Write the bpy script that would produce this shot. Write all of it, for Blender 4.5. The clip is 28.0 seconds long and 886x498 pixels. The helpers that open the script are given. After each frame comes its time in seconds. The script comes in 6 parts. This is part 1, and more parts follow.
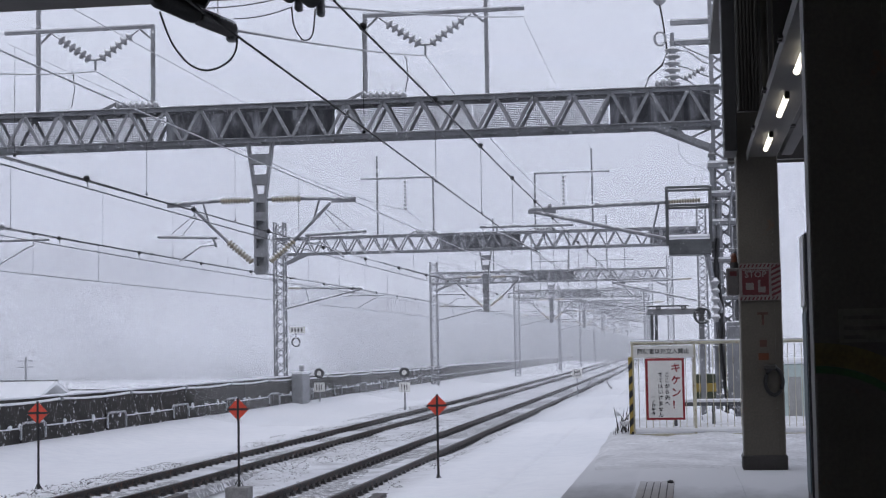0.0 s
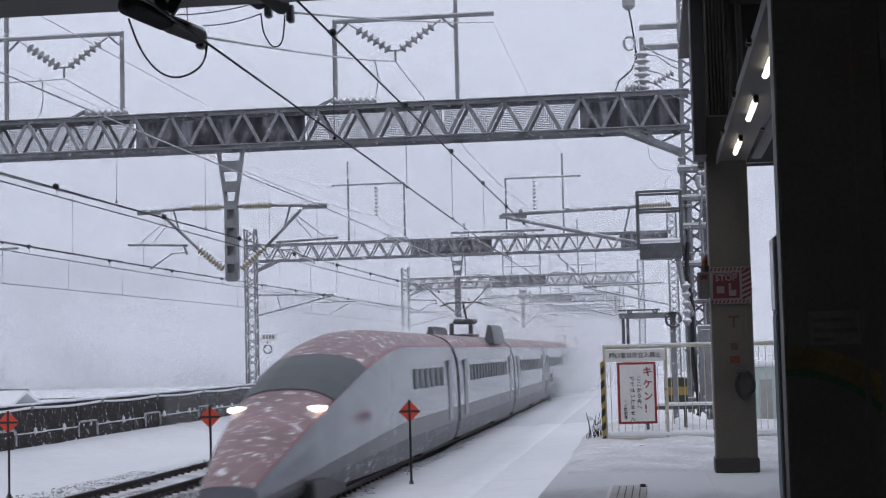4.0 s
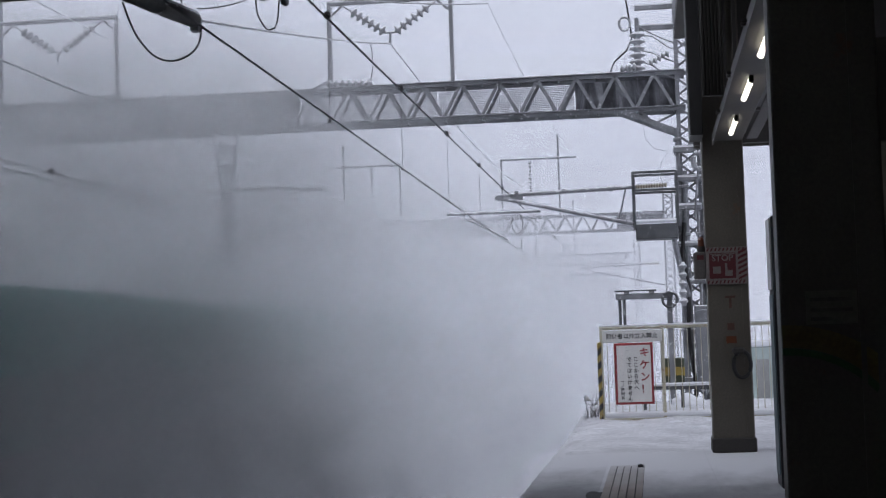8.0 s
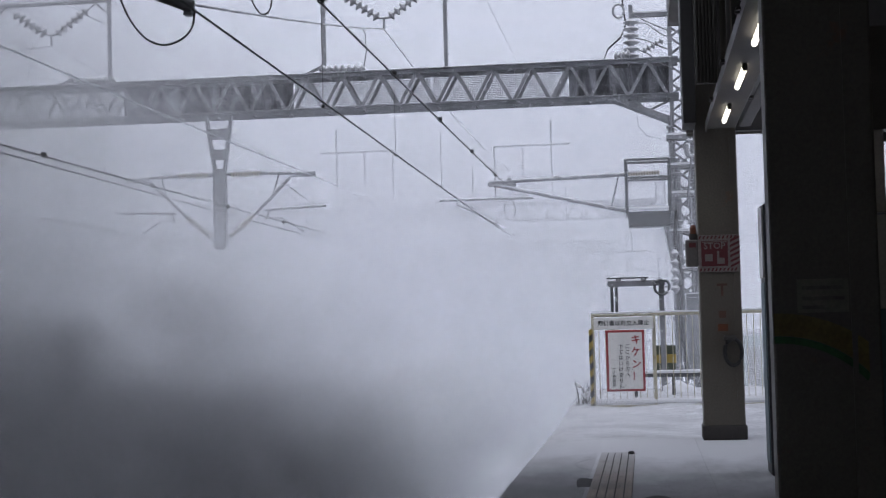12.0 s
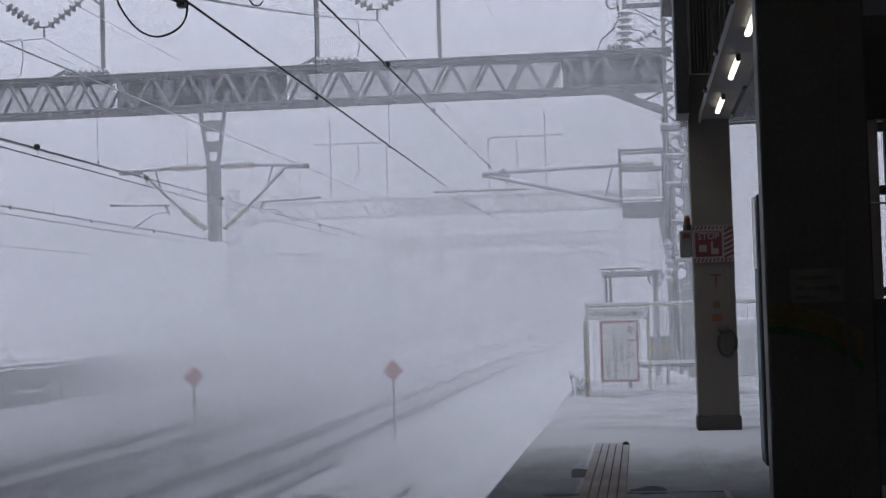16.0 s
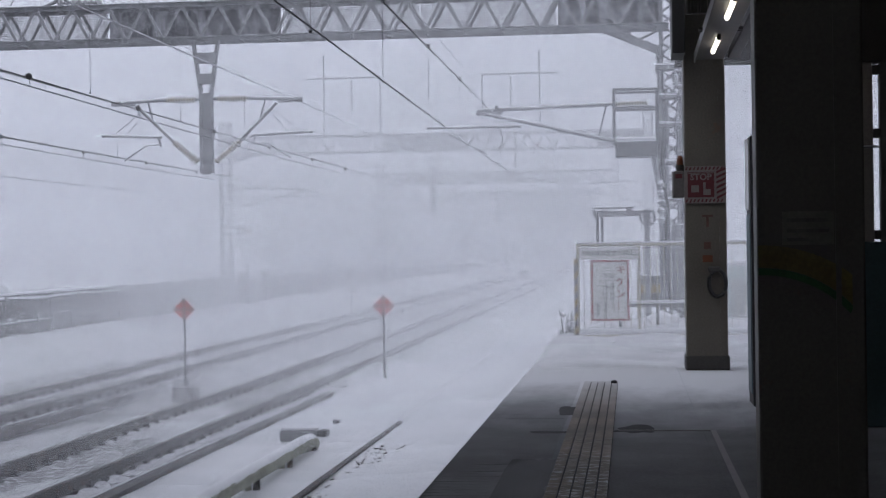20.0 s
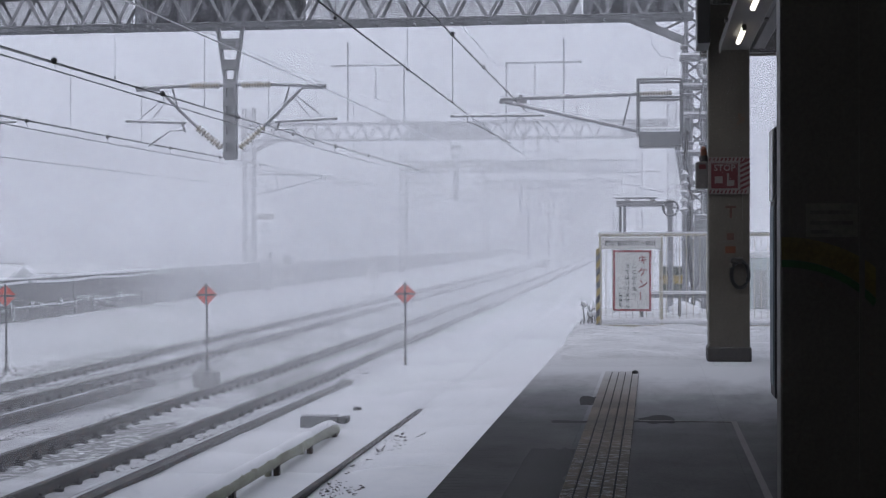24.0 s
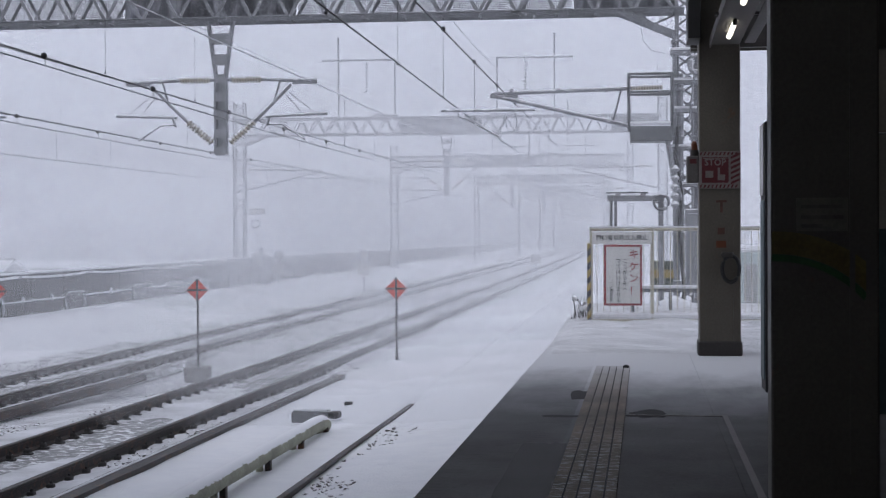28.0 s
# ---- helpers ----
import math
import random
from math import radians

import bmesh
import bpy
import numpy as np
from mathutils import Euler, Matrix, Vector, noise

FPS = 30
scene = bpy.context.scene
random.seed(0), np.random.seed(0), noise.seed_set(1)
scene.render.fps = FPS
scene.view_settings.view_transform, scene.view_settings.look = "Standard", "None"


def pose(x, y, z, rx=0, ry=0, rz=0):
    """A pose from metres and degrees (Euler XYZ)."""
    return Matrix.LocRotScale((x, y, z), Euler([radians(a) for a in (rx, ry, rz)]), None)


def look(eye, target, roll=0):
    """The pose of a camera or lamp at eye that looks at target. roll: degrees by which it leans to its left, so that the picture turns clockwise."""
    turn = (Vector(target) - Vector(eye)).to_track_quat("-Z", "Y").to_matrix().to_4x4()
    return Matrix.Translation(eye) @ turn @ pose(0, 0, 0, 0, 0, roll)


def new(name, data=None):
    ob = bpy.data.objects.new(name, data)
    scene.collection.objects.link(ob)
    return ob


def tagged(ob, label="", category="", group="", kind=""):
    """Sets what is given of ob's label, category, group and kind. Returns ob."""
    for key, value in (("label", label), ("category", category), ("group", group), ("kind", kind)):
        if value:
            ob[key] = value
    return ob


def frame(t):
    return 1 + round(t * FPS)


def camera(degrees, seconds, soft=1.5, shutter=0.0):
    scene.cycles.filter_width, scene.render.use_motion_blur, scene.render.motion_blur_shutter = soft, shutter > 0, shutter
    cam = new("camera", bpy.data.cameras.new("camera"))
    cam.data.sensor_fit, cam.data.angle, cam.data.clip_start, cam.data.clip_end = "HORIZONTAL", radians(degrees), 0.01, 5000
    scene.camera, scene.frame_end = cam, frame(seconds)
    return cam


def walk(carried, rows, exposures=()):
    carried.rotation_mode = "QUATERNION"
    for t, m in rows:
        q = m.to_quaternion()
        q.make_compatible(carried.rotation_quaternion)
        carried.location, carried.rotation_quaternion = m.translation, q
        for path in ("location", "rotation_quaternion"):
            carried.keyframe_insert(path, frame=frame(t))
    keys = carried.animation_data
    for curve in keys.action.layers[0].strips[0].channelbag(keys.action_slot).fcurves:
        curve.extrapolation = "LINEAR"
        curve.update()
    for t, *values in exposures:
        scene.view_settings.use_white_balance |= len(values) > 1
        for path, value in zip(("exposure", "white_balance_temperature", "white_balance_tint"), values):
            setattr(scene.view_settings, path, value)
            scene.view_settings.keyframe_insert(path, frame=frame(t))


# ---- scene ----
cam = camera(31.28, 28.0, soft=1.25, shutter=0.15)
EYE = (0.0, 0.0, 1.52)
# seconds, then the turn of the camera in degrees; the camera is held by hand and stays in one place
TURNS = [
    (0, 93.884, 0.948, 8.674),
    (0.5, 93.698, 1.059, 8.524),
    (1, 93.702, 1.216, 8.199),
    (1.5, 93.654, 1.313, 7.723),
    (2, 93.761, 1.324, 7.579),
    (2.5, 93.788, 1.272, 7.693),
    (4.5, 94.252, 1.477, 7.701),
    (5, 94.455, 1.548, 7.845),
    (5.5, 94.567, 1.613, 8.127),
    (6, 94.582, 1.527, 8.241),
    (6.5, 94.722, 1.712, 8.354),
    (7, 94.968, 1.749, 8.391),
    (7.5, 94.943, 1.911, 7.969),
    (8, 93.417, 1.833, 7.563),
    (8.5, 92.999, 1.766, 7.184),
    (9, 92.713, 1.685, 7.028),
    (9.5, 92.783, 1.561, 6.969),
    (10, 92.921, 1.458, 6.887),
    (10.5, 93.032, 1.401, 6.884),
    (11, 92.941, 1.287, 7.094),
    (11.5, 92.888, 1.432, 7.263),
    (13.5, 93.251, 1.634, 7.141),
    (14, 93.517, 1.631, 7.122),
    (14.5, 93.782, 1.630, 7.063),
    (15, 93.905, 1.566, 7.038),
    (15.5, 93.957, 1.663, 6.989),
    (16, 92.581, 1.652, 7.060),
    (16.5, 91.684, 1.579, 7.018),
    (17, 90.878, 1.555, 7.047),
    (17.5, 90.307, 1.247, 6.852),
    (18, 90.087, 1.172, 6.792),
    (18.5, 90.478, 1.059, 6.756),
    (19, 90.447, 0.957, 6.579),
    (19.5, 90.373, 0.885, 6.569),
    (20, 90.278, 0.761, 6.740),
    (20.5, 90.077, 0.606, 6.879),
    (21, 89.929, 0.491, 7.029),
    (21.5, 89.923, 0.314, 7.099),
    (23.5, 89.911, 0.054, 7.662),
    (24, 89.856, 0.132, 7.541),
    (24.5, 89.862, 0.124, 7.602),
    (25, 89.792, 0.085, 7.689),
    (25.5, 89.559, 0.042, 7.787),
    (26, 89.337, 0.088, 7.711),
    (26.5, 89.192, 0.093, 7.593),
    (27, 89.185, 0.105, 7.501),
    (27.5, 89.372, 0.190, 7.301),
    (28, 89.667, 0.226, 7.216),
]
walk(cam, [(t, pose(*EYE, rx, ry, rz)) for t, rx, ry, rz in TURNS], [(0.0, 0.0), (12.5, 0.0), (14.2, -0.17), (16.0, -0.17), (17.5, 0.0), (28.0, 0.0)])

# ---------------- world and light ----------------
scene.cycles.transparent_max_bounces = 220
world = bpy.data.worlds.new("overcast_sky")
world.use_nodes = True
scene.world = world
wn, wl = world.node_tree.nodes, world.node_tree.links
sky = wn.new("ShaderNodeTexSky")
sky.sky_type, sky.sun_disc = "NISHITA", False
sky.sun_elevation, sky.sun_rotation = radians(38), radians(200)
sky_gain = wn.new("ShaderNodeMix")
sky_gain.data_type, sky_gain.blend_type = "RGBA", "MULTIPLY"
sky_gain.inputs[0].default_value = 1.0
sky_gain.inputs[7].default_value = (0.08, 0.08, 0.08, 1)
cloud = wn.new("ShaderNodeMix")
cloud.data_type = "RGBA"
cloud.inputs[0].default_value = 0.9
cloud.inputs[7].default_value = (0.67, 0.703, 0.848, 1)
wl.new(sky.outputs[0], sky_gain.inputs[6])
wl.new(sky_gain.outputs[2], cloud.inputs[6])
wl.new(cloud.outputs[2], wn["Background"].inputs[0])
wn["Background"].inputs[1].default_value = 1.0
sun = new("sun", bpy.data.lights.new("sun", "SUN"))
sun.data.energy, sun.data.angle, sun.data.color = 0.4, radians(60), (1.0, 0.97, 0.93)
sun.matrix_world = look((0, 0, 60), (14, 40, 0))

# ---------------- materials ----------------


def nodes_of(name):
    m = bpy.data.materials.new(name)
    m.use_nodes = True
    nt = m.node_tree
    return m, nt, nt.nodes, nt.links, nt.nodes["Principled BSDF"]


def noise_tex(nt, scale, detail=4.0, rough=0.6, coord="Object"):
    tc = nt.nodes.new("ShaderNodeTexCoord")
    n = nt.nodes.new("ShaderNodeTexNoise")
    n.inputs["Scale"].default_value = scale
    n.inputs["Detail"].default_value = detail
    n.inputs["Roughness"].default_value = rough
    nt.links.new(tc.outputs[coord], n.inputs["Vector"])
    return n


def ramp(nt, src, stops):
    r = nt.nodes.new("ShaderNodeValToRGB")
    while len(r.color_ramp.elements) < len(stops):
        r.color_ramp.elements.new(0.5)
    for e, (p, c) in zip(r.color_ramp.elements, stops):
        e.position = p
        e.color = (*c, 1) if len(c) == 3 else c
    nt.links.new(src, r.inputs[0])
    return r


def mixc(nt, fac, a, b, mode="MIX"):
    m = nt.nodes.new("ShaderNodeMix")
    m.data_type, m.blend_type = "RGBA", mode
    for val, i in ((fac, 0), (a, 6), (b, 7)):
        if isinstance(val, (int, float)):
            m.inputs[i].default_value = val
        elif isinstance(val, tuple):
            m.inputs[i].default_value = (*val, 1)
        else:
            nt.links.new(val, m.inputs[i])
    return m.outputs[2]


SNOW = (0.86, 0.87, 0.89)


def paint(name, col, rough=0.6, metal=0.0, scale=3.0, var=0.25, bump=0.15, snow=0.0, rust=0.0, fine=40.0, dust=0.0):
    """A worn surface: two scales of grain, optional rust streaks, optional snow on what faces up."""
    m, nt, nd, lk, bs = nodes_of(name)
    a, b = noise_tex(nt, scale), noise_tex(nt, fine, 3.0, 0.7)
    dark = tuple(c * (1 - var) for c in col)
    lite = tuple(min(1.0, c * (1 + var * 0.6)) for c in col)
    c = ramp(nt, a.outputs[0], [(0.3, dark), (0.7, lite)]).outputs[0]
    grain = ramp(nt, b.outputs[0], [(0.35, (0.82, 0.82, 0.82)), (0.65, (1.08, 1.08, 1.08))]).outputs[0]
    c = mixc(nt, 1.0, c, grain, "MULTIPLY")
    if rust:
        r = noise_tex(nt, scale * 2.3, 6.0, 0.75)
        rf = ramp(nt, r.outputs[0], [(0.62 - rust * 0.2, (0, 0, 0)), (0.75 - rust * 0.15, (1, 1, 1))]).outputs[0]
        c = mixc(nt, rf, c, (0.16, 0.075, 0.04))
    if dust:
        d = noise_tex(nt, scale * 5, 6.0, 0.7)
        df = ramp(nt, d.outputs[0], [(0.66 - dust * 0.3, (0, 0, 0)), (0.74 - dust * 0.3, (1, 1, 1))]).outputs[0]
        c = mixc(nt, df, c, SNOW)
    if snow:
        g = nd.new("ShaderNodeNewGeometry")
        sep = nd.new("ShaderNodeSeparateXYZ")
        lk.new(g.outputs["Normal"], sep.inputs[0])
        add = nd.new("ShaderNodeMath")
        add.operation = "ADD"
        n3 = noise_tex(nt, 6.0, 5.0, 0.7)
        lk.new(sep.outputs[2], add.inputs[0])
        lk.new(n3.outputs[0], add.inputs[1])
        sf = ramp(nt, add.outputs[0], [(min(0.98, 1.25 - snow * 0.65), (0, 0, 0)), (min(1.0, 1.38 - snow * 0.65), (1, 1, 1))]).outputs[0]
        c = mixc(nt, sf, c, SNOW)
    lk.new(c, bs.inputs["Base Color"])
    bs.inputs["Roughness"].default_value, bs.inputs["Metallic"].default_value = rough, metal
    if bump:
        bp = nd.new("ShaderNodeBump")
        bp.inputs["Strength"].default_value, bp.inputs["Distance"].default_value = bump, 0.01
        lk.new(b.outputs[0], bp.inputs["Height"])
        lk.new(bp.outputs[0], bs.inputs["Normal"])
    return m


def glow(name, col, power):
    m, nt, nd, lk, bs = nodes_of(name)
    bs.inputs["Base Color"].default_value = (*col, 1)
    bs.inputs["Emission Color"].default_value = (*col, 1)
    bs.inputs["Emission Strength"].default_value = power
    return m


def draped_sheet():
    """Dark netting clogged with frost that hangs in soft upright streaks."""
    m, nt, nd, lk, bs = nodes_of("frosted_sheet")
    tc, mp = nd.new("ShaderNodeTexCoord"), nd.new("ShaderNodeMapping")
    mp.inputs["Scale"].default_value = (2.6, 1.0, 0.7)
    lk.new(tc.outputs["Object"], mp.inputs[0])
    n = nd.new("ShaderNodeTexNoise")
    n.inputs["Scale"].default_value, n.inputs["Detail"].default_value, n.inputs["Distortion"].default_value = 1.3, 4.0, 0.6
    lk.new(mp.outputs[0], n.inputs["Vector"])
    f = noise_tex(nt, 60.0, 2.0, 0.6)
    c = ramp(nt, n.outputs[0], [(0.36, (0.10, 0.103, 0.114)), (0.5, (0.20, 0.203, 0.22)), (0.64, (0.46, 0.465, 0.49))]).outputs[0]
    g = ramp(nt, f.outputs[0], [(0.4, (0.7, 0.7, 0.7)), (0.6, (1.15, 1.15, 1.15))]).outputs[0]
    lk.new(mixc(nt, 1.0, c, g, "MULTIPLY"), bs.inputs["Base Color"])
    bs.inputs["Roughness"].default_value = 0.8
    return m


def snow_ground():
    m, nt, nd, lk, bs = nodes_of("snow_cover")
    a, b, c = noise_tex(nt, 0.12, 5.0), noise_tex(nt, 2.2, 6.0, 0.65), noise_tex(nt, 30.0, 3.0, 0.7)
    base = ramp(nt, a.outputs[0], [(0.3, (0.80, 0.815, 0.84)), (0.7, (0.88, 0.885, 0.9))]).outputs[0]
    soft = ramp(nt, b.outputs[0], [(0.3, (0.93, 0.935, 0.95)), (0.6, (1, 1, 1))]).outputs[0]
    white = mixc(nt, 1.0, base, soft, "MULTIPLY")
    geo, sep = nd.new("ShaderNodeNewGeometry"), nd.new("ShaderNodeSeparateXYZ")
    lk.new(geo.outputs["Position"], sep.inputs[0])
    lanes = []
    for a0, a1 in ((-15.0, -13.6), (-5.6, -6.9)):
        r = nd.new("ShaderNodeMapRange")
        r.interpolation_type = "SMOOTHSTEP"
        r.inputs[1].default_value, r.inputs[2].default_value = a0, a1
        lk.new(sep.outputs[0], r.inputs[0])
        lanes.append(r.outputs[0])
    thin = nd.new("ShaderNodeMath")
    thin.operation = "MULTIPLY"
    lk.new(lanes[0], thin.inputs[0])
    lk.new(lanes[1], thin.inputs[1])
    blot = noise_tex(nt, 1.1, 6.0, 0.7)
    bf = ramp(nt, blot.outputs[0], [(0.38, (0.12, 0.12, 0.12)), (0.66, (0.75, 0.75, 0.75))]).outputs[0]
    both = nd.new("ShaderNodeMath")
    both.operation = "MULTIPLY"
    lk.new(thin.outputs[0], both.inputs[0])
    lk.new(bf, both.inputs[1])
    lk.new(mixc(nt, both.outputs[0], white, (0.36, 0.36, 0.37)), bs.inputs["Base Color"])
    bs.inputs["Roughness"].default_value = 0.75
    h = nd.new("ShaderNodeMath")
    h.operation = "MULTIPLY_ADD"
    h.inputs[1].default_value = 3.0
    lk.new(b.outputs[0], h.inputs[0])
    lk.new(c.outputs[0], h.inputs[2])
    bp = nd.new("ShaderNodeBump")
    bp.inputs["Strength"].default_value, bp.inputs["Distance"].default_value = 0.5, 0.03
    lk.new(h.outputs[0], bp.inputs["Height"])
    lk.new(bp.outputs[0], bs.inputs["Normal"])
    return m


def mist(name, density, scale, seed, floor=0.0, lo=0.32, hi=0.68, relief=0.0):
    """Blown powder snow: a thin veil, dense in its middle and gone at its rim, torn by noise."""
    m = bpy.data.materials.new(name)
    m.use_nodes = True
    nt = m.node_tree
    nd, lk = nt.nodes, nt.links
    nd.clear()
    uv = nd.new("ShaderNodeUVMap")
    ln = nd.new("ShaderNodeVectorMath")
    ln.operation = "LENGTH"
    sub = nd.new("ShaderNodeVectorMath")
    sub.operation = "SUBTRACT"
    sub.inputs[1].default_value = (0.5, 0.5, 0)
    lk.new(uv.outputs[0], sub.inputs[0])
    lk.new(sub.outputs[0], ln.inputs[0])
    fall = nd.new("ShaderNodeMapRange")
    fall.interpolation_type = "SMOOTHERSTEP"
    fall.inputs[1].default_value, fall.inputs[2].default_value = 0.5, 0.06
    lk.new(ln.outputs["Value"], fall.inputs[0])
    n = noise_tex(nt, scale, 5.0, 0.62)
    n.noise_dimensions = "4D"
    n.inputs["W"].default_value = seed
    nr = nd.new("ShaderNodeMapRange")
    nr.inputs[1].default_value, nr.inputs[2].default_value = lo, hi
    nr.inputs[3].default_value, nr.inputs[4].default_value = floor, 1.0
    lk.new(n.outputs[0], nr.inputs[0])
    mul = nd.new("ShaderNodeMath")
    mul.operation = "MULTIPLY"
    lk.new(fall.outputs[0], mul.inputs[0])
    lk.new(nr.outputs[0], mul.inputs[1])
    mul2 = nd.new("ShaderNodeMath")
    mul2.operation = "MULTIPLY"
    mul2.inputs[1].default_value = density
    lk.new(mul.outputs[0], mul2.inputs[0])
    dif, tra = nd.new("ShaderNodeBsdfDiffuse"), nd.new("ShaderNodeBsdfTranslucent")
    dif.inputs[0].default_value = tra.inputs[0].default_value = (0.94, 0.95, 0.97, 1)
    both, out, clear = nd.new("ShaderNodeMixShader"), nd.new("ShaderNodeOutputMaterial"), nd.new("ShaderNodeBsdfTransparent")
    both.inputs[0].default_value = 0.3 if relief else 0.5
    if relief:
        bp = nd.new("ShaderNodeBump")
        bp.inputs["Strength"].default_value, bp.inputs["Distance"].default_value = 1.0, relief
        soft = noise_tex(nt, scale, 2.0, 0.5)
        soft.noise_dimensions = "4D"
        soft.inputs["W"].default_value = seed
        lk.new(soft.outputs[0], bp.inputs["Height"])
        lk.new(bp.outputs[0], dif.inputs["Normal"])
        lk.new(bp.outputs[0], tra.inputs["Normal"])
    lk.new(dif.outputs[0], both.inputs[1])
    lk.new(tra.outputs[0], both.inputs[2])
    fin = nd.new("ShaderNodeMixShader")
    lk.new(mul2.outputs[0], fin.inputs[0])
    lk.new(clear.outputs[0], fin.inputs[1])
    lk.new(both.outputs[0], fin.inputs[2])
    lk.new(fin.outputs[0], out.inputs[0])
    return m


M_SNOW = snow_ground()
M_STEEL = paint("galvanised_steel", (0.25, 0.255, 0.27), 0.55, 0.35, 2.0, 0.35, 0.2, snow=0.55, dust=0.2)
M_STEEL_FAR = paint("snowy_steel", (0.20, 0.205, 0.22), 0.6, 0.3, 1.0, 0.25, 0.0, snow=0.6, dust=0.3)
M_SHEET = draped_sheet()
M_SCREEN = paint("screen_panel", (0.17, 0.175, 0.19), 0.6, 0.2, 1.4, 0.6, 0.1, dust=0.2)
M_RAIL = paint("rail_steel", (0.026, 0.022, 0.021), 0.5, 0.3, 3.0, 0.35, 0.2, rust=0.5)
M_CLIP = paint("dark_fastener_steel", (0.04, 0.038, 0.038), 0.6, 0.2, 6.0, 0.4, 0.2, dust=0.12)
M_FOOT = paint("grey_concrete_foot", (0.24, 0.235, 0.23), 0.85, 0, 5.0, 0.3, 0.3)
M_BALLAST = paint("ballast_stone", (0.17, 0.165, 0.16), 0.9, 0, 12.0, 0.5, 0.6, snow=0.6, dust=0.3)
M_SLAB = paint("track_slab_concrete", (0.30, 0.30, 0.305), 0.85, 0, 1.5, 0.3, 0.3, dust=0.5)
M_WALLC = paint("dark_wet_concrete", (0.036, 0.032, 0.029), 0.85, 0, 1.2, 0.6, 0.5, dust=0.25)


def dusted_paving(name, col, y0, y1, clean=1.0, flecks=0.0):
    """Wet paving under powder snow that thins out evenly under the roof."""
    m, nt, nd, lk, bs = nodes_of(name)
    g = nd.new("ShaderNodeNewGeometry")
    sep = nd.new("ShaderNodeSeparateXYZ")
    lk.new(g.outputs["Position"], sep.inputs[0])

    def grain(scale, detail, rough, stretch):
        mp = nd.new("ShaderNodeMapping")
        mp.inputs["Scale"].default_value = stretch
        lk.new(g.outputs["Position"], mp.inputs[0])
        n = nd.new("ShaderNodeTexNoise")
        n.inputs["Scale"].default_value, n.inputs["Detail"].default_value, n.inputs["Roughness"].default_value = scale, detail, rough
        lk.new(mp.outputs[0], n.inputs["Vector"])
        return n

    a, b, n = grain(1.3, 5.0, 0.6, (1, 1, 1)), grain(35.0, 3.0, 0.7, (1, 1, 1)), grain(1.0, 8.0, 0.66, (2.6, 0.8, 1))
    c = ramp(nt, a.outputs[0], [(0.3, tuple(v * 0.55 for v in col)), (0.7, tuple(v * 1.25 for v in col))]).outputs[0]
    fl = ramp(nt, b.outputs[0], [(0.4, (0.8, 0.8, 0.8)), (0.7, (1.2, 1.2, 1.2))]).outputs[0]
    c = mixc(nt, 1.0, c, fl, "MULTIPLY")
    if flecks:
        fn = grain(9.0, 5.0, 0.75, (1.0, 2.2, 1.0))
        spots = ramp(nt, fn.outputs[0], [(0.52, (0, 0, 0)), (0.60, (flecks, flecks, flecks))]).outputs[0]
        wear = nd.new("ShaderNodeMapRange")
        wear.inputs[1].default_value, wear.inputs[2].default_value = 13.5, 10.5
        lk.new(sep.outputs[1], wear.inputs[0])
        both = nd.new("ShaderNodeMath")
        both.operation = "MULTIPLY"
        lk.new(spots, both.inputs[0])
        lk.new(wear.outputs[0], both.inputs[1])
        c = mixc(nt, both.outputs[0], c, (0.55, 0.54, 0.52))
    run = nd.new("ShaderNodeMapRange")
    run.inputs[1].default_value, run.inputs[2].default_value = y0, y1
    run.inputs[3].default_value, run.inputs[4].default_value = -0.2, 0.8
    run.clamp = False
    lk.new(sep.outputs[1], run.inputs[0])
    add = nd.new("ShaderNodeMath")
    add.operation = "MULTIPLY_ADD"
    add.inputs[1].default_value = 0.42
    lk.new(n.outputs[0], add.inputs[0])
    lk.new(run.outputs[0], add.inputs[2])
    f = ramp(nt, add.outputs[0], [(0.02, (0, 0, 0)), (0.35, (0.10, 0.10, 0.10)), (0.62, (0.36, 0.36, 0.36)), (1.0, (clean, clean, clean))]).outputs[0]
    lk.new(mixc(nt, f, c, (0.68, 0.685, 0.70)), bs.inputs["Base Color"])
    rr = nd.new("ShaderNodeMapRange")
    bs.inputs["Specular IOR Level"].default_value = 0.12
    rr.inputs[3].default_value, rr.inputs[4].default_value = 0.6, 0.9
    lk.new(f, rr.inputs[0])
    lk.new(rr.outputs[0], bs.inputs["Roughness"])
    bp = nd.new("ShaderNodeBump")
    bp.inputs["Strength"].default_value, bp.inputs["Distance"].default_value = 0.3, 0.006
    lk.new(b.outputs[0], bp.inputs["Height"])
    lk.new(bp.outputs[0], bs.inputs["Normal"])
    return m


M_PLAT = dusted_paving("platform_paving", (0.085, 0.085, 0.089), 10.6, 18.4)
M_EDGE = dusted_paving("platform_edge_paving", (0.070, 0.070, 0.073), 11.2, 19.2)
M_WET = dusted_paving("wet_paving", (0.018, 0.018, 0.019), 22.0, 44.0)
# snow of the platform end, greyer than the ground snow
M_PLATSNOW = paint("greyer_platform_snow", (0.72, 0.725, 0.74), 0.8, 0, 1.1, 0.2, 0.5, fine=14.0)
M_TACT = dusted_paving("tactile_paving", (0.20, 0.155, 0.115), 12.8, 20.0, flecks=0.95)
M_TACTDARK = dusted_paving("tactile_groove_dirt", (0.016, 0.012, 0.009), 16.0, 23.0)
# cream lowered to a dark tone: the pillars' shade sits in the colour
M_PILLAR = paint("shaded_cream_pillar_paint", (0.115, 0.102, 0.082), 0.5, 0, 1.2, 0.2, 0.1, rust=0.08)
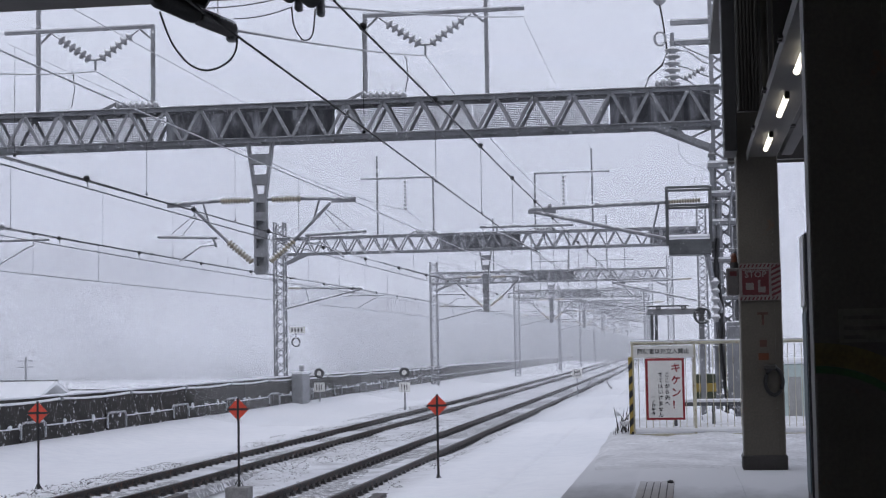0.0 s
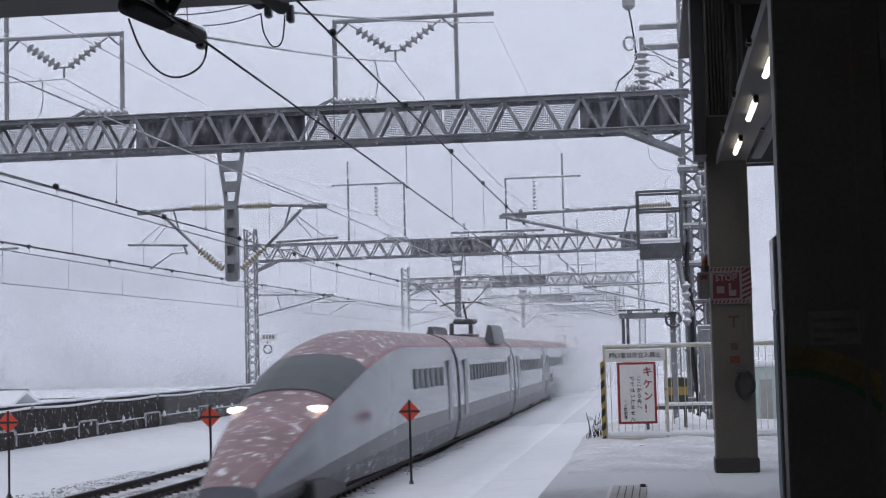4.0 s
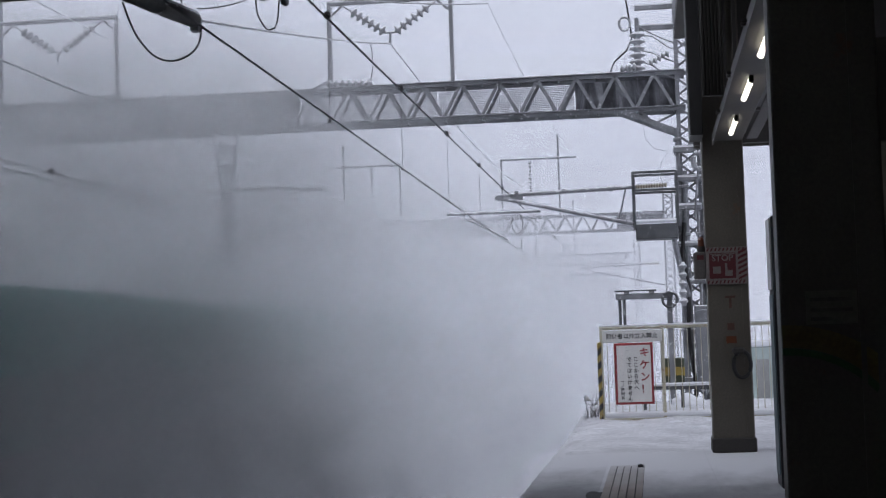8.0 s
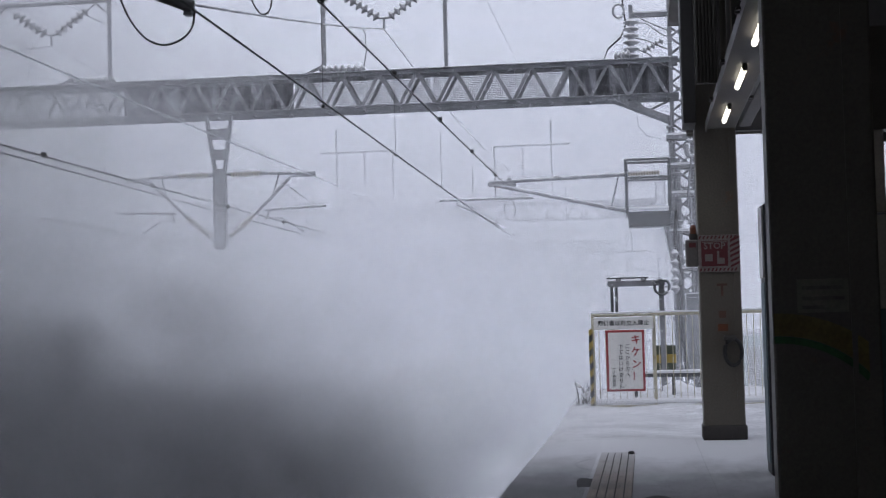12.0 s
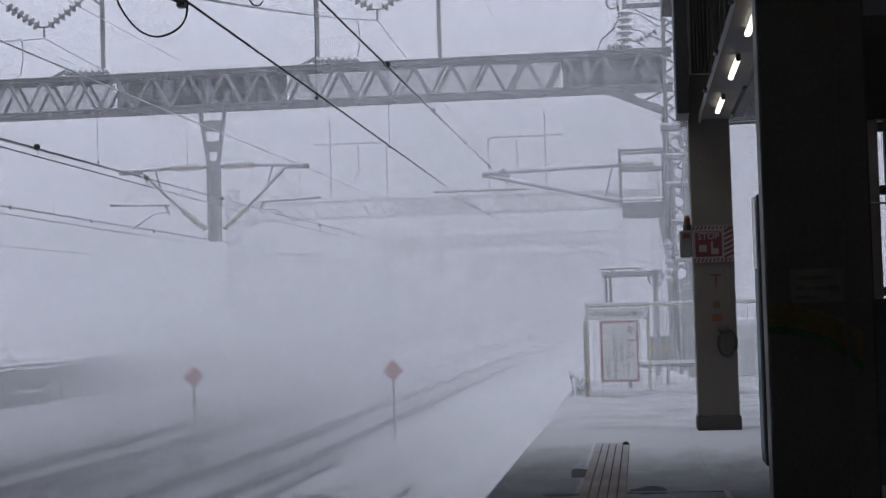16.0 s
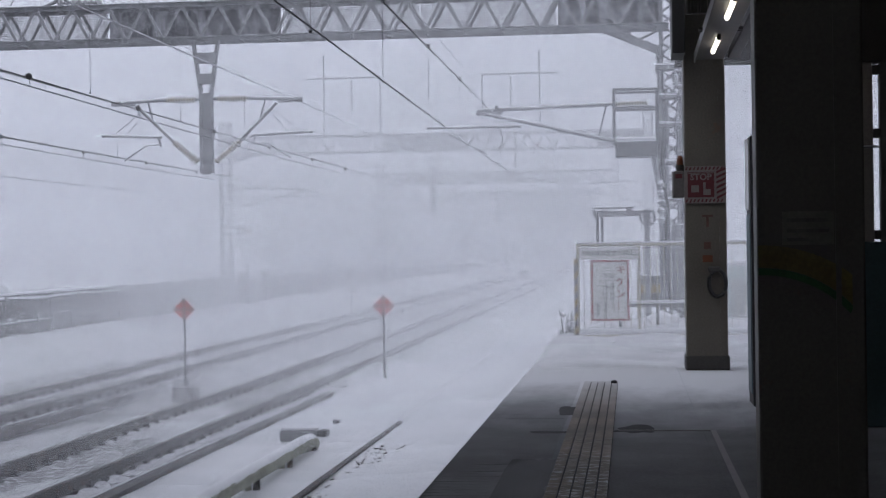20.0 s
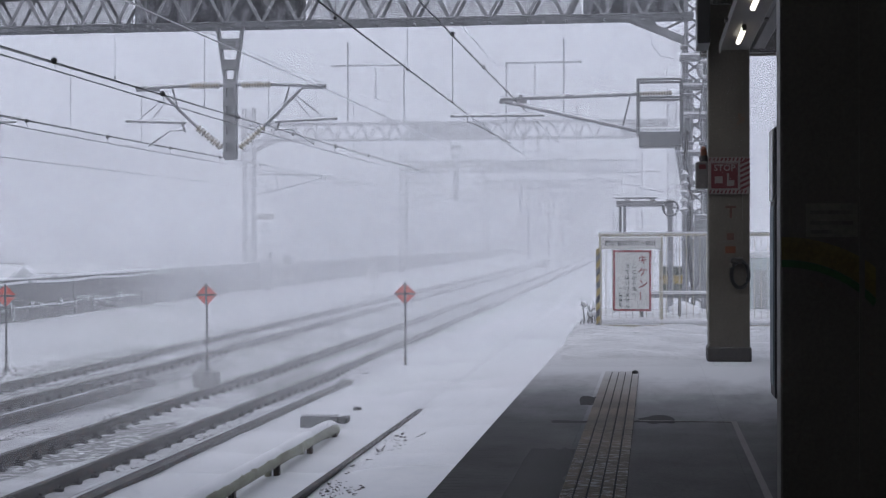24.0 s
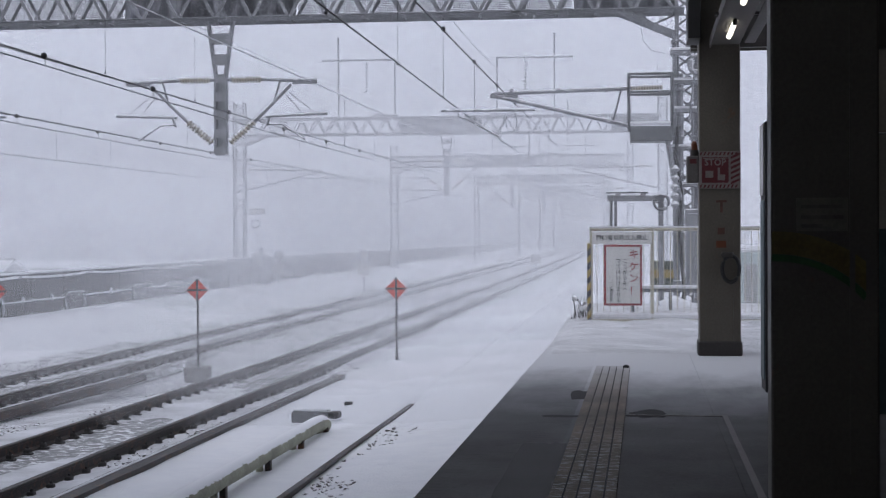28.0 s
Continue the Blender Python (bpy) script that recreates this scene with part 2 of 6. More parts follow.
# lighter cream that stands in for daylight from the open front
M_CREAMWALL = paint("lit_cream_wall_paint", (0.36, 0.33, 0.29), 0.6, 0, 1.5, 0.12, 0.1)
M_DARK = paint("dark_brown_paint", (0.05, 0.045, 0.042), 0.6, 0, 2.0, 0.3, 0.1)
# kept very dark so the colour carries the shade under the canopy
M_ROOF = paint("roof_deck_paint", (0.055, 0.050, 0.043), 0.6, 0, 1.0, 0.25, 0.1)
M_BLACK = paint("black_rubber", (0.015, 0.015, 0.016), 0.55, 0, 5.0, 0.3, 0.1)
M_WIRE = paint("copper_wire_dark", (0.016, 0.016, 0.017), 0.7, 0.0, 5.0, 0.3, 0.0)
M_WIRE_ICE = paint("frosted_wire", (0.35, 0.35, 0.37), 0.6, 0.2, 8.0, 0.4, 0.0, dust=0.5)
M_CERAM = paint("cream_porcelain", (0.40, 0.36, 0.28), 0.3, 0, 4.0, 0.2, 0.1, snow=0.3)
M_WHITEINS = paint("frosted_insulator", (0.33, 0.335, 0.35), 0.35, 0, 4.0, 0.3, 0.1, snow=0.6, dust=0.25)
M_CREAMPOST = paint("cream_fence_paint", (0.55, 0.52, 0.40), 0.55, 0, 3.0, 0.25, 0.15, snow=0.5, rust=0.3)
M_WHITE = paint("sign_white", (0.74, 0.73, 0.70), 0.5, 0, 3.0, 0.06, 0.05, fine=400.0)
M_RED = paint("sign_red", (0.30, 0.025, 0.03), 0.5, 0, 4.0, 0.15, 0.05)
M_ORANGE = paint("marker_red_orange", (0.70, 0.075, 0.04), 0.5, 0, 6.0, 0.15, 0.05)
M_YELLOW = paint("warning_yellow", (0.38, 0.27, 0.06), 0.55, 0, 4.0, 0.2, 0.1)
M_LETTER = paint("black_lettering", (0.02, 0.02, 0.022), 0.6, 0, 4.0, 0.1, 0.0)
M_TEAL = paint("teal_panel", (0.05, 0.10, 0.11), 0.5, 0, 2.0, 0.2, 0.1)
M_TUBE = glow("fluorescent_tube", (1.0, 0.93, 0.80), 3.0)
M_TRAINW = paint("train_silver_white", (0.18, 0.19, 0.21), 0.2, 0.1, 1.0, 0.12, 0.0)
M_TRAINR = paint("train_roof_red", (0.24, 0.06, 0.065), 0.3, 0.1, 1.0, 0.2, 0.0, dust=0.15)
# white lower side: shade is put into the colour, along with snow grime
M_TRAINLOW = paint("train_lower_shaded_grimy_white", (0.06, 0.06, 0.064), 0.35, 0.1, 1.0, 0.3, 0.0, dust=0.1)
# cream taken down to near black for the canopy's shade
M_CHAN = paint("shaded_cream_channel_paint", (0.055, 0.048, 0.040), 0.6, 0, 1.5, 0.2, 0.1)
M_HUT = paint("pale_green_panel", (0.44, 0.52, 0.50), 0.5, 0, 1.5, 0.15, 0.05)
M_SHED = paint("shed_grey_paint", (0.33, 0.33, 0.32), 0.7, 0, 1.0, 0.25, 0.1)
# white and red of the pillar sign, darker than the fence signs
M_DIMWHITE = paint("dim_sign_white", (0.20, 0.175, 0.165), 0.5, 0, 3.0, 0.15, 0.05)
M_DIMRED = paint("dim_sign_red", (0.10, 0.014, 0.018), 0.5, 0, 3.0, 0.15, 0.05)
M_TRAINROOF = paint("train_roof_snowy_red", (0.30, 0.20, 0.205), 0.5, 0.1, 0.8, 0.3, 0.0, dust=0.35)
M_TRAING = paint("train_green", (0.001, 0.13, 0.105), 0.5, 0.1, 1.0, 0.15, 0.0)
M_TRAINP = paint("train_pink_line", (0.16, 0.03, 0.07), 0.3, 0.1, 1.0, 0.1, 0.0)
M_TRAINSKIRT = paint("train_grey_skirt", (0.10, 0.10, 0.11), 0.5, 0.2, 1.0, 0.3, 0.1, dust=0.25)
M_TRAINDOOR = paint("train_door_grey", (0.13, 0.135, 0.15), 0.3, 0.1, 1.0, 0.15, 0.0)
M_GLASS = paint("train_window_glass", (0.05, 0.06, 0.064), 0.45, 0.0, 1.0, 0.2, 0.0)
M_HEADLAMP = glow("headlamp_glow", (1.0, 0.92, 0.8), 4.0)
M_WOOD = paint("far_wood", (0.17, 0.175, 0.185), 0.9, 0, 0.03, 0.3, 0.0, fine=0.2)
M_HOUSE = paint("far_house_wall", (0.35, 0.34, 0.33), 0.8, 0, 0.5, 0.2, 0.0)
M_GREENBAR = paint("weathered_green_pipe", (0.33, 0.335, 0.25), 0.6, 0.1, 3.0, 0.3, 0.2, snow=0.08)

M_DARKSTEEL = paint("dark_galvanised_steel", (0.10, 0.105, 0.11), 0.55, 0.3, 3.0, 0.35, 0.2, snow=0.45, dust=0.12)
M_GREENBOX = paint("dark_green_enamel", (0.05, 0.06, 0.035), 0.5, 0, 3.0, 0.3, 0.1)
M_BEACON = paint("beacon_orange", (0.13, 0.035, 0.012), 0.3, 0, 3.0, 0.2, 0.0)
M_FADEDRED = paint("faded_red_paint", (0.10, 0.045, 0.034), 0.6, 0, 6.0, 0.4, 0.1)
M_ARCGREEN = paint("faded_green_paint", (0.03, 0.10, 0.03), 0.6, 0, 5.0, 0.3, 0.1)
M_ARCYELL = paint("faded_yellow_paint", (0.15, 0.12, 0.035), 0.6, 0, 5.0, 0.3, 0.1)
M_NOTICE = paint("worn_grey_paper", (0.185, 0.172, 0.145), 0.7, 0, 6.0, 0.2, 0.05)
M_FADEDINK = paint("faded_ink", (0.125, 0.115, 0.097), 0.7, 0, 9.0, 0.4, 0.0)
M_BOXGREY = paint("grey_box_paint", (0.13, 0.12, 0.115), 0.5, 0, 4.0, 0.2, 0.05)
M_PANE = paint("window_pane", (0.10, 0.105, 0.11), 0.15, 0, 1.0, 0.1, 0.0)
M_DARKRIB = paint("dark_glazed_porcelain", (0.045, 0.042, 0.04), 0.3, 0, 6.0, 0.3, 0.1, snow=0.25)

# ---------------- mesh helpers ----------------


def mesh_ob(name, bm, material, smooth=False):
    me = bpy.data.meshes.new(name)
    bm.to_mesh(me)
    bm.free()
    if smooth:
        me.polygons.foreach_set("use_smooth", [True] * len(me.polygons))
    for m in (material if isinstance(material, (list, tuple)) else [material]):
        me.materials.append(m)
    return new(name, me)


def part(name, bm, material, parent, label="", smooth=False):
    ob = mesh_ob(name, bm, material, smooth)
    ob.parent = parent
    if label:
        ob["label"] = label
    return ob


def share(name, me, parent, m, label=""):
    """One more object on a mesh that is already built."""
    ob = new(name, me)
    ob.parent = parent
    ob.matrix_basis = m
    if label:
        ob["label"] = label
    return ob


def thing(name, label, category, m=None, group="", kind=""):
    ob = new(name)
    ob.empty_display_size = 0.2
    if m is not None:
        ob.matrix_basis = m
    return tagged(ob, label, category, group, kind)


def box(bm, lo, hi, bev=0.0, m=None, mi=0):
    lo, hi = Vector(lo), Vector(hi)
    vs = [bm.verts.new((x, y, z)) for x in (lo.x, hi.x) for y in (lo.y, hi.y) for z in (lo.z, hi.z)]
    fs = []
    for q in ((0, 1, 3, 2), (4, 6, 7, 5), (0, 4, 5, 1), (2, 3, 7, 6), (0, 2, 6, 4), (1, 5, 7, 3)):
        f = bm.faces.new([vs[i] for i in q])
        f.material_index = mi
        fs.append(f)
    if bev:
        es = {e for f in fs for e in f.edges}
        r = bmesh.ops.bevel(bm, geom=list(es), offset=bev, segments=1, affect="EDGES")
        vs = list({v for f in r["faces"] for v in f.verts} | {v for v in vs if v.is_valid})
    if m is not None:
        bmesh.ops.transform(bm, matrix=m, verts=[v for v in vs if v.is_valid])
    return bm


def plate(bm, pts, y0, y1):
    """A flat plate: an outline in x and z, from y0 to y1."""
    a = [bm.verts.new((x, y0, z)) for x, z in pts]
    b = [bm.verts.new((x, y1, z)) for x, z in pts]
    bm.faces.new(a)
    bm.faces.new(b[::-1])
    for i in range(len(a)):
        bm.faces.new((a[i], b[i], b[(i + 1) % len(a)], a[(i + 1) % len(a)]))
    bmesh.ops.recalc_face_normals(bm, faces=bm.faces[:])
    return bm


def B():
    return bmesh.new()


def boxed(lo, hi, bev=0.0):
    return box(B(), lo, hi, bev)


def ring(bm, c, u, v, r, n):
    return [bm.verts.new(c + (u * math.cos(a) + v * math.sin(a)) * r) for a in (2 * math.pi * i / n for i in range(n))]


def tube(bm, pts, r, n=6, cap=True):
    """A bar or wire along pts; r is one radius or one for each point."""
    pts = [Vector(p) for p in pts]
    rs = r if isinstance(r, (list, tuple)) else [r] * len(pts)
    rings = []
    for i, p in enumerate(pts):
        d = (pts[min(i + 1, len(pts) - 1)] - pts[max(i - 1, 0)])
        if d.length < 1e-9:
            d = rings and last or Vector((0, 0, 1))
        d = d.normalized()
        last = d
        u = d.cross(Vector((0, 0, 1)) if abs(d.z) < 0.9 else Vector((1, 0, 0))).normalized()
        rings.append(ring(bm, p, u, d.cross(u), rs[i], n))
    for a, b in zip(rings, rings[1:]):
        for i in range(n):
            bm.faces.new((a[i], a[(i + 1) % n], b[(i + 1) % n], b[i]))
    if cap:
        bm.faces.new(rings[0][::-1])
        bm.faces.new(rings[-1])
    return bm


def bar(bm, p, q, w, h):
    """A square-edged bar from p to q, w wide and h deep."""
    p, q = Vector(p), Vector(q)
    d = (q - p).normalized()
    u = d.cross(Vector((0, 1, 0)) if abs(d.y) < 0.9 else Vector((0, 0, 1))).normalized()
    v = d.cross(u)
    rows = []
    for c in (p, q):
        rows.append([bm.verts.new(c + u * a * w / 2 + v * b * h / 2) for a, b in ((-1, -1), (1, -1), (1, 1), (-1, 1))])
    for i in range(4):
        bm.faces.new((rows[0][i], rows[0][(i + 1) % 4], rows[1][(i + 1) % 4], rows[1][i]))
    bm.faces.new(rows[0][::-1])
    bm.faces.new(rows[1])
    return bm


def angle_bar(bm, p, q, w, t=0.012):
    """A rolled angle: two thin legs along the line from p to q."""
    bar(bm, p, q, w, t)
    p, q = Vector(p), Vector(q)
    d = (q - p).normalized()
    u = d.cross(Vector((0, 1, 0)) if abs(d.y) < 0.9 else Vector((0, 0, 1))).normalized()
    v = d.cross(u)
    bar(bm, p + u * w / 2 + v * w / 2, q + u * w / 2 + v * w / 2, t, w)
    return bm


def shed_insulator(bm, p, q, r, n_sheds, core=0.45, seg=10):
    """A ribbed insulator from p to q."""
    p, q = Vector(p), Vector(q)
    pts, rs = [p], [r * core]
    for i in range(n_sheds):
        for f, k in ((0.15, core), (0.45, 1.0), (0.6, 0.95), (0.85, core)):
            pts.append(p.lerp(q, (i + f) / n_sheds))
            rs.append(r * k)
    pts.append(q)
    rs.append(r * core)
    return tube(bm, pts, rs, seg)


def arc(p, q, sag, n=10):
    p, q = Vector(p), Vector(q)
    return [p.lerp(q, i / n) - Vector((0, 0, sag * 4 * (i / n) * (1 - i / n))) for i in range(n + 1)]


def bend(y):
    """How far the line has curved aside at y metres along it."""
    return -max(0.0, y - 60.0) ** 2 / 40000.0


def rise(y):
    """How far the line has climbed at y metres along it."""
    return 0.005 * max(0.0, y - 35.0)


def heading(y):
    return math.degrees(math.atan(max(0.0, y - 60.0) / 20000.0))


def loft(bm, sections, mi=0, cap=True):
    rows = [[bm.verts.new(p) for p in s] for s in sections]
    n = len(rows[0])
    for a, b in zip(rows, rows[1:]):
        for i in range(n - 1):
            f = bm.faces.new((a[i], a[i + 1], b[i + 1], b[i]))
            f.material_index = mi
    return rows

# ---------------- ground and tracks ----------------
RAIL_Z = -1.25
TRACKS = [-3.15, -7.85, -12.25, -16.9]


def ground_height(x, y):
    z = -1.42 + min(2.0, rise(y))
    if x < -17.6:
        z += 0.42 * min(1.0, (-17.6 - x) / 2.4)
    if -6.9 < x < -4.2:
        z += 0.10 * math.sin((x + 6.9) / 2.7 * math.pi)
    side = min(1.0, max(0.0, (x + 5.2) / 0.9)) * min(1.0, max(0.0, (-0.9 - x) / 0.3))
    side = side * side * (3 - 2 * side)
    z += side * (0.05 + 0.135 * min(1.0, max(0.0, (y - 14.0) / 13.0)))
    if x > -3.9:
        z += side * 0.10 * min(1.0, (x + 3.9) / 1.6)
    if y > 20.0:
        z -= 0.055 * max(0.0, 1 - abs(x + 3.9) / 0.10) * min(1.0, (y - 20.0) / 5.0)
    dip = max(0.0, 1 - ((x + 10.3) / 1.0) ** 2) * min(1.0, max(0.0, (y - 23.0) / 10.0)) * min(1.0, max(0.0, (41.0 - y) / 4.0))
    z -= 0.36 * dip
    if -11.3 < x < -8.9 or -8.4 < x < -7.3 or -12.9 < x < -11.6:
        z -= 0.02
    if x < -22:
        z -= min(2.5, (-22 - x) * 0.25)
    if x > 4.0:
        z -= min(2.5, (x - 4.0) * 0.6)
    z += 0.05 * noise.noise(Vector((x * 0.5, y * 0.16, 0.0))) + 0.025 * noise.noise(Vector((x * 1.7, y * 0.9, 3.0)))
    return z


def build_ground():
    xs = [-900, -500, -260, -140, -80, -50, -36, -28, -24] + sorted([-22 + i * 0.35 for i in range(75)] + [-4.02, -3.96, -3.9, -3.84, -3.78]) + [5, 7, 10, 16, 30, 60, 120, 300, 700]
    ys = [-400, -200, -80, -40, -20, -8] + [i * 0.8 for i in range(110)] + [90 + i * 6 for i in range(50)] + [420, 520, 700, 1000, 1600]
    verts = [(x, y, ground_height(x - bend(y) if abs(x) < 60 else x, y)) for y in ys for x in xs]
    n = len(xs)
    faces = [(j * n + i, j * n + i + 1, (j + 1) * n + i + 1, (j + 1) * n + i) for j in range(len(ys) - 1) for i in range(n - 1)]
    me = bpy.data.meshes.new("ground")
    me.from_pydata(verts, [], faces)
    me.polygons.foreach_set("use_smooth", [True] * len(me.polygons))
    me.materials.append(M_SNOW)
    tagged(new("ground", me), "thick fresh snow covering the ground beside the tracks", "snow", kind="structure")


build_ground()
RAIL_PROFILE = [(-0.07, -0.17), (0.07, -0.17), (0.07, -0.155), (0.012, -0.13), (0.012, -0.045), (0.036, -0.03), (0.036, -0.004), (0.03, 0), (-0.03, 0), (-0.036, -0.004), (-0.036, -0.03), (-0.012, -0.045), (-0.012, -0.13), (-0.07, -0.155)]
RAIL_PROFILE = [(x * 1.12, z * 1.05) for x, z in RAIL_PROFILE]


def rail(x, y0, y1, parent, name="rail", material=None):
    ys = [y0]
    while ys[-1] < y1:
        ys.append(min(y1, ys[-1] + (12 if ys[-1] >= 35 else 19)))
    bm = B()
    rows = [[bm.verts.new((x + bend(y) + a, y, RAIL_Z + rise(y) + b)) for a, b in RAIL_PROFILE] for y in ys]
    n = len(RAIL_PROFILE)
    for r0, r1 in zip(rows, rows[1:]):
        for i in range(n):
            bm.faces.new((r0[i], r0[(i + 1) % n], r1[(i + 1) % n], r1[i]))
    bm.faces.new(rows[0])
    bm.faces.new(rows[-1][::-1])
    return part(name, bm, material or M_RAIL, parent)


def fastener_mesh():
    bm = box(B(), (-0.2, -0.06, -0.03), (0.2, 0.06, 0.015), 0.01)
    box(bm, (-0.17, -0.045, 0.0), (-0.08, 0.045, 0.07), 0.012)
    box(bm, (0.08, -0.045, 0.0), (0.17, 0.045, 0.07), 0.012)
    tube(bm, [(-0.13, 0, 0.06), (-0.13, 0, 0.10)], 0.018)
    tube(bm, [(0.13, 0, 0.06), (0.13, 0, 0.10)], 0.018)
    me = bpy.data.meshes.new("rail_fastener")
    bm.to_mesh(me)
    bm.free()
    me.materials.append(M_CLIP)
    return me


FASTENER = fastener_mesh()


def joined(name, me, mats, material, parent):
    """Many copies of a small mesh as one part."""
    vs = np.empty(len(me.vertices) * 3)
    me.vertices.foreach_get("co", vs)
    vs = np.c_[vs.reshape(-1, 3), np.ones(len(me.vertices))]
    fs = [tuple(p.vertices) for p in me.polygons]
    V, Fc = [], []
    for k, m in enumerate(mats):
        V.append((vs @ np.array(m).T)[:, :3])
        Fc += [tuple(i + k * len(vs) for i in f) for f in fs]
    out = bpy.data.meshes.new(name)
    out.from_pydata(np.concatenate(V).tolist(), [], Fc)
    out.materials.append(material)
    ob = new(name, out)
    ob.parent = parent
    return tagged(ob, kind="stuff")


def build_track(x, label, bare):
    tr = thing("railway_track", label, "railway track", group="railway tracks", kind="structure")
    for s in (-0.75, 0.75):
        rail(x + s, -60, 520 if bare else 26.5, tr)
    if bare:
        slab = B()
        loft(slab, [[(x + bend(y) + a, y, b + rise(y)) for a, b in ((-1.3, -1.60), (-1.2, -1.435), (1.2, -1.435), (1.3, -1.60))] for y in [-20, 0, 20, 35] + list(range(50, 330, 15))])
        part("track_slab", slab, M_SLAB, tr, "pale track slab dusted with snow")
        near, far = [], []
        for k in range(0, 420):
            y = 12 + k * 0.6
            for s in (-0.75, 0.75):
                (near if k < 60 else far).append(pose(x + s + bend(y), y, RAIL_Z + rise(y) - 0.17, 0, 0, 0))
        for m in near:
            share("rail_fastener", FASTENER, tr, m)
        joined("far_fasteners", FASTENER, far, M_CLIP, tr)
    return tr


track_labels = [("snow-buried platform loop track with one rail showing", False), ("dark rails of the near through track on snowy slab", True), ("dark rails of the far through track on snowy slab", True)]
for tx, (lb, bare) in zip(TRACKS, track_labels):
    build_track(tx, lb, bare)

# turnout where the platform loop leaves the near through track
sw_ = thing("turnout", "snowy turnout rails leaving the near through track", "turnout", kind="structure")
for side_ in (-0.75, 0.75):
    part("rail", tube(B(), [(TRACKS[1] + side_ + bend(y) + 2.0 * ((168 - y) / 56.0) ** 2, y, RAIL_Z + rise(y) - 0.03) for y in range(168, 111, -4)], 0.05, 6), M_RAIL, sw_)

# low guard rails beside the through tracks, ending in the snow
for gx, y0, y1, gz in ((-6.3, 4, 32.4, -1.36), (-5.86, 6, 20.9, -1.43), (-10.75, 8, 33, -1.40)):
    gr = thing("guard_rail", "rusty dark guard rail lying in snow beside the track", "guard rail", group="guard rails beside the tracks")
    bm = bar(B(), (gx, y0, gz), (gx, y1, gz), 0.26, 0.17)
    part("beam", bm, M_RAIL, gr)
    for y in np.arange(y0 + 0.5, y1, 1.8):
        part("bracket", boxed((gx - 0.14, y - 0.06, -1.5), (gx + 0.14, y + 0.06, gz), 0.01), M_RAIL, gr)
    part("snow_streak", boxed((gx - 0.1, y0, gz + 0.085), (gx - 0.05, y1 - 0.5, gz + 0.094), 0.003), M_SNOW, gr)

# pale pipe rail on short posts
pr = thing("pipe_barrier", "weathered pale green pipe rail on short posts in snow", "pipe rail")
part("pipe", tube(B(), [(-4.66, 8, -1.12), (-4.66, 15, -1.12), (-4.66, 22.2, -1.12), (-4.665, 22.65, -1.14), (-4.67, 22.85, -1.2)], 0.115, 12), M_GREENBAR, pr, smooth=True)
for y in (12.9, 15.0, 17.0, 19.1, 21.0, 22.7):
    part("post", boxed((-4.75, y - 0.05, -1.6), (-4.68, y + 0.05, -1.15), 0.008), M_GREENBAR, pr)
    part("post", boxed((-4.64, y - 0.05, -1.6), (-4.57, y + 0.05, -1.15), 0.008), M_RAIL, pr)
jb = thing("pipe_barrier_end", "bent steel end plate of the pipe rail with snow", "end plate")
part("plate", plate(B(), ((-5.46, -1.6), (-5.46, -1.17), (-5.4, -1.13), (-4.95, -1.15), (-4.72, -1.17), (-4.76, -1.25), (-5.0, -1.25), (-5.1, -1.33), (-5.3, -1.35), (-5.4, -1.6)), 24.2, 24.32), M_STEEL, jb)
part("cap", boxed((-4.86, 24.1, -1.25), (-4.70, 24.4, -1.15), 0.02), M_BLACK, jb)
part("snow_cap", boxed((-5.44, 24.18, -1.145), (-4.85, 24.34, -1.105), 0.015), M_SNOW, jb)
bo = thing("small_stake", "short dark stake sticking out of the snow", "stake", pose(-5.03, 26.7, -1.62))
part("stake", tube(B(), [(0, 0, 0), (0, 0, 0.32)], 0.03, 6), M_BLACK, bo)
part("head", boxed((-0.06, -0.05, 0.30), (0.07, 0.05, 0.37), 0.01), M_BLACK, bo)

# ---------------- boundary wall on the far side ----------------
WALL_X = -20.4


def build_wall():
    w = thing("wall_boundary", "dark wet concrete boundary wall topped with snow", "wall", kind="structure")
    y = -30.0
    k = 0
    while y < 330:
        step = 3.0 if y < 130 else 9.0
        top = 0.36 if y < 79 else max(-0.2, 0.34 - 0.003 * (y - 79))
        x0, x1 = WALL_X + bend(y), WALL_X + bend(y + step)
        a = math.degrees(math.atan2(-(x1 - x0), step))
        off = 0.02 * noise.noise(Vector((y * 0.3, 0, 0)))
        m = pose(x0 + off, y, rise(y), 0, 0, a)
        bm = box(B(), (-0.18, 0.012, -1.5), (0, step - 0.012, top), 0.015)
        box(bm, (0.0, 0.02, -1.5), (0.05, step - 0.02, -0.56), 0.01)
        p = part("wall_panel", bm, M_WALLC, w)
        p.matrix_basis = m
        p = part("snow_cap", boxed((-0.22, 0, top), (0.04, step, top + 0.07 + 0.03 * noise.noise(Vector((k * 1.3, 5, 0)))), 0.025), M_SNOW, w)
        p.matrix_basis = m
        p = part("snow_ledge", boxed((0.0, 0, -0.56), (0.07, step, -0.52), 0.01), M_SNOW, w)
        p.matrix_basis = m
        y += step
        k += 1
    return w


build_wall()
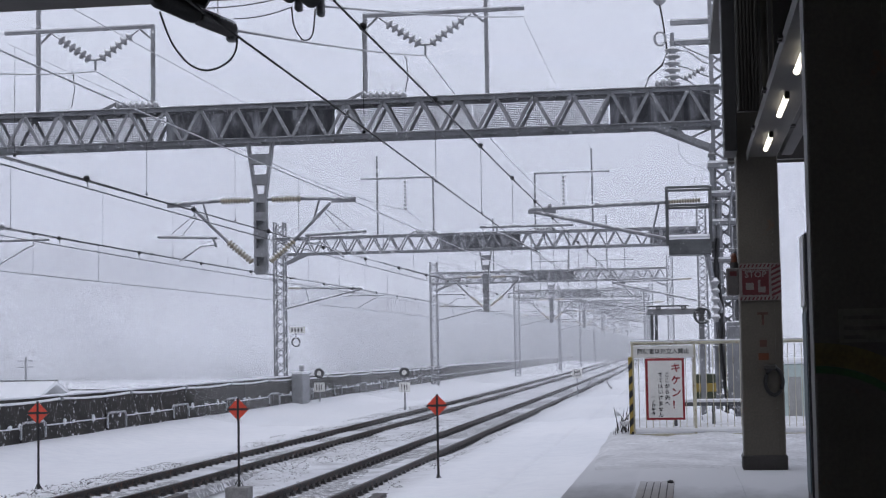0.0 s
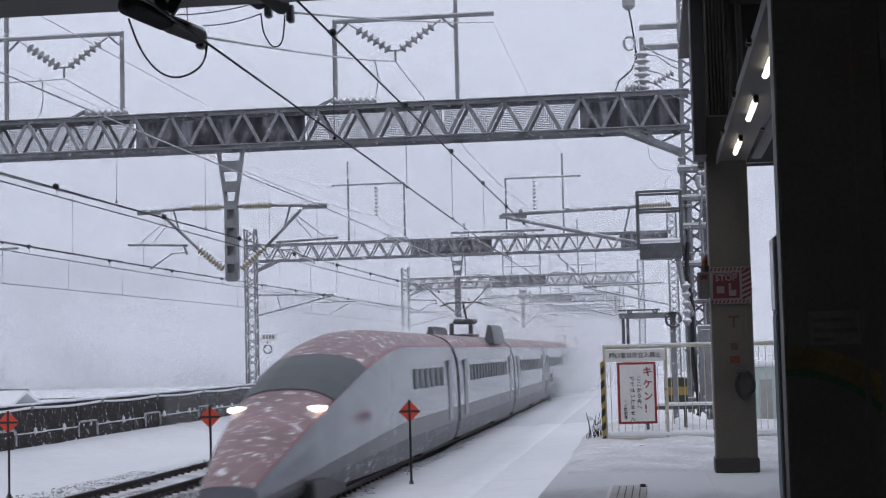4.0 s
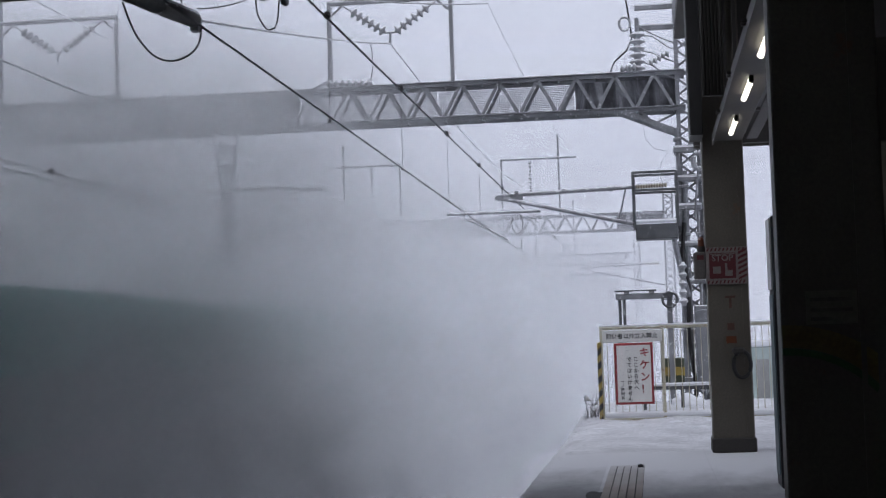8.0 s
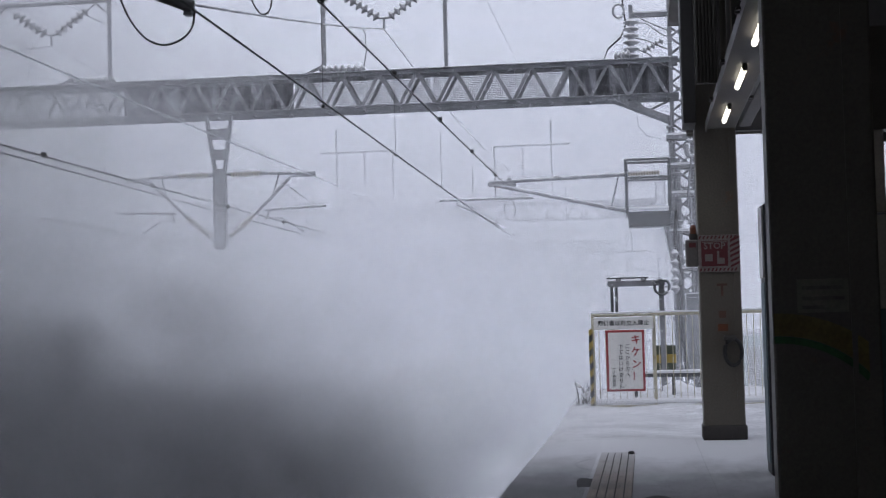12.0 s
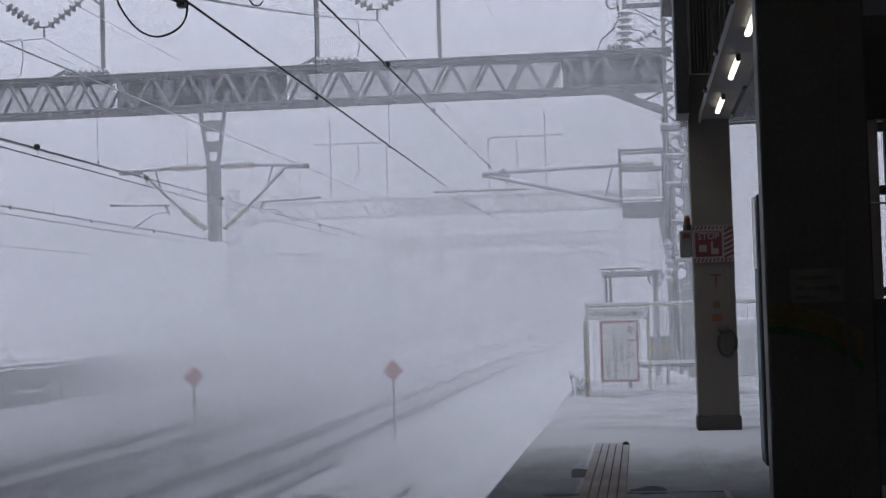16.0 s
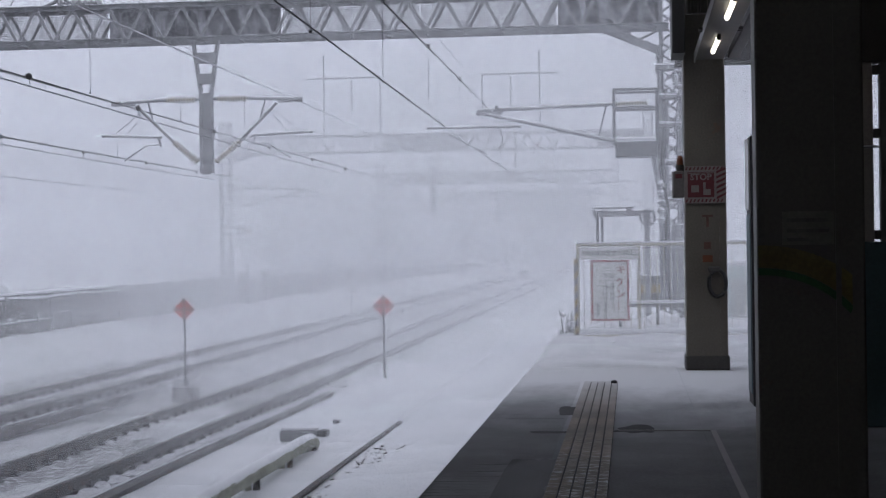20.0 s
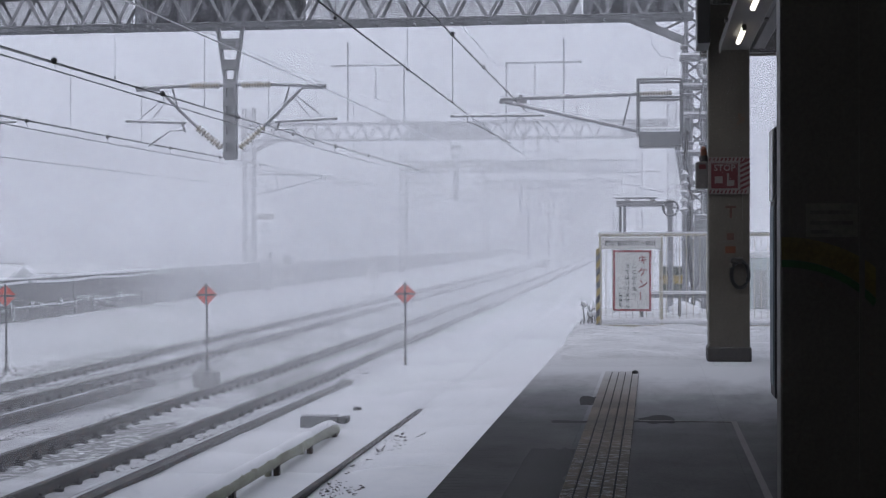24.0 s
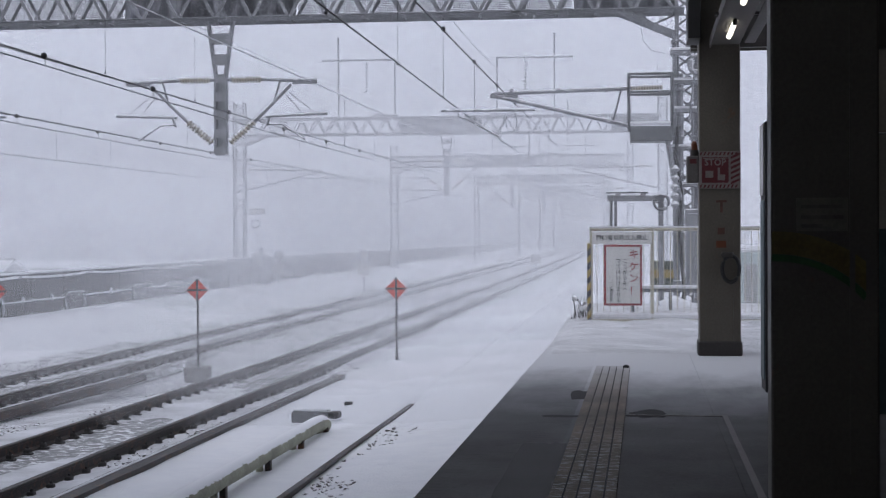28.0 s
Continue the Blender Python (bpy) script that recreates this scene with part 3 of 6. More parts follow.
for y in [46.5 + i * 7.4 for i in range(12)]:
    x = WALL_X + bend(y) + 0.12
    ss = thing("cable_guard", "snow-topped pipe hoop bracket on the boundary wall", "pipe hoop", group="pipe hoops along the wall")
    h = 0.14
    part("hoop", tube(B(), [(x, y, -0.9), (x, y, -0.62 + h), (x, y + 0.15, -0.52 + h), (x, y + 1.75, -0.52 + h), (x, y + 1.9, -0.62 + h), (x, y + 1.9, -0.9)], 0.04, 8), M_WIRE_ICE, ss)
    part("cover", boxed((x - 0.09, y + 0.1, -1.0), (x - 0.02, y + 1.8, -0.42), 0.01), M_WALLC, ss)
    ss.location.z = rise(y)
for i in range(60):
    y = 44 + i * 1.45 + 0.4 * math.sin(i * 2.1)
    cl = thing("snow_clump", "small clump of snow stuck on the wall ledge", "snow clump", group="snow clumps along the wall")
    bm = B()
    bmesh.ops.create_icosphere(bm, subdivisions=1, radius=1.0)
    sc = (0.06, 0.12 + 0.05 * math.sin(i), 0.10 + 0.06 * math.sin(i * 3.3))
    for v in bm.verts:
        v.co = Vector((v.co.x * sc[0], v.co.y * sc[1], v.co.z * sc[2])) * (1 + 0.3 * noise.noise(v.co * 2 + Vector((i, 0, 0))))
    me_ob = mesh_ob("clump", bm, M_SNOW, True)
    me_ob.parent = cl
    cl.matrix_basis = pose(WALL_X + bend(y) + 0.06, y, -0.50 + rise(y))

# ---------------- platform ----------------
P_END = 33.0
plat = thing("platform", "station platform with dark edge and blown snow", "platform", kind="structure")
part("platform_body", boxed((-1.25, -92, -1.9), (9.0, P_END, -0.09)), M_SLAB, plat)


for y in np.arange(2, P_END, 1.0):
    bm = box(B(), (-1.35, y, -0.25), (-0.6005, y + 0.9999, -0.0025))
    for k in range(3):
        box(bm, (-1.347 + k * 0.249, y, -0.003), (-1.347 + k * 0.249 + 0.2485, y + 0.9999, 0.0))
    for k in range(8):
        box(bm, (-1.34, y + 0.004 + k * 0.125, -0.001), (-0.62, y + 0.121 + k * 0.125, 0.0006))
    part("edge_slab", bm, M_EDGE, plat)
for x in np.arange(-0.6, 8.9, 1.2):
    for y in np.arange(2, P_END - 0.1, 1.2):
        z = random.uniform(-0.0006, 0.0)
        part("paving_slab", boxed((x + 0.0008, y + 0.0008, -0.09), (min(x + 1.2, 9.0) - 0.0008, min(y + 1.2, P_END) - 0.0008, z)), M_PLAT, plat)
part("paving_rear", boxed((-1.35, -92, -0.2), (9.0, 1.99, 0.0)), M_PLAT, plat)


def tactile_tile():
    bm = box(B(), (-0.199, -0.15, 0), (0.199, 0.15, 0.006), mi=1)
    for x0, x1 in ((-0.196, -0.122), (-0.109, -0.042), (-0.029, 0.038), (0.051, 0.118), (0.131, 0.196)):
        box(bm, (x0, -0.1499, 0.004), (x1, 0.1499, 0.014))
    me = bpy.data.meshes.new("tactile_tile")
    bm.to_mesh(me)
    bm.free()
    me.materials.append(M_TACT)
    me.materials.append(M_TACTDARK)
    return me


TACT = tactile_tile()
strip = thing("tactile_strip", "worn yellow tactile paving strip along the platform", "tactile paving", kind="structure")
for y in np.arange(6.15, 19.0, 0.3):
    share("tactile_tile", TACT, strip, pose(-0.36, y, 0.002))

# puddles and one soaked slab in the bare paving


def wet_patch(x, y, sx, sy, seed):
    ob = mesh_ob("wet_patch", plate(B(), [(math.cos(a * 0.2618) * sx * (1 + 0.45 * noise.noise(Vector((math.cos(a * 0.2618) * 1.6, math.sin(a * 0.2618) * 1.6, seed)))), math.sin(a * 0.2618) * sy * (1 + 0.45 * noise.noise(Vector((math.cos(a * 0.2618) * 1.6, math.sin(a * 0.2618) * 1.6, seed))))) for a in range(24)], 0.0, 0.0003), M_WET)
    ob.matrix_basis = pose(x, y, 0.002, 90, 0, 0) @ Matrix.Scale(-1, 4, (0, 0, 1))
    tagged(ob, "dark wet patch on the platform paving", "wet patch", "wet patches on the platform")


for i, (x, y, sx, sy) in enumerate(((0.06, 13.85, 0.17, 0.30), (-0.10, 13.7, 0.07, 0.10), (-0.70, 13.6, 0.17, 0.11), (-0.62, 15.5, 0.10, 0.5))):
    wet_patch(x, y, sx, sy, i * 3.7)
# soaked strip of paving with a ragged outline
ragged = [(-0.90 + 0.03 * noise.noise(Vector((k * 0.7, 1, 0))), 8.4 + k * 0.2) for k in range(17)] + [(-0.89 + 0.04 * k, 11.78 + 0.16 * noise.noise(Vector((k * 0.9, 4, 0)))) for k in range(9)] + [(-0.568 + 0.02 * noise.noise(Vector((k * 0.8, 7, 0))), 11.7 - k * 0.2) for k in range(17)]
soaked = mesh_ob("soaked_slab", plate(B(), ragged, 0.0, 0.0004), M_WET)
soaked.matrix_basis = pose(0, 0, 0.003, 90, 0, 0) @ Matrix.Scale(-1, 4, (0, 0, 1))
tagged(soaked, "soaked dark paving slab beside the tactile strip", "paving slab")
# steel access cover let into the paving
cover = thing("access_cover", "grey steel access cover let into the platform paving", "access cover")
part("rim", boxed((-0.12, 13.70, 0.0), (0.71, 13.745, 0.006)), M_BOXGREY, cover, "pale worn steel rim")
part("rim", boxed((0.665, 9.4, 0.0), (0.71, 13.70, 0.006)), M_BOXGREY, cover, "pale worn steel rim")
part("plate", boxed((0.71, 9.4, 0.0), (0.93, 13.4, 0.004)), M_PLAT, cover)

# wind-blown snow lying on the platform, thick at the open end and thinning to nothing under the roof


def build_platform_snow():
    bm = B()
    xs = [-1.36 + i * 0.17 for i in range(62)]
    ys = [18.0 + i * 0.19 for i in range(80)]
    rows = []
    for y in ys:
        row = []
        for x in xs:
            f = min(1.0, max(0.0, (y - 20.0) / 7.0))
            lumps = noise.noise(Vector((x * 1.3, y * 1.0, 1.0))) * 0.5 + noise.noise(Vector((x * 3.7, y * 2.9, 4.0))) * 0.3
            step = max(0.0, noise.noise(Vector((x * 5.5, y * 3.2, 9.0))) - 0.25) * 0.10
            z = -0.045 + 0.05 * max(0.0, (y - 18.0) / 4.0) + f * 0.05 + lumps * (0.012 + 0.08 * f) - step * f
            z -= 0.09 * max(0.0, 1 - math.hypot((x - 0.98) / 0.75, (y - 20.9) / 0.9))
            if x < -1.3:
                z -= 0.06
            if x < -0.2 and y < 21:
                z -= 0.03 * (1 - min(1, max(0, (y - 17) / 4)))
            row.append(bm.verts.new((x, y, z)))
        rows.append(row)
    for a, b in zip(rows, rows[1:]):
        for i in range(len(xs) - 1):
            bm.faces.new((a[i], a[i + 1], b[i + 1], b[i]))
    ob = mesh_ob("platform_snow", bm, M_PLATSNOW, True)
    tagged(ob, "trodden drift of snow over the open platform end", "snow", kind="structure")


build_platform_snow()

# ---------------- station roof, pillars ----------------
roof = thing("roof", "dark station roof over tracks and platform", "roof", kind="structure")
part("deck", boxed((-24.3, -30.0, 6.3), (11, 14.0, 6.6)), M_SHED, roof)
part("end_beam", boxed((-24, 14.0, 5.02), (11, 14.4, 6.6), 0.02), M_DARK, roof)
part("end_flange", boxed((-24, 13.85, 4.97), (11, 14.55, 5.01)), M_DARK, roof)
part("wall_east", boxed((10.7, -30, -2), (11, 14.0, 6.3)), M_SHED, roof)
part("wall_west", boxed((-24.3, -30, -2), (-24, 14.0, 6.3)), M_SHED, roof)
for y in (2.0, -10.0, -22.0):
    part("cross_beam", boxed((-24, y, 5.6), (11, y + 0.4, 6.3)), M_DARK, roof)
can = thing("canopy", "dark platform canopy with ribbed panel and beams", "canopy", kind="structure")
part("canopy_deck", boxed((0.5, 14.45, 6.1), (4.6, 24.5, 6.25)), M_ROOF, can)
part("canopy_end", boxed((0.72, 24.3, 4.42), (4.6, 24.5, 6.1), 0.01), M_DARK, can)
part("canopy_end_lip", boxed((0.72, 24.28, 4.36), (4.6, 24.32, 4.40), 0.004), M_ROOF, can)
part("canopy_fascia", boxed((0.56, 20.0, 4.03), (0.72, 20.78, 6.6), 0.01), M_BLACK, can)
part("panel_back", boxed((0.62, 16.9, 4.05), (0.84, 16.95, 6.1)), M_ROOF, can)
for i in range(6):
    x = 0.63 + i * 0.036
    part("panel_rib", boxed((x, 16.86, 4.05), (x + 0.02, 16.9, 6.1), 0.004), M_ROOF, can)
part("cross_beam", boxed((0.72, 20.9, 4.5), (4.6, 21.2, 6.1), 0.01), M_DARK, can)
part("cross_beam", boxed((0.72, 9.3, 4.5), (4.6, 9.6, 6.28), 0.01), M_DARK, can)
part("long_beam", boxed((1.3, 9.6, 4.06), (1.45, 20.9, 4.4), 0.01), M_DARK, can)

ch = thing("lamp_channel", "cream lamp channel under the canopy, its colour darkened for shade", "lamp channel")
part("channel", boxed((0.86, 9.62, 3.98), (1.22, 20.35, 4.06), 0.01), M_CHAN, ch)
for y in (10.2, 14.0, 18.0, 20.2):
    part("hanger_rod", boxed((1.02, y, 4.06), (1.06, y + 0.04, 6.12)), M_DARK, ch)
part("side_lip", boxed((0.84, 9.6, 3.94), (0.86, 20.35, 4.06)), M_ROOF, ch)
for y in np.arange(10.5, 20, 2.55):
    part("hanger", boxed((0.80, y - 0.35, 4.0), (1.28, y - 0.29, 4.03)), M_DARK, ch)
    part("hanger", boxed((0.80, y - 0.22, 4.0), (1.28, y - 0.16, 4.03)), M_DARK, ch)
for y in (10.7, 13.3, 15.85, 18.6):
    lp = thing("fluorescent_lamp", "lit warm white fluorescent tube under the canopy", "lamp", group="tubes along the lamp channel")
    part("tube", tube(B(), [(1.02, y - 0.58, 3.93), (1.02, y + 0.58, 3.93)], 0.03, 8), M_TUBE, lp, "glowing warm white tube")
    for s in (-0.6, 0.6):
        part("holder", boxed((1.0, y + s - 0.03, 3.91), (1.05, y + s + 0.03, 3.98), 0.01), M_ROOF, lp)


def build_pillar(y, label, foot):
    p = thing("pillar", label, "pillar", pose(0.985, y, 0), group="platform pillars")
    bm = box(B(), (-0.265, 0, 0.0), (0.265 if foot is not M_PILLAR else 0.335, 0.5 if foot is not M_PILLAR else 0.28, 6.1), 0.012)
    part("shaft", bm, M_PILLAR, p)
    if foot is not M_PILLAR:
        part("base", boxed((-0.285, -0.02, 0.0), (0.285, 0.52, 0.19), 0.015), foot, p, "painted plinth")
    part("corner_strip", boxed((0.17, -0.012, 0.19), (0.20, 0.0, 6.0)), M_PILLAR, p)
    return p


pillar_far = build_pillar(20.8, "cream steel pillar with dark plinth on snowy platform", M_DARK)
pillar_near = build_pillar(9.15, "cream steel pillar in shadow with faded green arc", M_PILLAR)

# ---------------- end fence with signs ----------------
FY = 27.6


def build_fence():
    f = thing("end_fence", "cream steel fence closing the platform end in snow", "fence")
    for x in (-0.90, 0.155, 1.25, 2.35, 3.4):
        part("post", boxed((x - 0.025, FY - 0.03, 0.0), (x + 0.025, FY + 0.03, 1.68), 0.006), M_CREAMPOST, f)
    part("top_rail", tube(B(), [(-0.93, FY, 1.69), (3.4, FY, 1.69)], 0.03, 8), M_CREAMPOST, f)
    part("top_snow", boxed((-0.93, FY - 0.03, 1.715), (3.4, FY + 0.03, 1.74), 0.01), M_SNOW, f)
    part("bottom_rail", boxed((-0.9, FY - 0.03, 0.09), (3.4, FY + 0.03, 0.14), 0.006), M_CREAMPOST, f)
    part("bottom_snow", boxed((-0.88, FY - 0.04, 0.14), (3.4, FY + 0.04, 0.24), 0.03), M_SNOW, f)
    for x in np.arange(-0.8, 3.4, 0.115):
        part("baluster", tube(B(), [(x, FY, 0.12), (x, FY, 1.68)], 0.0065, 5), M_CREAMPOST, f)
    return f


build_fence()
HATCH = [(0, 0.12), (0.24, 0.36), (0.48, 0.6), (0.72, 0.84), (0.96, 1.08), (1.2, 1.32)]
sp = thing("hazard_post", "black and yellow striped post at the fence end", "post")
part("body", boxed((-0.97, FY - 0.06, 0.0), (-0.905, FY - 0.035, 1.45), 0.004), M_YELLOW, sp)
for a, b in HATCH:
    part("stripe", plate(B(), ((-0.972, a), (-0.903, a + 0.07), (-0.903, b + 0.07), (-0.972, b)), FY - 0.064, FY - 0.06), M_LETTER, sp)


def lettering(body, size, m, material, parent, name="lettering", spacing=1.0):
    cu = bpy.data.curves.new("lettering", "FONT")
    cu.body, cu.size, cu.align_x, cu.align_y = body, size, "CENTER", "CENTER"
    cu.extrude, cu.space_character, cu.resolution_u, cu.offset = 0.001, spacing, 2, size * 0.022
    ob = bpy.data.objects.new("lettering", cu)
    me = bpy.data.meshes.new_from_object(ob)
    bpy.data.objects.remove(ob)
    me.materials.clear()
    me.materials.append(material)
    p = new(name, me)
    p.parent = parent
    p.matrix_basis = m
    return p


def upright(x, y, z):
    return pose(x, y, z, 90, 0, 0)


SY = FY - 0.07
s1 = thing("staff_only_sign", "white board with black lettering on the fence", "sign")
b1 = part("board", boxed((-0.88, SY, 1.44), (0.145, SY + 0.02, 1.645), 0.004), M_WHITE, s1)
lettering("関係者以外立入禁止", 0.098, upright(-0.37, SY - 0.002, 1.54), M_LETTER, b1, spacing=1.02)
s2 = thing("danger_sign", "white warning board with red frame and red lettering", "sign")
part("frame", boxed((-0.68, SY - 0.02, 0.37), (-0.02, SY, 1.425), 0.006), M_RED, s2, "red frame")
p2 = part("panel", boxed((-0.64, SY - 0.026, 0.41), (-0.06, SY - 0.02, 1.385)), M_WHITE, s2)


def column_text(text, x, top, size, step, material, parent):
    for i, c in enumerate(text):
        lettering(c, size, upright(x, SY - 0.029, top - i * step), material, parent)


column_text("キケン！", -0.165, 1.25, 0.17, 0.21, M_RED, p2)
column_text("ここから先へ", -0.315, 1.14, 0.085, 0.098, M_LETTER, p2)
column_text("でてはいけません", -0.43, 1.14, 0.085, 0.098, M_LETTER, p2)
column_text("一ノ関駅長", -0.555, 0.76, 0.062, 0.07, M_LETTER, p2)

# ---------------- overhead gantries ----------------
MID = -10.05
B_LO, B_HI = 6.77, 7.6


def zigzag(x0, x1, step):
    n = round(abs(x1 - x0) / step)
    return [(x0 + (x1 - x0) * i / n, B_LO if i % 2 == 0 else B_HI) for i in range(n + 1)]


def steel_pole(x, z0, z1, parent, mat_):
    """A plain round mast with step bolts and a cap."""
    part("mast", tube(B(), [(x, 0, z0), (x, 0, z1)], [0.24, 0.19], 10), mat_, parent)
    part("mast_cap", tube(B(), [(x, 0, z1), (x, 0, z1 + 0.06)], 0.22, 10), M_SNOW, parent)


def lattice_column(x, hw, z0, z1, parent, detail, mat_):
    """Four angle legs with zigzag lacing on every face."""
    legs = [(-1, -1), (1, -1), (1, 1), (-1, 1)]
    bm_all = B()
    for a, b in legs:
        bm = B() if detail else bm_all
        bar(bm, (x + a * hw, b * hw, z0), (x + a * hw, b * hw, z1), 0.085, 0.085)
        if detail:
            part("leg", bm, mat_, parent)
    n = int((z1 - z0) / (hw * 1.5))
    for k in range(4):
        (a0, b0), (a1, b1) = legs[k], legs[(k + 1) % 4]
        for i in range(n):
            za, zb = z0 + (z1 - z0) * i / n, z0 + (z1 - z0) * (i + 1) / n
            p, q = ((a0, b0), (a1, b1)) if i % 2 else ((a1, b1), (a0, b0))
            bm = B() if detail else bm_all
            bar(bm, (x + p[0] * hw, p[1] * hw, za), (x + q[0] * hw, q[1] * hw, zb), 0.05, 0.012)
            if detail:
                part("lacing_bar", bm, mat_, parent)
    if not detail:
        tagged(part("lattice_column", bm_all, mat_, parent), kind="stuff")
    else:
        bm_all.free()


def build_gantry(y, detail, tall, left, lattice):
    mat_ = M_STEEL if detail else M_STEEL_FAR
    g = thing("overhead_gantry", "frosted steel lattice gantry carrying overhead wires above the tracks", "gantry", pose(bend(y), y, rise(y), 0, 0, heading(y)), "overhead wire gantries")
    dp = 0.33
    right = 2 * MID - left - 0.1 if left > -21.0 else 1.0
    for fy in (-dp, dp):
        for z in (B_LO, B_HI):
            part("chord", angle_bar(B(), (left - 0.2, fy, z), (right - 0.05, fy, z), 0.1, 0.02), mat_, g)
    pts = zigzag(left + 0.1, right - 0.3, 0.45)
    if detail:
        for fy in (-dp, dp):
            for (xa, za), (xb, zb) in zip(pts, pts[1:]):
                part("brace", bar(B(), (xa, fy, za), (xb, fy, zb), 0.075, 0.03), mat_, g)
    else:
        bm = B()
        for fy in (-dp, dp):
            for (xa, za), (xb, zb) in zip(pts, pts[1:]):
                bar(bm, (xa, fy, za), (xb, fy, zb), 0.075, 0.03)
        tagged(part("bracing", bm, mat_, g), kind="stuff")
    bm = B()
    for i, (xa, za) in enumerate(pts):
        if i % 2 == 0:
            for z in (B_LO, B_HI):
                if detail:
                    part("cross_tie", bar(B(), (xa, -dp, z), (xa, dp, z), 0.05, 0.02), mat_, g)
                else:
                    bar(bm, (xa, -dp, z), (xa, dp, z), 0.05, 0.02)
    if detail:
        bm.free()
    else:
        tagged(part("cross_bracing", bm, mat_, g), kind="stuff")
    # snow screens in the beam
    for xa, xb, plain in ((-20.9, -17.2, 0), (-17.2, -12.55, 0), (-12.5, -8.25, 1), (-8.2, -4.9, 0), (-4.85, -1.65, 0), (-1.6, 0.75, 1)):
        xa, xb = max(xa, left + 0.2), min(xb, right - 0.25)
        if xb - xa < 0.5 or (not detail and not plain and y < 100):
            continue
        bm = B()
        if plain:
            n = max(4, int((xb - xa) / 0.15))
            rows = [[bm.verts.new((xa + (xb - xa) * i / n, dp - 0.09 + 0.03 * math.sin(i * 1.7 + xa) + q, z)) for i in range(n + 1)] for q, z in ((0.0, B_LO + 0.06), (0.02, (B_LO + B_HI) / 2), (0.0, B_HI - 0.05))]
            for r0, r1 in zip(rows, rows[1:]):
                for i in range(n):
                    bm.faces.new((r0[i], r0[i + 1], r1[i + 1], r1[i])).smooth = True
            bmesh.ops.solidify(bm, geom=bm.faces[:], thickness=0.012)
            part("screen_sheet", bm, M_SHEET, g, "dark netting clogged with frost")
        else:
            for k in range(17):
                z = B_LO + 0.07 + k * 0.043
                box(bm, (xa, dp - 0.09, z), (xb, dp - 0.07, z + 0.014))
            tagged(part("screen", bm, M_SCREEN, g, "fine steel snow mesh"), kind="stuff")
    if detail:
        for xa, xb in ((-20.9, -17.2), (-17.2, -12.55), (-8.2, -4.9), (-4.85, -1.65)):
            bm = B()
            for x in np.arange(xa, xb, 0.045):
                box(bm, (x, dp - 0.095, B_LO + 0.06), (x + 0.008, dp - 0.09, B_HI - 0.06))
            tagged(part("screen_mesh", bm, M_SCREEN, g), kind="stuff")
    part("snow_on_beam", boxed((left - 0.2, -dp - 0.05, B_HI + 0.04), (right - 0.1, -dp + 0.06, B_HI + 0.075), 0.015), M_SNOW, g)
    part("snow_on_beam", boxed((left - 0.2, -dp - 0.05, B_LO + 0.05), (right - 0.1, -dp + 0.06, B_LO + 0.07), 0.01), M_SNOW, g)
    # haunches and columns
    for s in (0, 1):
        fx = (lambda x: x + right - 1.0) if s == 0 else (lambda x: left + 0.9 - x)
        for fy in (-dp, dp):
            part("haunch", bar(B(), (fx(-0.54), fy, B_LO), (fx(0.80), fy, 6.2), 0.11, 0.03), mat_, g)
            part("haunch_strut", bar(B(), (fx(-0.1), fy, B_LO), (fx(0.15), fy, 6.48), 0.06, 0.02), mat_, g)
        part("haunch_tie", bar(B(), (fx(0.15), dp, 6.48), (fx(0.8), dp, B_LO), 0.05, 0.02), mat_, g)
    if lattice:
        lattice_column(right, 0.22, -1.6, 12.5 if tall else 8.6, g, detail, mat_)
        lattice_column(left, 0.26, -1.6, 8.5, g, False, mat_)
    else:
        steel_pole(right, -1.6, 8.7, g, mat_)
        steel_pole(left, -1.6, 9.6, g, mat_)
    # middle drop post
    for s in (-1, 1):
        part("post_flange", bar(bar(B(), (MID + s * 0.31, 0, 6.8), (MID + s * 0.125, 0, 5.5), 0.06, 0.2), (MID + s * 0.125, 0, 5.52), (MID + s * 0.125, 0, 3.6), 0.06, 0.2), mat_, g)
    for z, w in ((6.35, 0.5), (5.85, 0.38)):
        part("batten", boxed((MID - w / 2, -0.11, z - 0.12), (MID + w / 2, -0.09, z + 0.12)), mat_, g)
        part("batten", boxed((MID - w / 2, 0.09, z - 0.12), (MID + w / 2, 0.11, z + 0.12)), mat_, g)
    for z in (5.42, 4.98, 4.54, 4.1, 3.68):
        part("batten", boxed((MID - 0.12, -0.105, z - 0.13), (MID + 0.12, -0.085, z + 0.08)), mat_, g)
    part("post_web", boxed((MID - 0.1, 0.02, 3.6), (MID + 0.1, 0.05, 5.3)), mat_, g)
    # cantilever arms of the two through tracks
    for s in (-1, 1):
        def X(v):
            return MID + s * v
        part("upper_tube", tube(B(), [(X(0.98), 0, 5.37), (X(2.35), 0, 5.31)], 0.042, 8), mat_, g)
        part("upper_insulator", shed_insulator(B(), (X(0.27), 0, 5.37), (X(1.0), 0, 5.37), 0.095, 11), M_CERAM, g, "cream ribbed insulator", True)
        part("insulator_clamp", tube(B(), [(X(0.12), 0, 5.37), (X(0.28), 0, 5.37)], 0.04, 8), mat_, g)
        part("lower_insulator", shed_insulator(B(), (X(0.22), 0, 3.86), (X(0.82), 0, 4.36), 0.10, 9), M_CERAM, g, "cream ribbed insulator", True)
        part("lower_tube", tube(B(), [(X(0.80), 0, 4.34), (X(1.2), 0, 4.72), (X(1.72), 0, 5.24)], 0.042, 8), mat_, g)
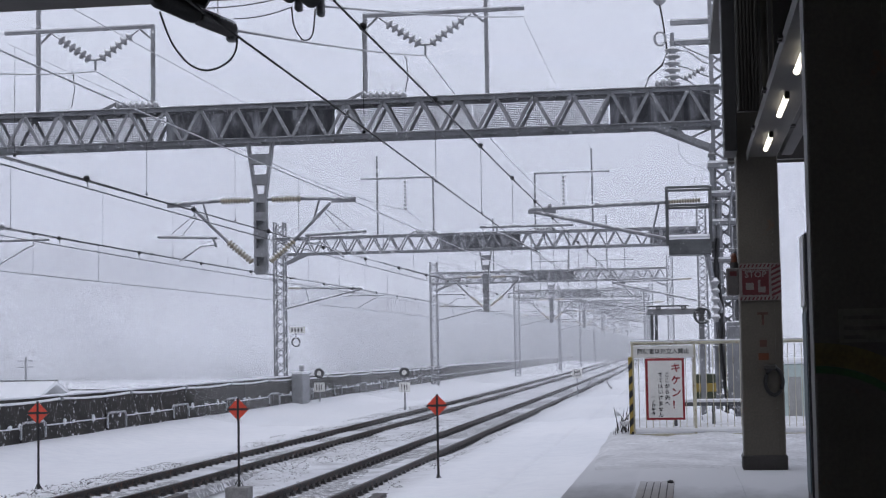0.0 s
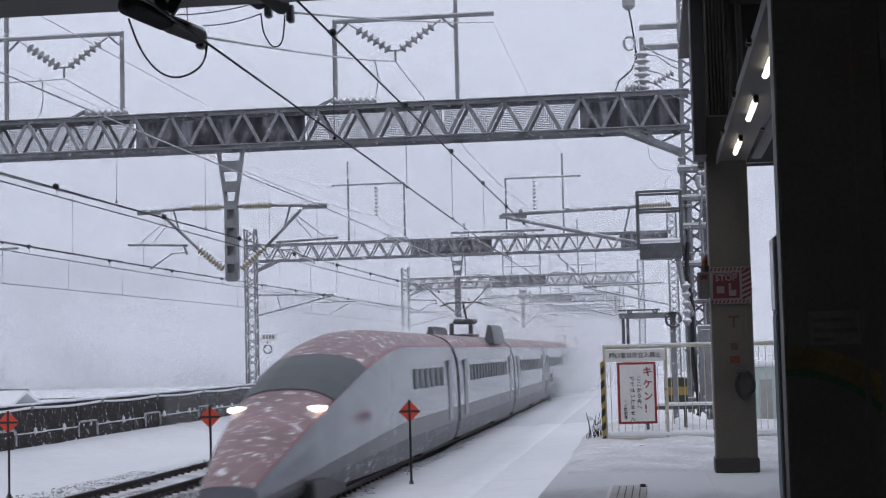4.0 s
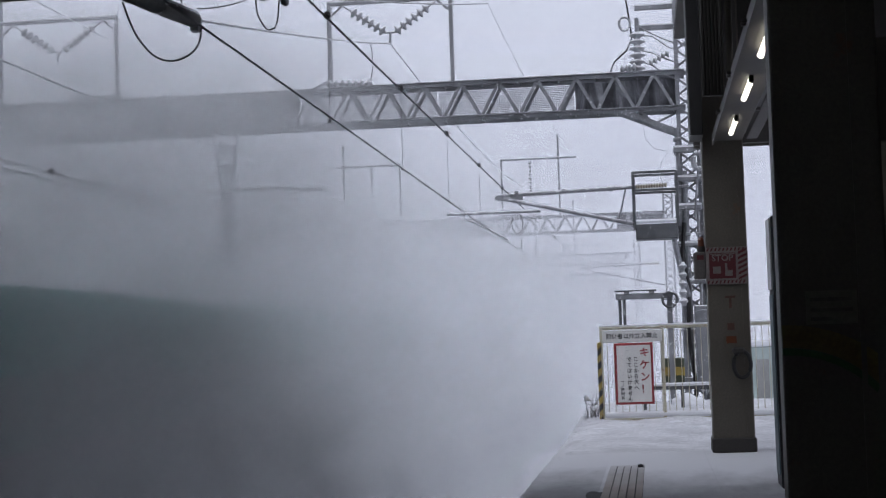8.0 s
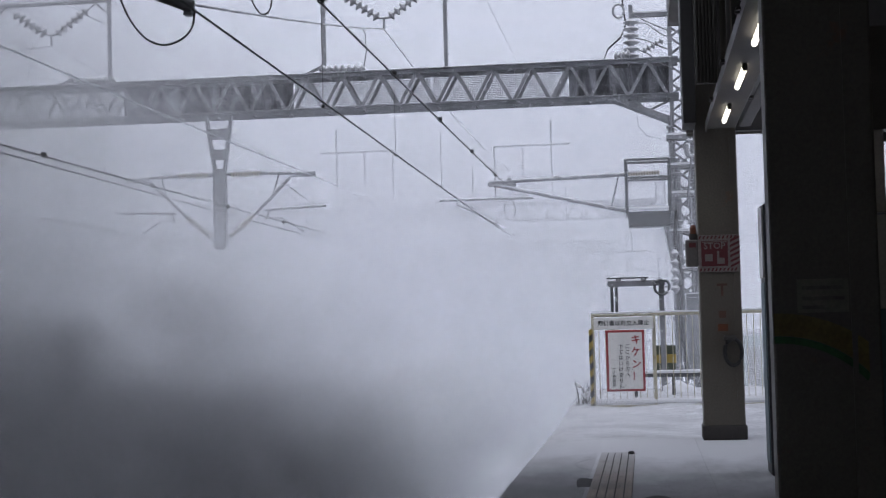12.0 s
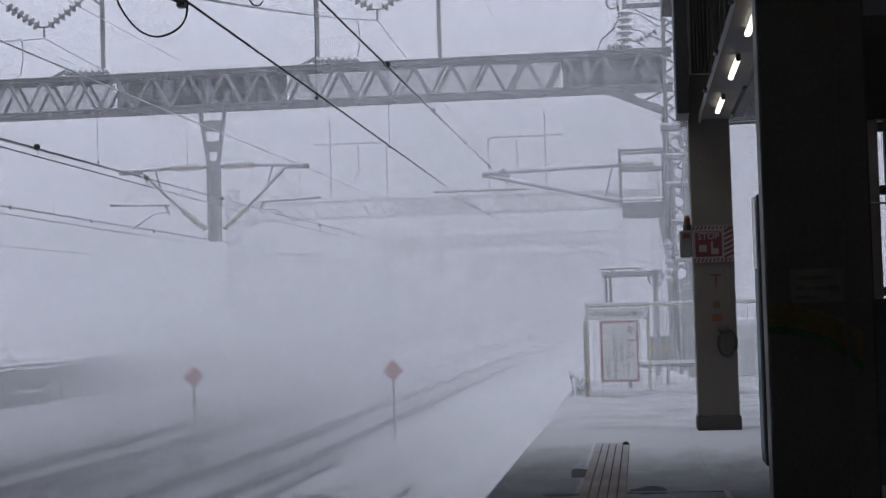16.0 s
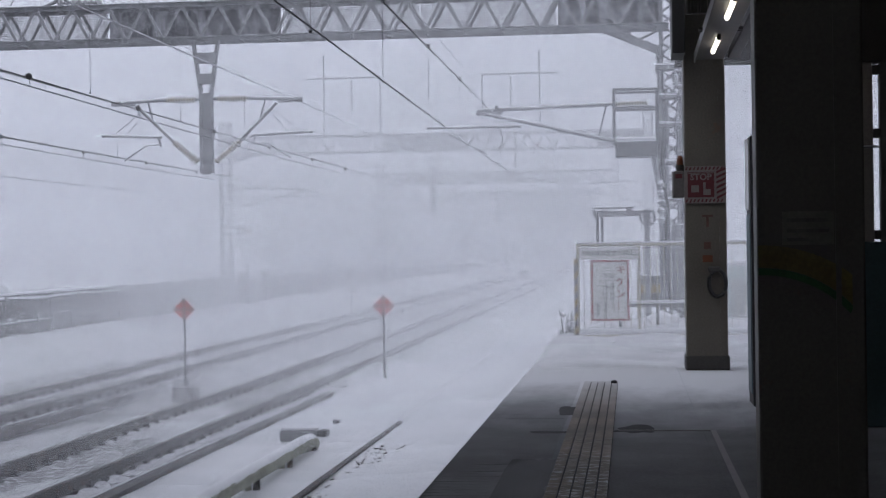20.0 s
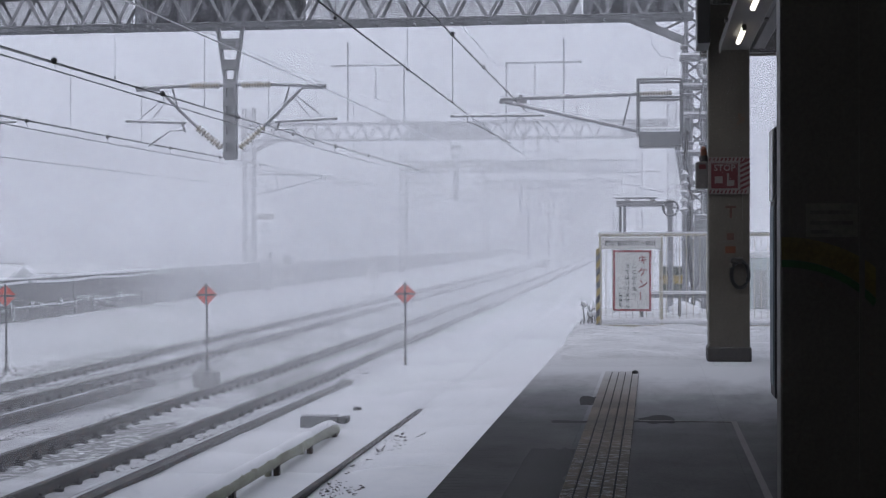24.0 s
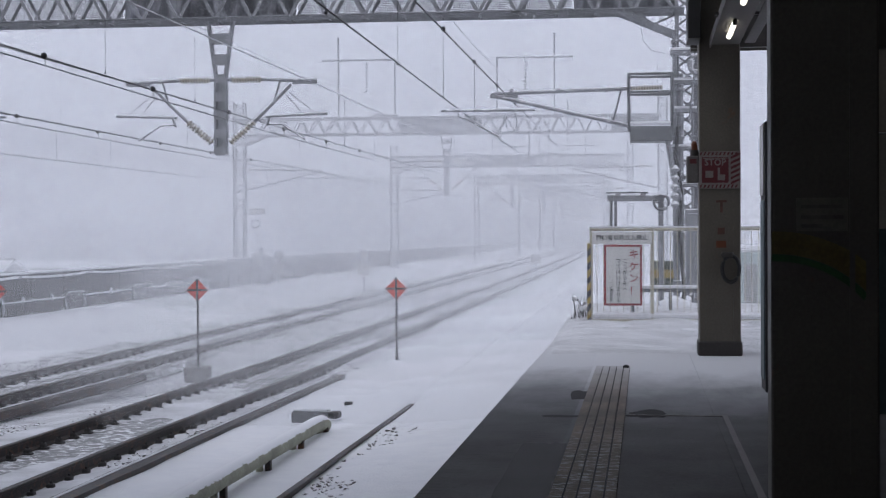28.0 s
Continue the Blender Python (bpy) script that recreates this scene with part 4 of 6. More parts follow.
        part("brace_tube", tube(B(), [(X(1.45), 0, 5.33), (X(1.28), 0, 4.75)], 0.025, 6), mat_, g)
        part("registration_tube", tube(B(), [(X(1.1), 0, 4.47), (X(2.6), 0, 4.53)], 0.032, 8), mat_, g)
        part("hanger_plate", boxed((min(X(2.35), X(1.75)), -0.02, 5.24), (max(X(2.35), X(1.75)), 0.02, 5.36)), mat_, g)
        part("steady_arm", tube(B(), [(X(1.15), 0, 4.30), (X(1.5), 0, 4.28), (X(2.05), 0, 3.92)], 0.02, 6), mat_, g)
        part("steady_link", tube(B(), [(X(1.2), 0, 4.46), (X(1.12), 0, 4.25)], 0.03, 6), mat_, g)
        part("stay_wire", tube(B(), [(X(1.6), 0, 5.1), (X(2.3), 0, 4.55)], 0.008, 5), M_WIRE, g)
        part("stay_wire", tube(B(), [(X(1.55), 0, 5.05), (X(2.0), 0, 4.52)], 0.008, 5), M_WIRE, g)
    # arms of the loop tracks, from the outer columns
    for s, base in ((1, 0.75), (-1, -20.75)):
        def X2(v):
            return v + right - 1.0 if s == 1 else left + 0.9 - v
        part("upper_tube", tube(B(), [(X2(-0.27), -0.1, 5.0), (X2(-3.5), -0.1, 4.92)], 0.045, 8), mat_, g)
        part("upper_insulator", shed_insulator(B(), (X2(0.45), -0.1, 5.02), (X2(-0.28), -0.1, 5.0), 0.08, 12), M_CERAM, g, "cream ribbed insulator", True)
        for c in (-0.8, -1.9, -3.0):
            part("clamp", tube(B(), [(X2(c), -0.1, 4.98), (X2(c - 0.09), -0.1, 4.98)], 0.065, 8), mat_, g)
        part("lower_tube", tube(B(), [(X2(0.7), -0.1, 3.9), (X2(-0.35), -0.1, 4.14), (X2(-3.4), -0.1, 4.86)], 0.045, 8), mat_, g)
        part("brace_tube", tube(B(), [(X2(-0.5), -0.1, 4.98), (X2(-0.68), -0.1, 4.26)], 0.025, 6), mat_, g)
        part("registration_tube", tube(B(), [(X2(-2.5), -0.1, 4.53), (X2(-4.7), -0.1, 4.54)], 0.03, 8), mat_, g)
        part("hanger_plate", boxed((min(X2(-2.9), X2(-3.55)), -0.12, 4.82), (max(X2(-2.9), X2(-3.55)), -0.08, 4.92)), mat_, g)
        part("registration_drop", tube(B(), [(X2(-4.3), -0.1, 4.54), (X2(-4.3), -0.1, 4.4), (X2(-4.15), -0.1, 4.36), (X2(-3.3), -0.1, 3.9)], 0.02, 6), mat_, g)
    # feeder frames standing on the beam
    top = 9.75 if detail else 10.65
    shift = 0.0 if left <= -21.0 else 1.2
    for xa, xb, xt, xo in ((-15.72 + shift, -12.75 + shift, -15.72 + shift, -16.6 + shift), (-7.43 - shift, -4.48 - shift, -4.48 - shift, -3.56 - shift)):
        for x in (xa, xb):
            ztop = top + (1.2 if x == xt else 0.05)
            bm = box(B(), (x - 0.045, -0.045, B_HI), (x + 0.045, 0.045, ztop), 0.008)
            if detail:
                for z in np.arange(B_HI + 0.3, ztop - 0.2, 0.32):
                    box(bm, (x - 0.075, -0.012, z), (x - 0.045, 0.012, z + 0.025))
                    box(bm, (x + 0.045, -0.012, z + 0.12), (x + 0.075, 0.012, z + 0.145))
            part("frame_post", bm, mat_, g)
            part("foot_plate", boxed((x - 0.35, -0.16, B_HI + 0.05), (x + 0.35, 0.16, B_HI + 0.09), 0.01), mat_, g)
        lo, hi = min(xa, xo), max(xb, xo)
        part("frame_bar", boxed((lo, -0.05, top - 0.05), (hi, 0.05, top + 0.03), 0.01), mat_, g)
        part("bar_snow", boxed((lo, -0.055, top + 0.03), (hi, 0.055, top + 0.05), 0.01), M_SNOW, g)
        mid = (xa + xb) / 2
        if detail:
            for s in (-1, 1):
                e = (mid + s * 1.12, 0, top - 0.08)
                part("string_link", tube(B(), [e, (mid + s * 0.92, 0, top - 0.22)], 0.02, 6), mat_, g)
                part("insulator_string", shed_insulator(B(), (mid + s * 0.94, 0, top - 0.2), (mid + s * 0.12, 0, 8.98), 0.13, 6, 0.28, 12), M_WHITEINS, g, "string of snowy disc insulators", True)
                part("corner_plate", bar(B(), (mid + s * 1.42, 0, top - 0.3), (mid + s * 1.15, 0, top - 0.05), 0.05, 0.03), mat_, g)
            part("clamp", tube(B(), [(mid - 0.12, 0, 8.98), (mid + 0.12, 0, 8.98)], 0.03, 6), mat_, g)
            part("clamp_drop", tube(B(), [(mid, 0, 8.98), (mid, 0, 8.72)], 0.03, 6), mat_, g)
        else:
            part("insulator_string", shed_insulator(B(), (mid, 0, top - 0.1), (mid, 0, 8.95), 0.11, 8, 0.28, 8), M_WHITEINS, g, "string of snowy disc insulators")
    # long insulators lying on the beam
    for x in (-13.1, -6.95):
        part("beam_insulator", shed_insulator(B(), (x - 0.55, -0.2, B_HI + 0.17), (x + 0.55, -0.2, B_HI + 0.14), 0.12, 7, 0.4, 10), M_WHITEINS, g, "snowy insulator lying on the beam", True)
        part("insulator_bracket", bar(B(), (x - 0.9, -0.2, B_HI + 0.06), (x - 0.5, -0.2, B_HI + 0.24), 0.05, 0.12), mat_, g)
    return g


GANTRY_Y = [37.05, 81.2, 123.0, 166.0, 209.0, 252.0, 296.0, 339.0]
GANTRY_LEFT = [-21.0, -21.0, -19.3, -17.1, -15.7, -15.4, -15.2, -14.8]
for i, (gy, gl) in enumerate(zip(GANTRY_Y, GANTRY_LEFT)):
    build_gantry(gy, i == 0, i == 0, gl, i < 4)

# ---------------- overhead wires ----------------


def wire(name, label, pts, r, material, group="", n=5):
    ob = mesh_ob(name, tube(B(), pts, r, n), material)
    return tagged(ob, label, "wire", group)


SUPPORTS = [-7.0] + GANTRY_Y


def ball(c, r):
    bm = B()
    bmesh.ops.create_icosphere(bm, subdivisions=2, radius=r, matrix=Matrix.Translation(c))
    return bm


for x, mz, az, cz, y0, lb in ((-3.15, 4.88, None, 3.80, 15.6, "platform loop"), (-7.85, 5.30, 4.0, 3.84, 17.8, "near through track"), (-12.25, 5.30, 4.02, 3.86, 18.2, "far through track"), (-16.9, 4.9, None, 3.84, 16.0, "far loop track")):
    mp, ap, cp = [], [], []
    for a, b in zip(SUPPORTS, SUPPORTS[1:]):
        for k in range(8):
            y = a + (b - a) * k / 8
            sag = (0.115 if x == -7.85 and a < 0 else 0.03) * math.sin(math.pi * k / 8)
            mp.append((x + bend(y), y, mz + rise(y) - sag))
            ap.append((x + bend(y) - 0.05, y, (az or 4) + rise(y) - sag * 0.3))
            cp.append((x + bend(y) + 0.12 * math.cos(y / 14), y, cz + rise(y)))
    cw = thing("catenary", "dark overhead wires hung above the " + lb, "overhead wire", group="overhead lines of the four tracks")
    frost = x < -5
    part("messenger_wire", tube(B(), mp, 0.012, 5), M_WIRE_ICE if x == -7.85 else M_WIRE, cw)
    part("contact_wire", tube(B(), cp, 0.009, 5), M_WIRE, cw)
    if az:
        part("auxiliary_wire", tube(B(), ap, 0.010, 5), M_WIRE, cw)
    y = y0
    while y < 125:
        u = x + bend(y)
        low = (az or cz) + rise(y)
        part("dropper", tube(B(), [(u, y, mz + rise(y)), (u, y, low)], 0.0035, 4), M_WIRE, cw)
        if not az:
            part("dropper_clamp", ball((u, y, mz + rise(y)), 0.042), M_WIRE, cw)
        part("dropper_clamp", ball((u, y, low), 0.02), M_WIRE, cw)
        if az:
            v = y + 2.35
            part("hanger_ball", ball((x + bend(v) - 0.02, v, az + rise(v) - 0.02), 0.045), M_WIRE, cw)
            part("hanger", tube(B(), [(x + bend(v) - 0.02, v, az + rise(v)), (x + bend(v), v, cz + rise(v))], 0.006, 4), M_WIRE, cw)
        y += 4.7
wire("registration_ring", "oval wire ring under the loop track arm", [(-3.05 + 0.13 * math.sin(a * 0.5236), 36.9, 4.27 + 0.24 * math.cos(a * 0.5236)) for a in range(13)], 0.010, M_WIRE)
wire("stay_wire", "thin stay wire from the roof to the gantry beam", [(-6.2, 15.0, 5.19), (-10.33, 37.0, 7.7)], 0.005, M_WIRE_ICE)
wire("feeder_wire", "feeder wire rising from the roof to the gantry frame", [(-4.35, 15.0, 4.78)] + arc((-4.37, 15.1, 4.8), (-5.97, 37.05, 8.72), 0.05, 8), 0.014, M_WIRE_ICE, "feeder wires")
wire("feeder_wire", "feeder wire rising from the roof to the gantry frame", arc((-3.5, 15.2, 5.02), (-3.57, 37.05, 9.55), 0.05, 8), 0.012, M_WIRE_ICE, "feeder wires")
wire("feeder_wire", "feeder wire rising from the roof to the gantry frame", arc((-10.2, 15.2, 5.0), (-14.23, 37.05, 8.7), 0.2, 8), 0.013, M_WIRE_ICE, "feeder wires")
for x in (-14.24, -5.95):
    for a, b in zip(GANTRY_Y[:4], GANTRY_Y[1:]):
        wire("feeder_wire", "frosted feeder wire strung between gantry frames", [(p.x + bend(p.y), p.y, p.z + rise(p.y)) for p in arc((x, a, 8.7 if a < 40 else 8.95), (x, b, 8.95), 0.5, 10)], 0.013, M_WIRE_ICE, "feeder wires")
for x in (-16.55, -3.57):
    for a, b in zip(GANTRY_Y[:3], GANTRY_Y[1:]):
        wire("earth_wire", "thin earth wire strung between gantry frames", [(p.x + bend(p.y), p.y, p.z + rise(p.y)) for p in arc((x, a, 9.5 if a < 40 else 10.5), (x, b, 10.5), 0.4, 10)], 0.006, M_WIRE_ICE, "earth wires")
# jumpers hanging from the feeders to the beam
for x in (-14.8, -6.45):
    wire("jumper_wire", "curved jumper wire from feeder to beam", [(x, 36.9, 8.72), (x + 0.06, 36.9, 8.6), (x + 0.08, 36.9, 8.2), (x + 0.02, 36.9, 7.85), (x - 0.1, 36.9, 7.7)], 0.011, M_WIRE, "jumper wires")

# ---------------- track markers and small line-side things ----------------


def build_marker(x, y, foot):
    g = thing("diamond_marker", "orange-red diamond marker with black cross on a dark post", "marker sign", pose(x, y, -1.42), "diamond markers across the tracks")
    part("post", tube(B(), [(0, 0, 0.0), (0, 0, 1.98)], 0.028, 8), M_BLACK, g, "dark steel post")
    part("board", plate(B(), ((0, 1.53), (0.26, 1.79), (0, 2.05), (-0.26, 1.79)), -0.044, -0.03), M_ORANGE, g)
    part("cross_bar", boxed((-0.25, -0.052, 1.765), (0.25, -0.045, 1.815)), M_LETTER, g)
    part("cross_bar", boxed((-0.026, -0.054, 1.54), (0.026, -0.047, 2.06)), M_LETTER, g)
    for k in range(4):
        a = k * math.pi / 2
        part("foot_stay", bar(B(), (0.1 * math.cos(a), 0.1 * math.sin(a), 0.02), (0, 0, 0.2), 0.02, 0.02), M_BLACK, g)
    if foot:
        part("concrete_foot", boxed((-0.26, -0.26, -0.6), (0.26, 0.26, 0.0), 0.02), M_FOOT, g, "grey concrete foot block")
    else:
        part("snow_foot", boxed((-0.14, -0.14, -0.1), (0.14, 0.14, 0.05), 0.05), M_SNOW, g)
    return g


build_marker(-5.80, 37.0, False)
build_marker(-10.32, 35.9, True)
build_marker(-14.8, 34.9, True)


def build_line_sign(x, y, ztop, text):
    g = thing("line_side_sign", "small snowy sign board on a thin post beside the track", "sign", pose(x + bend(y), y, 0.12))
    part("post", tube(B(), [(0, 0, -1.6), (0, 0, ztop)], 0.045, 6), M_STEEL, g)
    part("board", boxed((-0.3, -0.06, ztop - 0.55), (0.3, -0.04, ztop), 0.01), M_WHITE, g)
    lettering(text, 0.5, upright(0, -0.065, ztop - 0.28), M_LETTER, g)
    return g


build_line_sign(-6.5, 97, 0.5, "出")
for x, y in ((-14.3, 80.5), (-19.6, 84.0)):
    g = thing("round_signal_board", "dark round ring board above a small white plate", "signal board", pose(x, y, 0), "round boards beside the line")
    part("post", tube(B(), [(0, 0, -1.5), (0, 0, 0.9)], 0.05, 6), M_STEEL, g)
    bm = B()
    bmesh.ops.create_cone(bm, segments=20, radius1=0.27, radius2=0.27, depth=0.05, cap_ends=True, matrix=pose(0, -0.06, 0.72, 90, 0, 0))
    part("disc", bm, M_BLACK, g)
    bm = B()
    bmesh.ops.create_cone(bm, segments=16, radius1=0.13, radius2=0.13, depth=0.06, cap_ends=True, matrix=pose(0, -0.065, 0.72, 90, 0, 0))
    part("centre", bm, M_WHITE, g)
    part("plate", boxed((-0.3, -0.09, -0.28), (0.3, -0.05, 0.22), 0.01), M_WHITE, g)
    for k in (-0.13, 0.0, 0.13):
        part("mark_bar", boxed((k - 0.025, -0.1, -0.18), (k + 0.025, -0.09, 0.12)), M_LETTER, g)
cb = thing("wall_cabinet", "grey metal cabinet standing by the boundary wall", "cabinet")
part("body", boxed((-20.3, 80.6, -1.2), (-19.7, 82.2, 0.75), 0.03), M_STEEL, cb)
part("snow_cap", boxed((-20.33, 80.55, 0.75), (-19.67, 82.25, 0.85), 0.03), M_SNOW, cb)
part("lamp_head", boxed((-20.15, 81.6, 0.85), (-19.9, 81.85, 1.2), 0.05), M_WHITEINS, cb)
# cable festooned along the wall top
cable = thing("wall_cable", "snow-laden cable looped along the wall top", "cable")
y = 30.0
while y < 130:
    top = 0.28 if y < 79 else 0.26 - 0.003 * (y - 79)
    part("cable_span", tube(B(), [(WALL_X + bend(q.y) + 0.06, q.y, q.z + rise(q.y)) for q in arc((0, y, top), (0, y + 6.6, top), 0.06, 6)], 0.045, 6), M_SNOW, cable)
    part("bracket", boxed((WALL_X + bend(y) - 0.02, y - 0.12, top - 0.08 + rise(y)), (WALL_X + bend(y) + 0.12, y + 0.12, top + 0.1 + rise(y)), 0.02), M_STEEL, cable)
    y += 6.6

# crushed stone showing through the snow beside the rails


def stone_mesh(seed):
    bm = B()
    bmesh.ops.create_icosphere(bm, subdivisions=1, radius=1.0)
    for v in bm.verts:
        v.co *= 1 + 0.5 * noise.noise(v.co * 1.3 + Vector((seed * 9.1, 0, 0)))
        v.co.z *= 0.7
    me = bpy.data.meshes.new("stone")
    bm.to_mesh(me)
    bm.free()
    return me


stones = thing("ballast", "grey crushed stone poking through the snow by the rails", "ballast", kind="stuff")
rng = random.Random(11)
for k in range(3):
    places = []
    for lo, hi, n, y0, y1 in ((-14.9, -13.2, 2600, 24, 95), (-11.3, -9.0, 1700, 20, 80), (-6.9, -6.3, 260, 18, 60), (-3.8, -3.3, 70, 16, 23)):
        for _ in range(n):
            y = y0 + (y1 - y0) * rng.random() ** 1.5
            x = lo + (hi - lo) * rng.random()
            if noise.noise(Vector((x * 0.8, y * 0.25, 7.0))) < -0.12 or (28 < y < 38 and -11.0 < x < -9.6):
                continue
            r = rng.uniform(0.012, 0.031)
            places.append(pose(x + bend(y), y, ground_height(x, y) + r * 0.15, rng.uniform(0, 50), rng.uniform(0, 50), rng.uniform(0, 360)) @ Matrix.Diagonal((r * 1.4, r, r, 1)))
    joined("stones", stone_mesh(k), places, M_BALLAST, stones)

# ---------------- equipment round the right-hand gantry column ----------------
GY = 37.05


def build_basket():
    g = thing("work_platform", "steel work platform with rail hung on the gantry column", "work platform", pose(0, GY - 0.5, 0))
    x0, x1, y0, y1 = -0.32, 0.66, -0.35, 0.35
    part("tray", boxed((x0 + 0.02, y0, 3.74), (x1, y1, 4.1), 0.02), M_DARKSTEEL, g, "dark frosted steel tray")
    part("tray_snow", boxed((x0, y0 - 0.02, 4.1), (x1, y1, 4.19), 0.04), M_SNOW, g)
    for x in (x0, x1):
        for y in (y0, y1):
            part("post", boxed((x - 0.035, y - 0.035, 4.0), (x + 0.035, y + 0.035, 5.28), 0.008), M_DARKSTEEL, g)
    for z in (5.27, 4.86):
        for y in (y0, y1):
            part("rail", boxed((x0, y - 0.03, z - 0.03), (x1, y + 0.03, z + 0.03), 0.008), M_DARKSTEEL, g)
        for x in (x0, x1):
            part("rail", boxed((x - 0.028, y0, z - 0.026), (x + 0.028, y1, z + 0.026), 0.008), M_DARKSTEEL, g)
    return g


build_basket()
co = thing("surge_arrester", "stack of white ribbed insulators standing on the beam end", "insulator")
part("ribbed_body", shed_insulator(B(), (-0.12, GY - 0.2, 7.68), (-0.10, GY - 0.2, 8.62), 0.19, 6, 0.42, 14), M_WHITEINS, co, smooth=True)
part("cap", tube(B(), [(-0.10, GY - 0.2, 8.6), (-0.10, GY - 0.2, 8.95)], 0.05, 8), M_STEEL, co)
part("grading_ring", tube(B(), [(-0.38 + 0.13 * math.cos(a * 0.5236), GY - 0.2, 8.83 + 0.16 * math.sin(a * 0.5236)) for a in range(13)], 0.035, 6), M_WHITEINS, co)
for z, x0 in ((9.22, -0.14), (8.74, -0.05)):
    ar = thing("steel_outrigger", "steel arm reaching from the gantry column", "bracket arm", group="arms on the gantry column")
    part("arm", boxed((x0, GY - 0.1, z - 0.06), (0.8, GY + 0.02, z + 0.05), 0.01), M_STEEL, ar)
    part("snow", boxed((x0, GY - 0.1, z + 0.05), (0.8, GY + 0.02, z + 0.075), 0.01), M_SNOW, ar)
hd = thing("cable_termination", "grey cable termination hanging above the beam", "cable head")
part("bell", tube(B(), [(-0.37, GY - 0.2, 9.62), (-0.37, GY - 0.2, 9.70), (-0.36, GY - 0.2, 10.1)], [0.06, 0.15, 0.16], 12), M_WHITEINS, hd)
part("lead", tube(B(), [(-0.37, GY - 0.2, 9.65), (-0.3, GY - 0.2, 9.2), (-0.22, GY - 0.2, 8.5), (-0.35, GY - 0.2, 8.2), (-0.65, GY - 0.2, 7.95), (-0.75, GY - 0.2, 7.7)], 0.022, 6), M_WIRE, hd)
for i, (za, zb) in enumerate(((8.55, 8.15), (8.2, 7.85), (7.95, 7.45), (8.75, 8.3))):
    pw = [(-0.05, GY - 0.15, za), (0.25, GY - 0.12, za - 0.03 - 0.05 * i), (0.6, GY - 0.1, zb + 0.1), (0.85, GY - 0.1, zb)]
    wire("jumper_wire", "frosted jumper cable to the gantry column", pw, 0.018, M_WIRE_ICE, "jumper wires")
for k, (x, z) in enumerate(((-0.42, 7.74), (-0.25, 7.76))):
    bi = thing("beam_end_insulator", "snowy ribbed insulator on the beam end", "insulator", group="insulators on the beam end")
    part("body", shed_insulator(B(), (x - 0.1, GY - 0.33, z), (x + 0.12, GY - 0.33, z + 0.02), 0.12, 2, 0.4, 10), M_WHITEINS, bi, smooth=True)
ti = thing("tension_insulator", "ribbed tension insulator tied to the gantry column", "insulator")
part("rod", shed_insulator(B(), (0.15, GY - 0.2, 7.85), (0.62, GY - 0.2, 8.1), 0.09, 5, 0.3, 10), M_WHITEINS, ti, smooth=True)
# vertical pipes and boxes strapped to the column
for i, (x, y, r, z0, z1) in enumerate(((0.72, -0.42, 0.05, -1.5, 6.3), (1.28, -0.35, 0.045, -1.5, 5.6), (1.12, -0.45, 0.03, -1.5, 4.6), (0.86, -0.45, 0.06, 0.9, 5.3))):
    pi_ = thing("conduit", "grey steel conduit strapped up the gantry column", "conduit", group="conduits on the gantry column")
    part("pipe", tube(B(), [(x, GY + y, z0), (x, GY + y, z1)], r, 8), M_STEEL, pi_)
    for z in np.arange(0.5, z1, 1.1):
        part("strap", boxed((x - r - 0.03, GY + y - r - 0.02, z), (x + r + 0.03, GY - 0.2, z + 0.07), 0.008), M_STEEL, pi_)
for z, w, h in ((5.72, 0.55, 0.14), (5.05, 0.5, 0.12), (3.55, 0.6, 0.1), (2.7, 0.5, 0.1), (4.4, 0.45, 0.12)):
    br = thing("column_bracket", "bolted steel bracket clamped round the gantry column", "bracket", group="brackets on the gantry column")
    part("plate", boxed((1.0 - w / 2 - 0.1, GY - 0.52, z), (1.0 + w / 2, GY - 0.24, z + h), 0.02), M_STEEL, br)
    part("snow", boxed((1.0 - w / 2 - 0.1, GY - 0.52, z + h), (1.0 + w / 2, GY - 0.24, z + h + 0.03), 0.012), M_SNOW, br)
pi2 = thing("post_insulator", "small snowy insulator beside the column", "insulator")
part("body", shed_insulator(B(), (0.62, GY - 0.4, 5.75), (0.85, GY - 0.4, 5.78), 0.11, 3, 0.35, 10), M_WHITEINS, pi2, smooth=True)
for z0, z1, x in ((3.0, 3.5, 1.2), (2.2, 3.2, 0.72)):
    pi3 = thing("post_insulator", "white ribbed insulator beside the column", "insulator")
    part("body", shed_insulator(B(), (x, GY - 0.62, z0), (x, GY - 0.6, z1), 0.11, 5, 0.5, 10), M_WHITEINS, pi3, smooth=True)
wt = thing("tension_chain", "chain with white oval insulator hanging by the column", "chain")
part("chain", tube(B(), [(1.17, GY - 0.6, 6.4), (1.17, GY - 0.6, 5.75)], 0.035, 6), M_DARKSTEEL, wt)
part("oval_insulator", tube(B(), [(1.17 + 0.11 * math.sin(a * 0.5236), GY - 0.6, 5.5 + 0.19 * math.cos(a * 0.5236)) for a in range(13)], 0.06, 8), M_WHITEINS, wt)
part("lower_link", tube(B(), [(1.17, GY - 0.6, 5.3), (1.1, GY - 0.6, 4.7), (1.05, GY - 0.6, 4.2)], 0.03, 6), M_STEEL, wt)
cab2 = thing("switch_cabinet", "grey steel switch cabinet beside the column", "cabinet")
part("body", boxed((0.95, GY - 0.75, 0.35), (1.45, GY - 0.4, 2.2), 0.02), M_STEEL, cab2)
part("door", boxed((1.0, GY - 0.765, 0.45), (1.4, GY - 0.75, 2.1), 0.01), M_STEEL, cab2)
part("handle", boxed((1.05, GY - 0.79, 1.25), (1.09, GY - 0.765, 1.4)), M_DARKSTEEL, cab2)
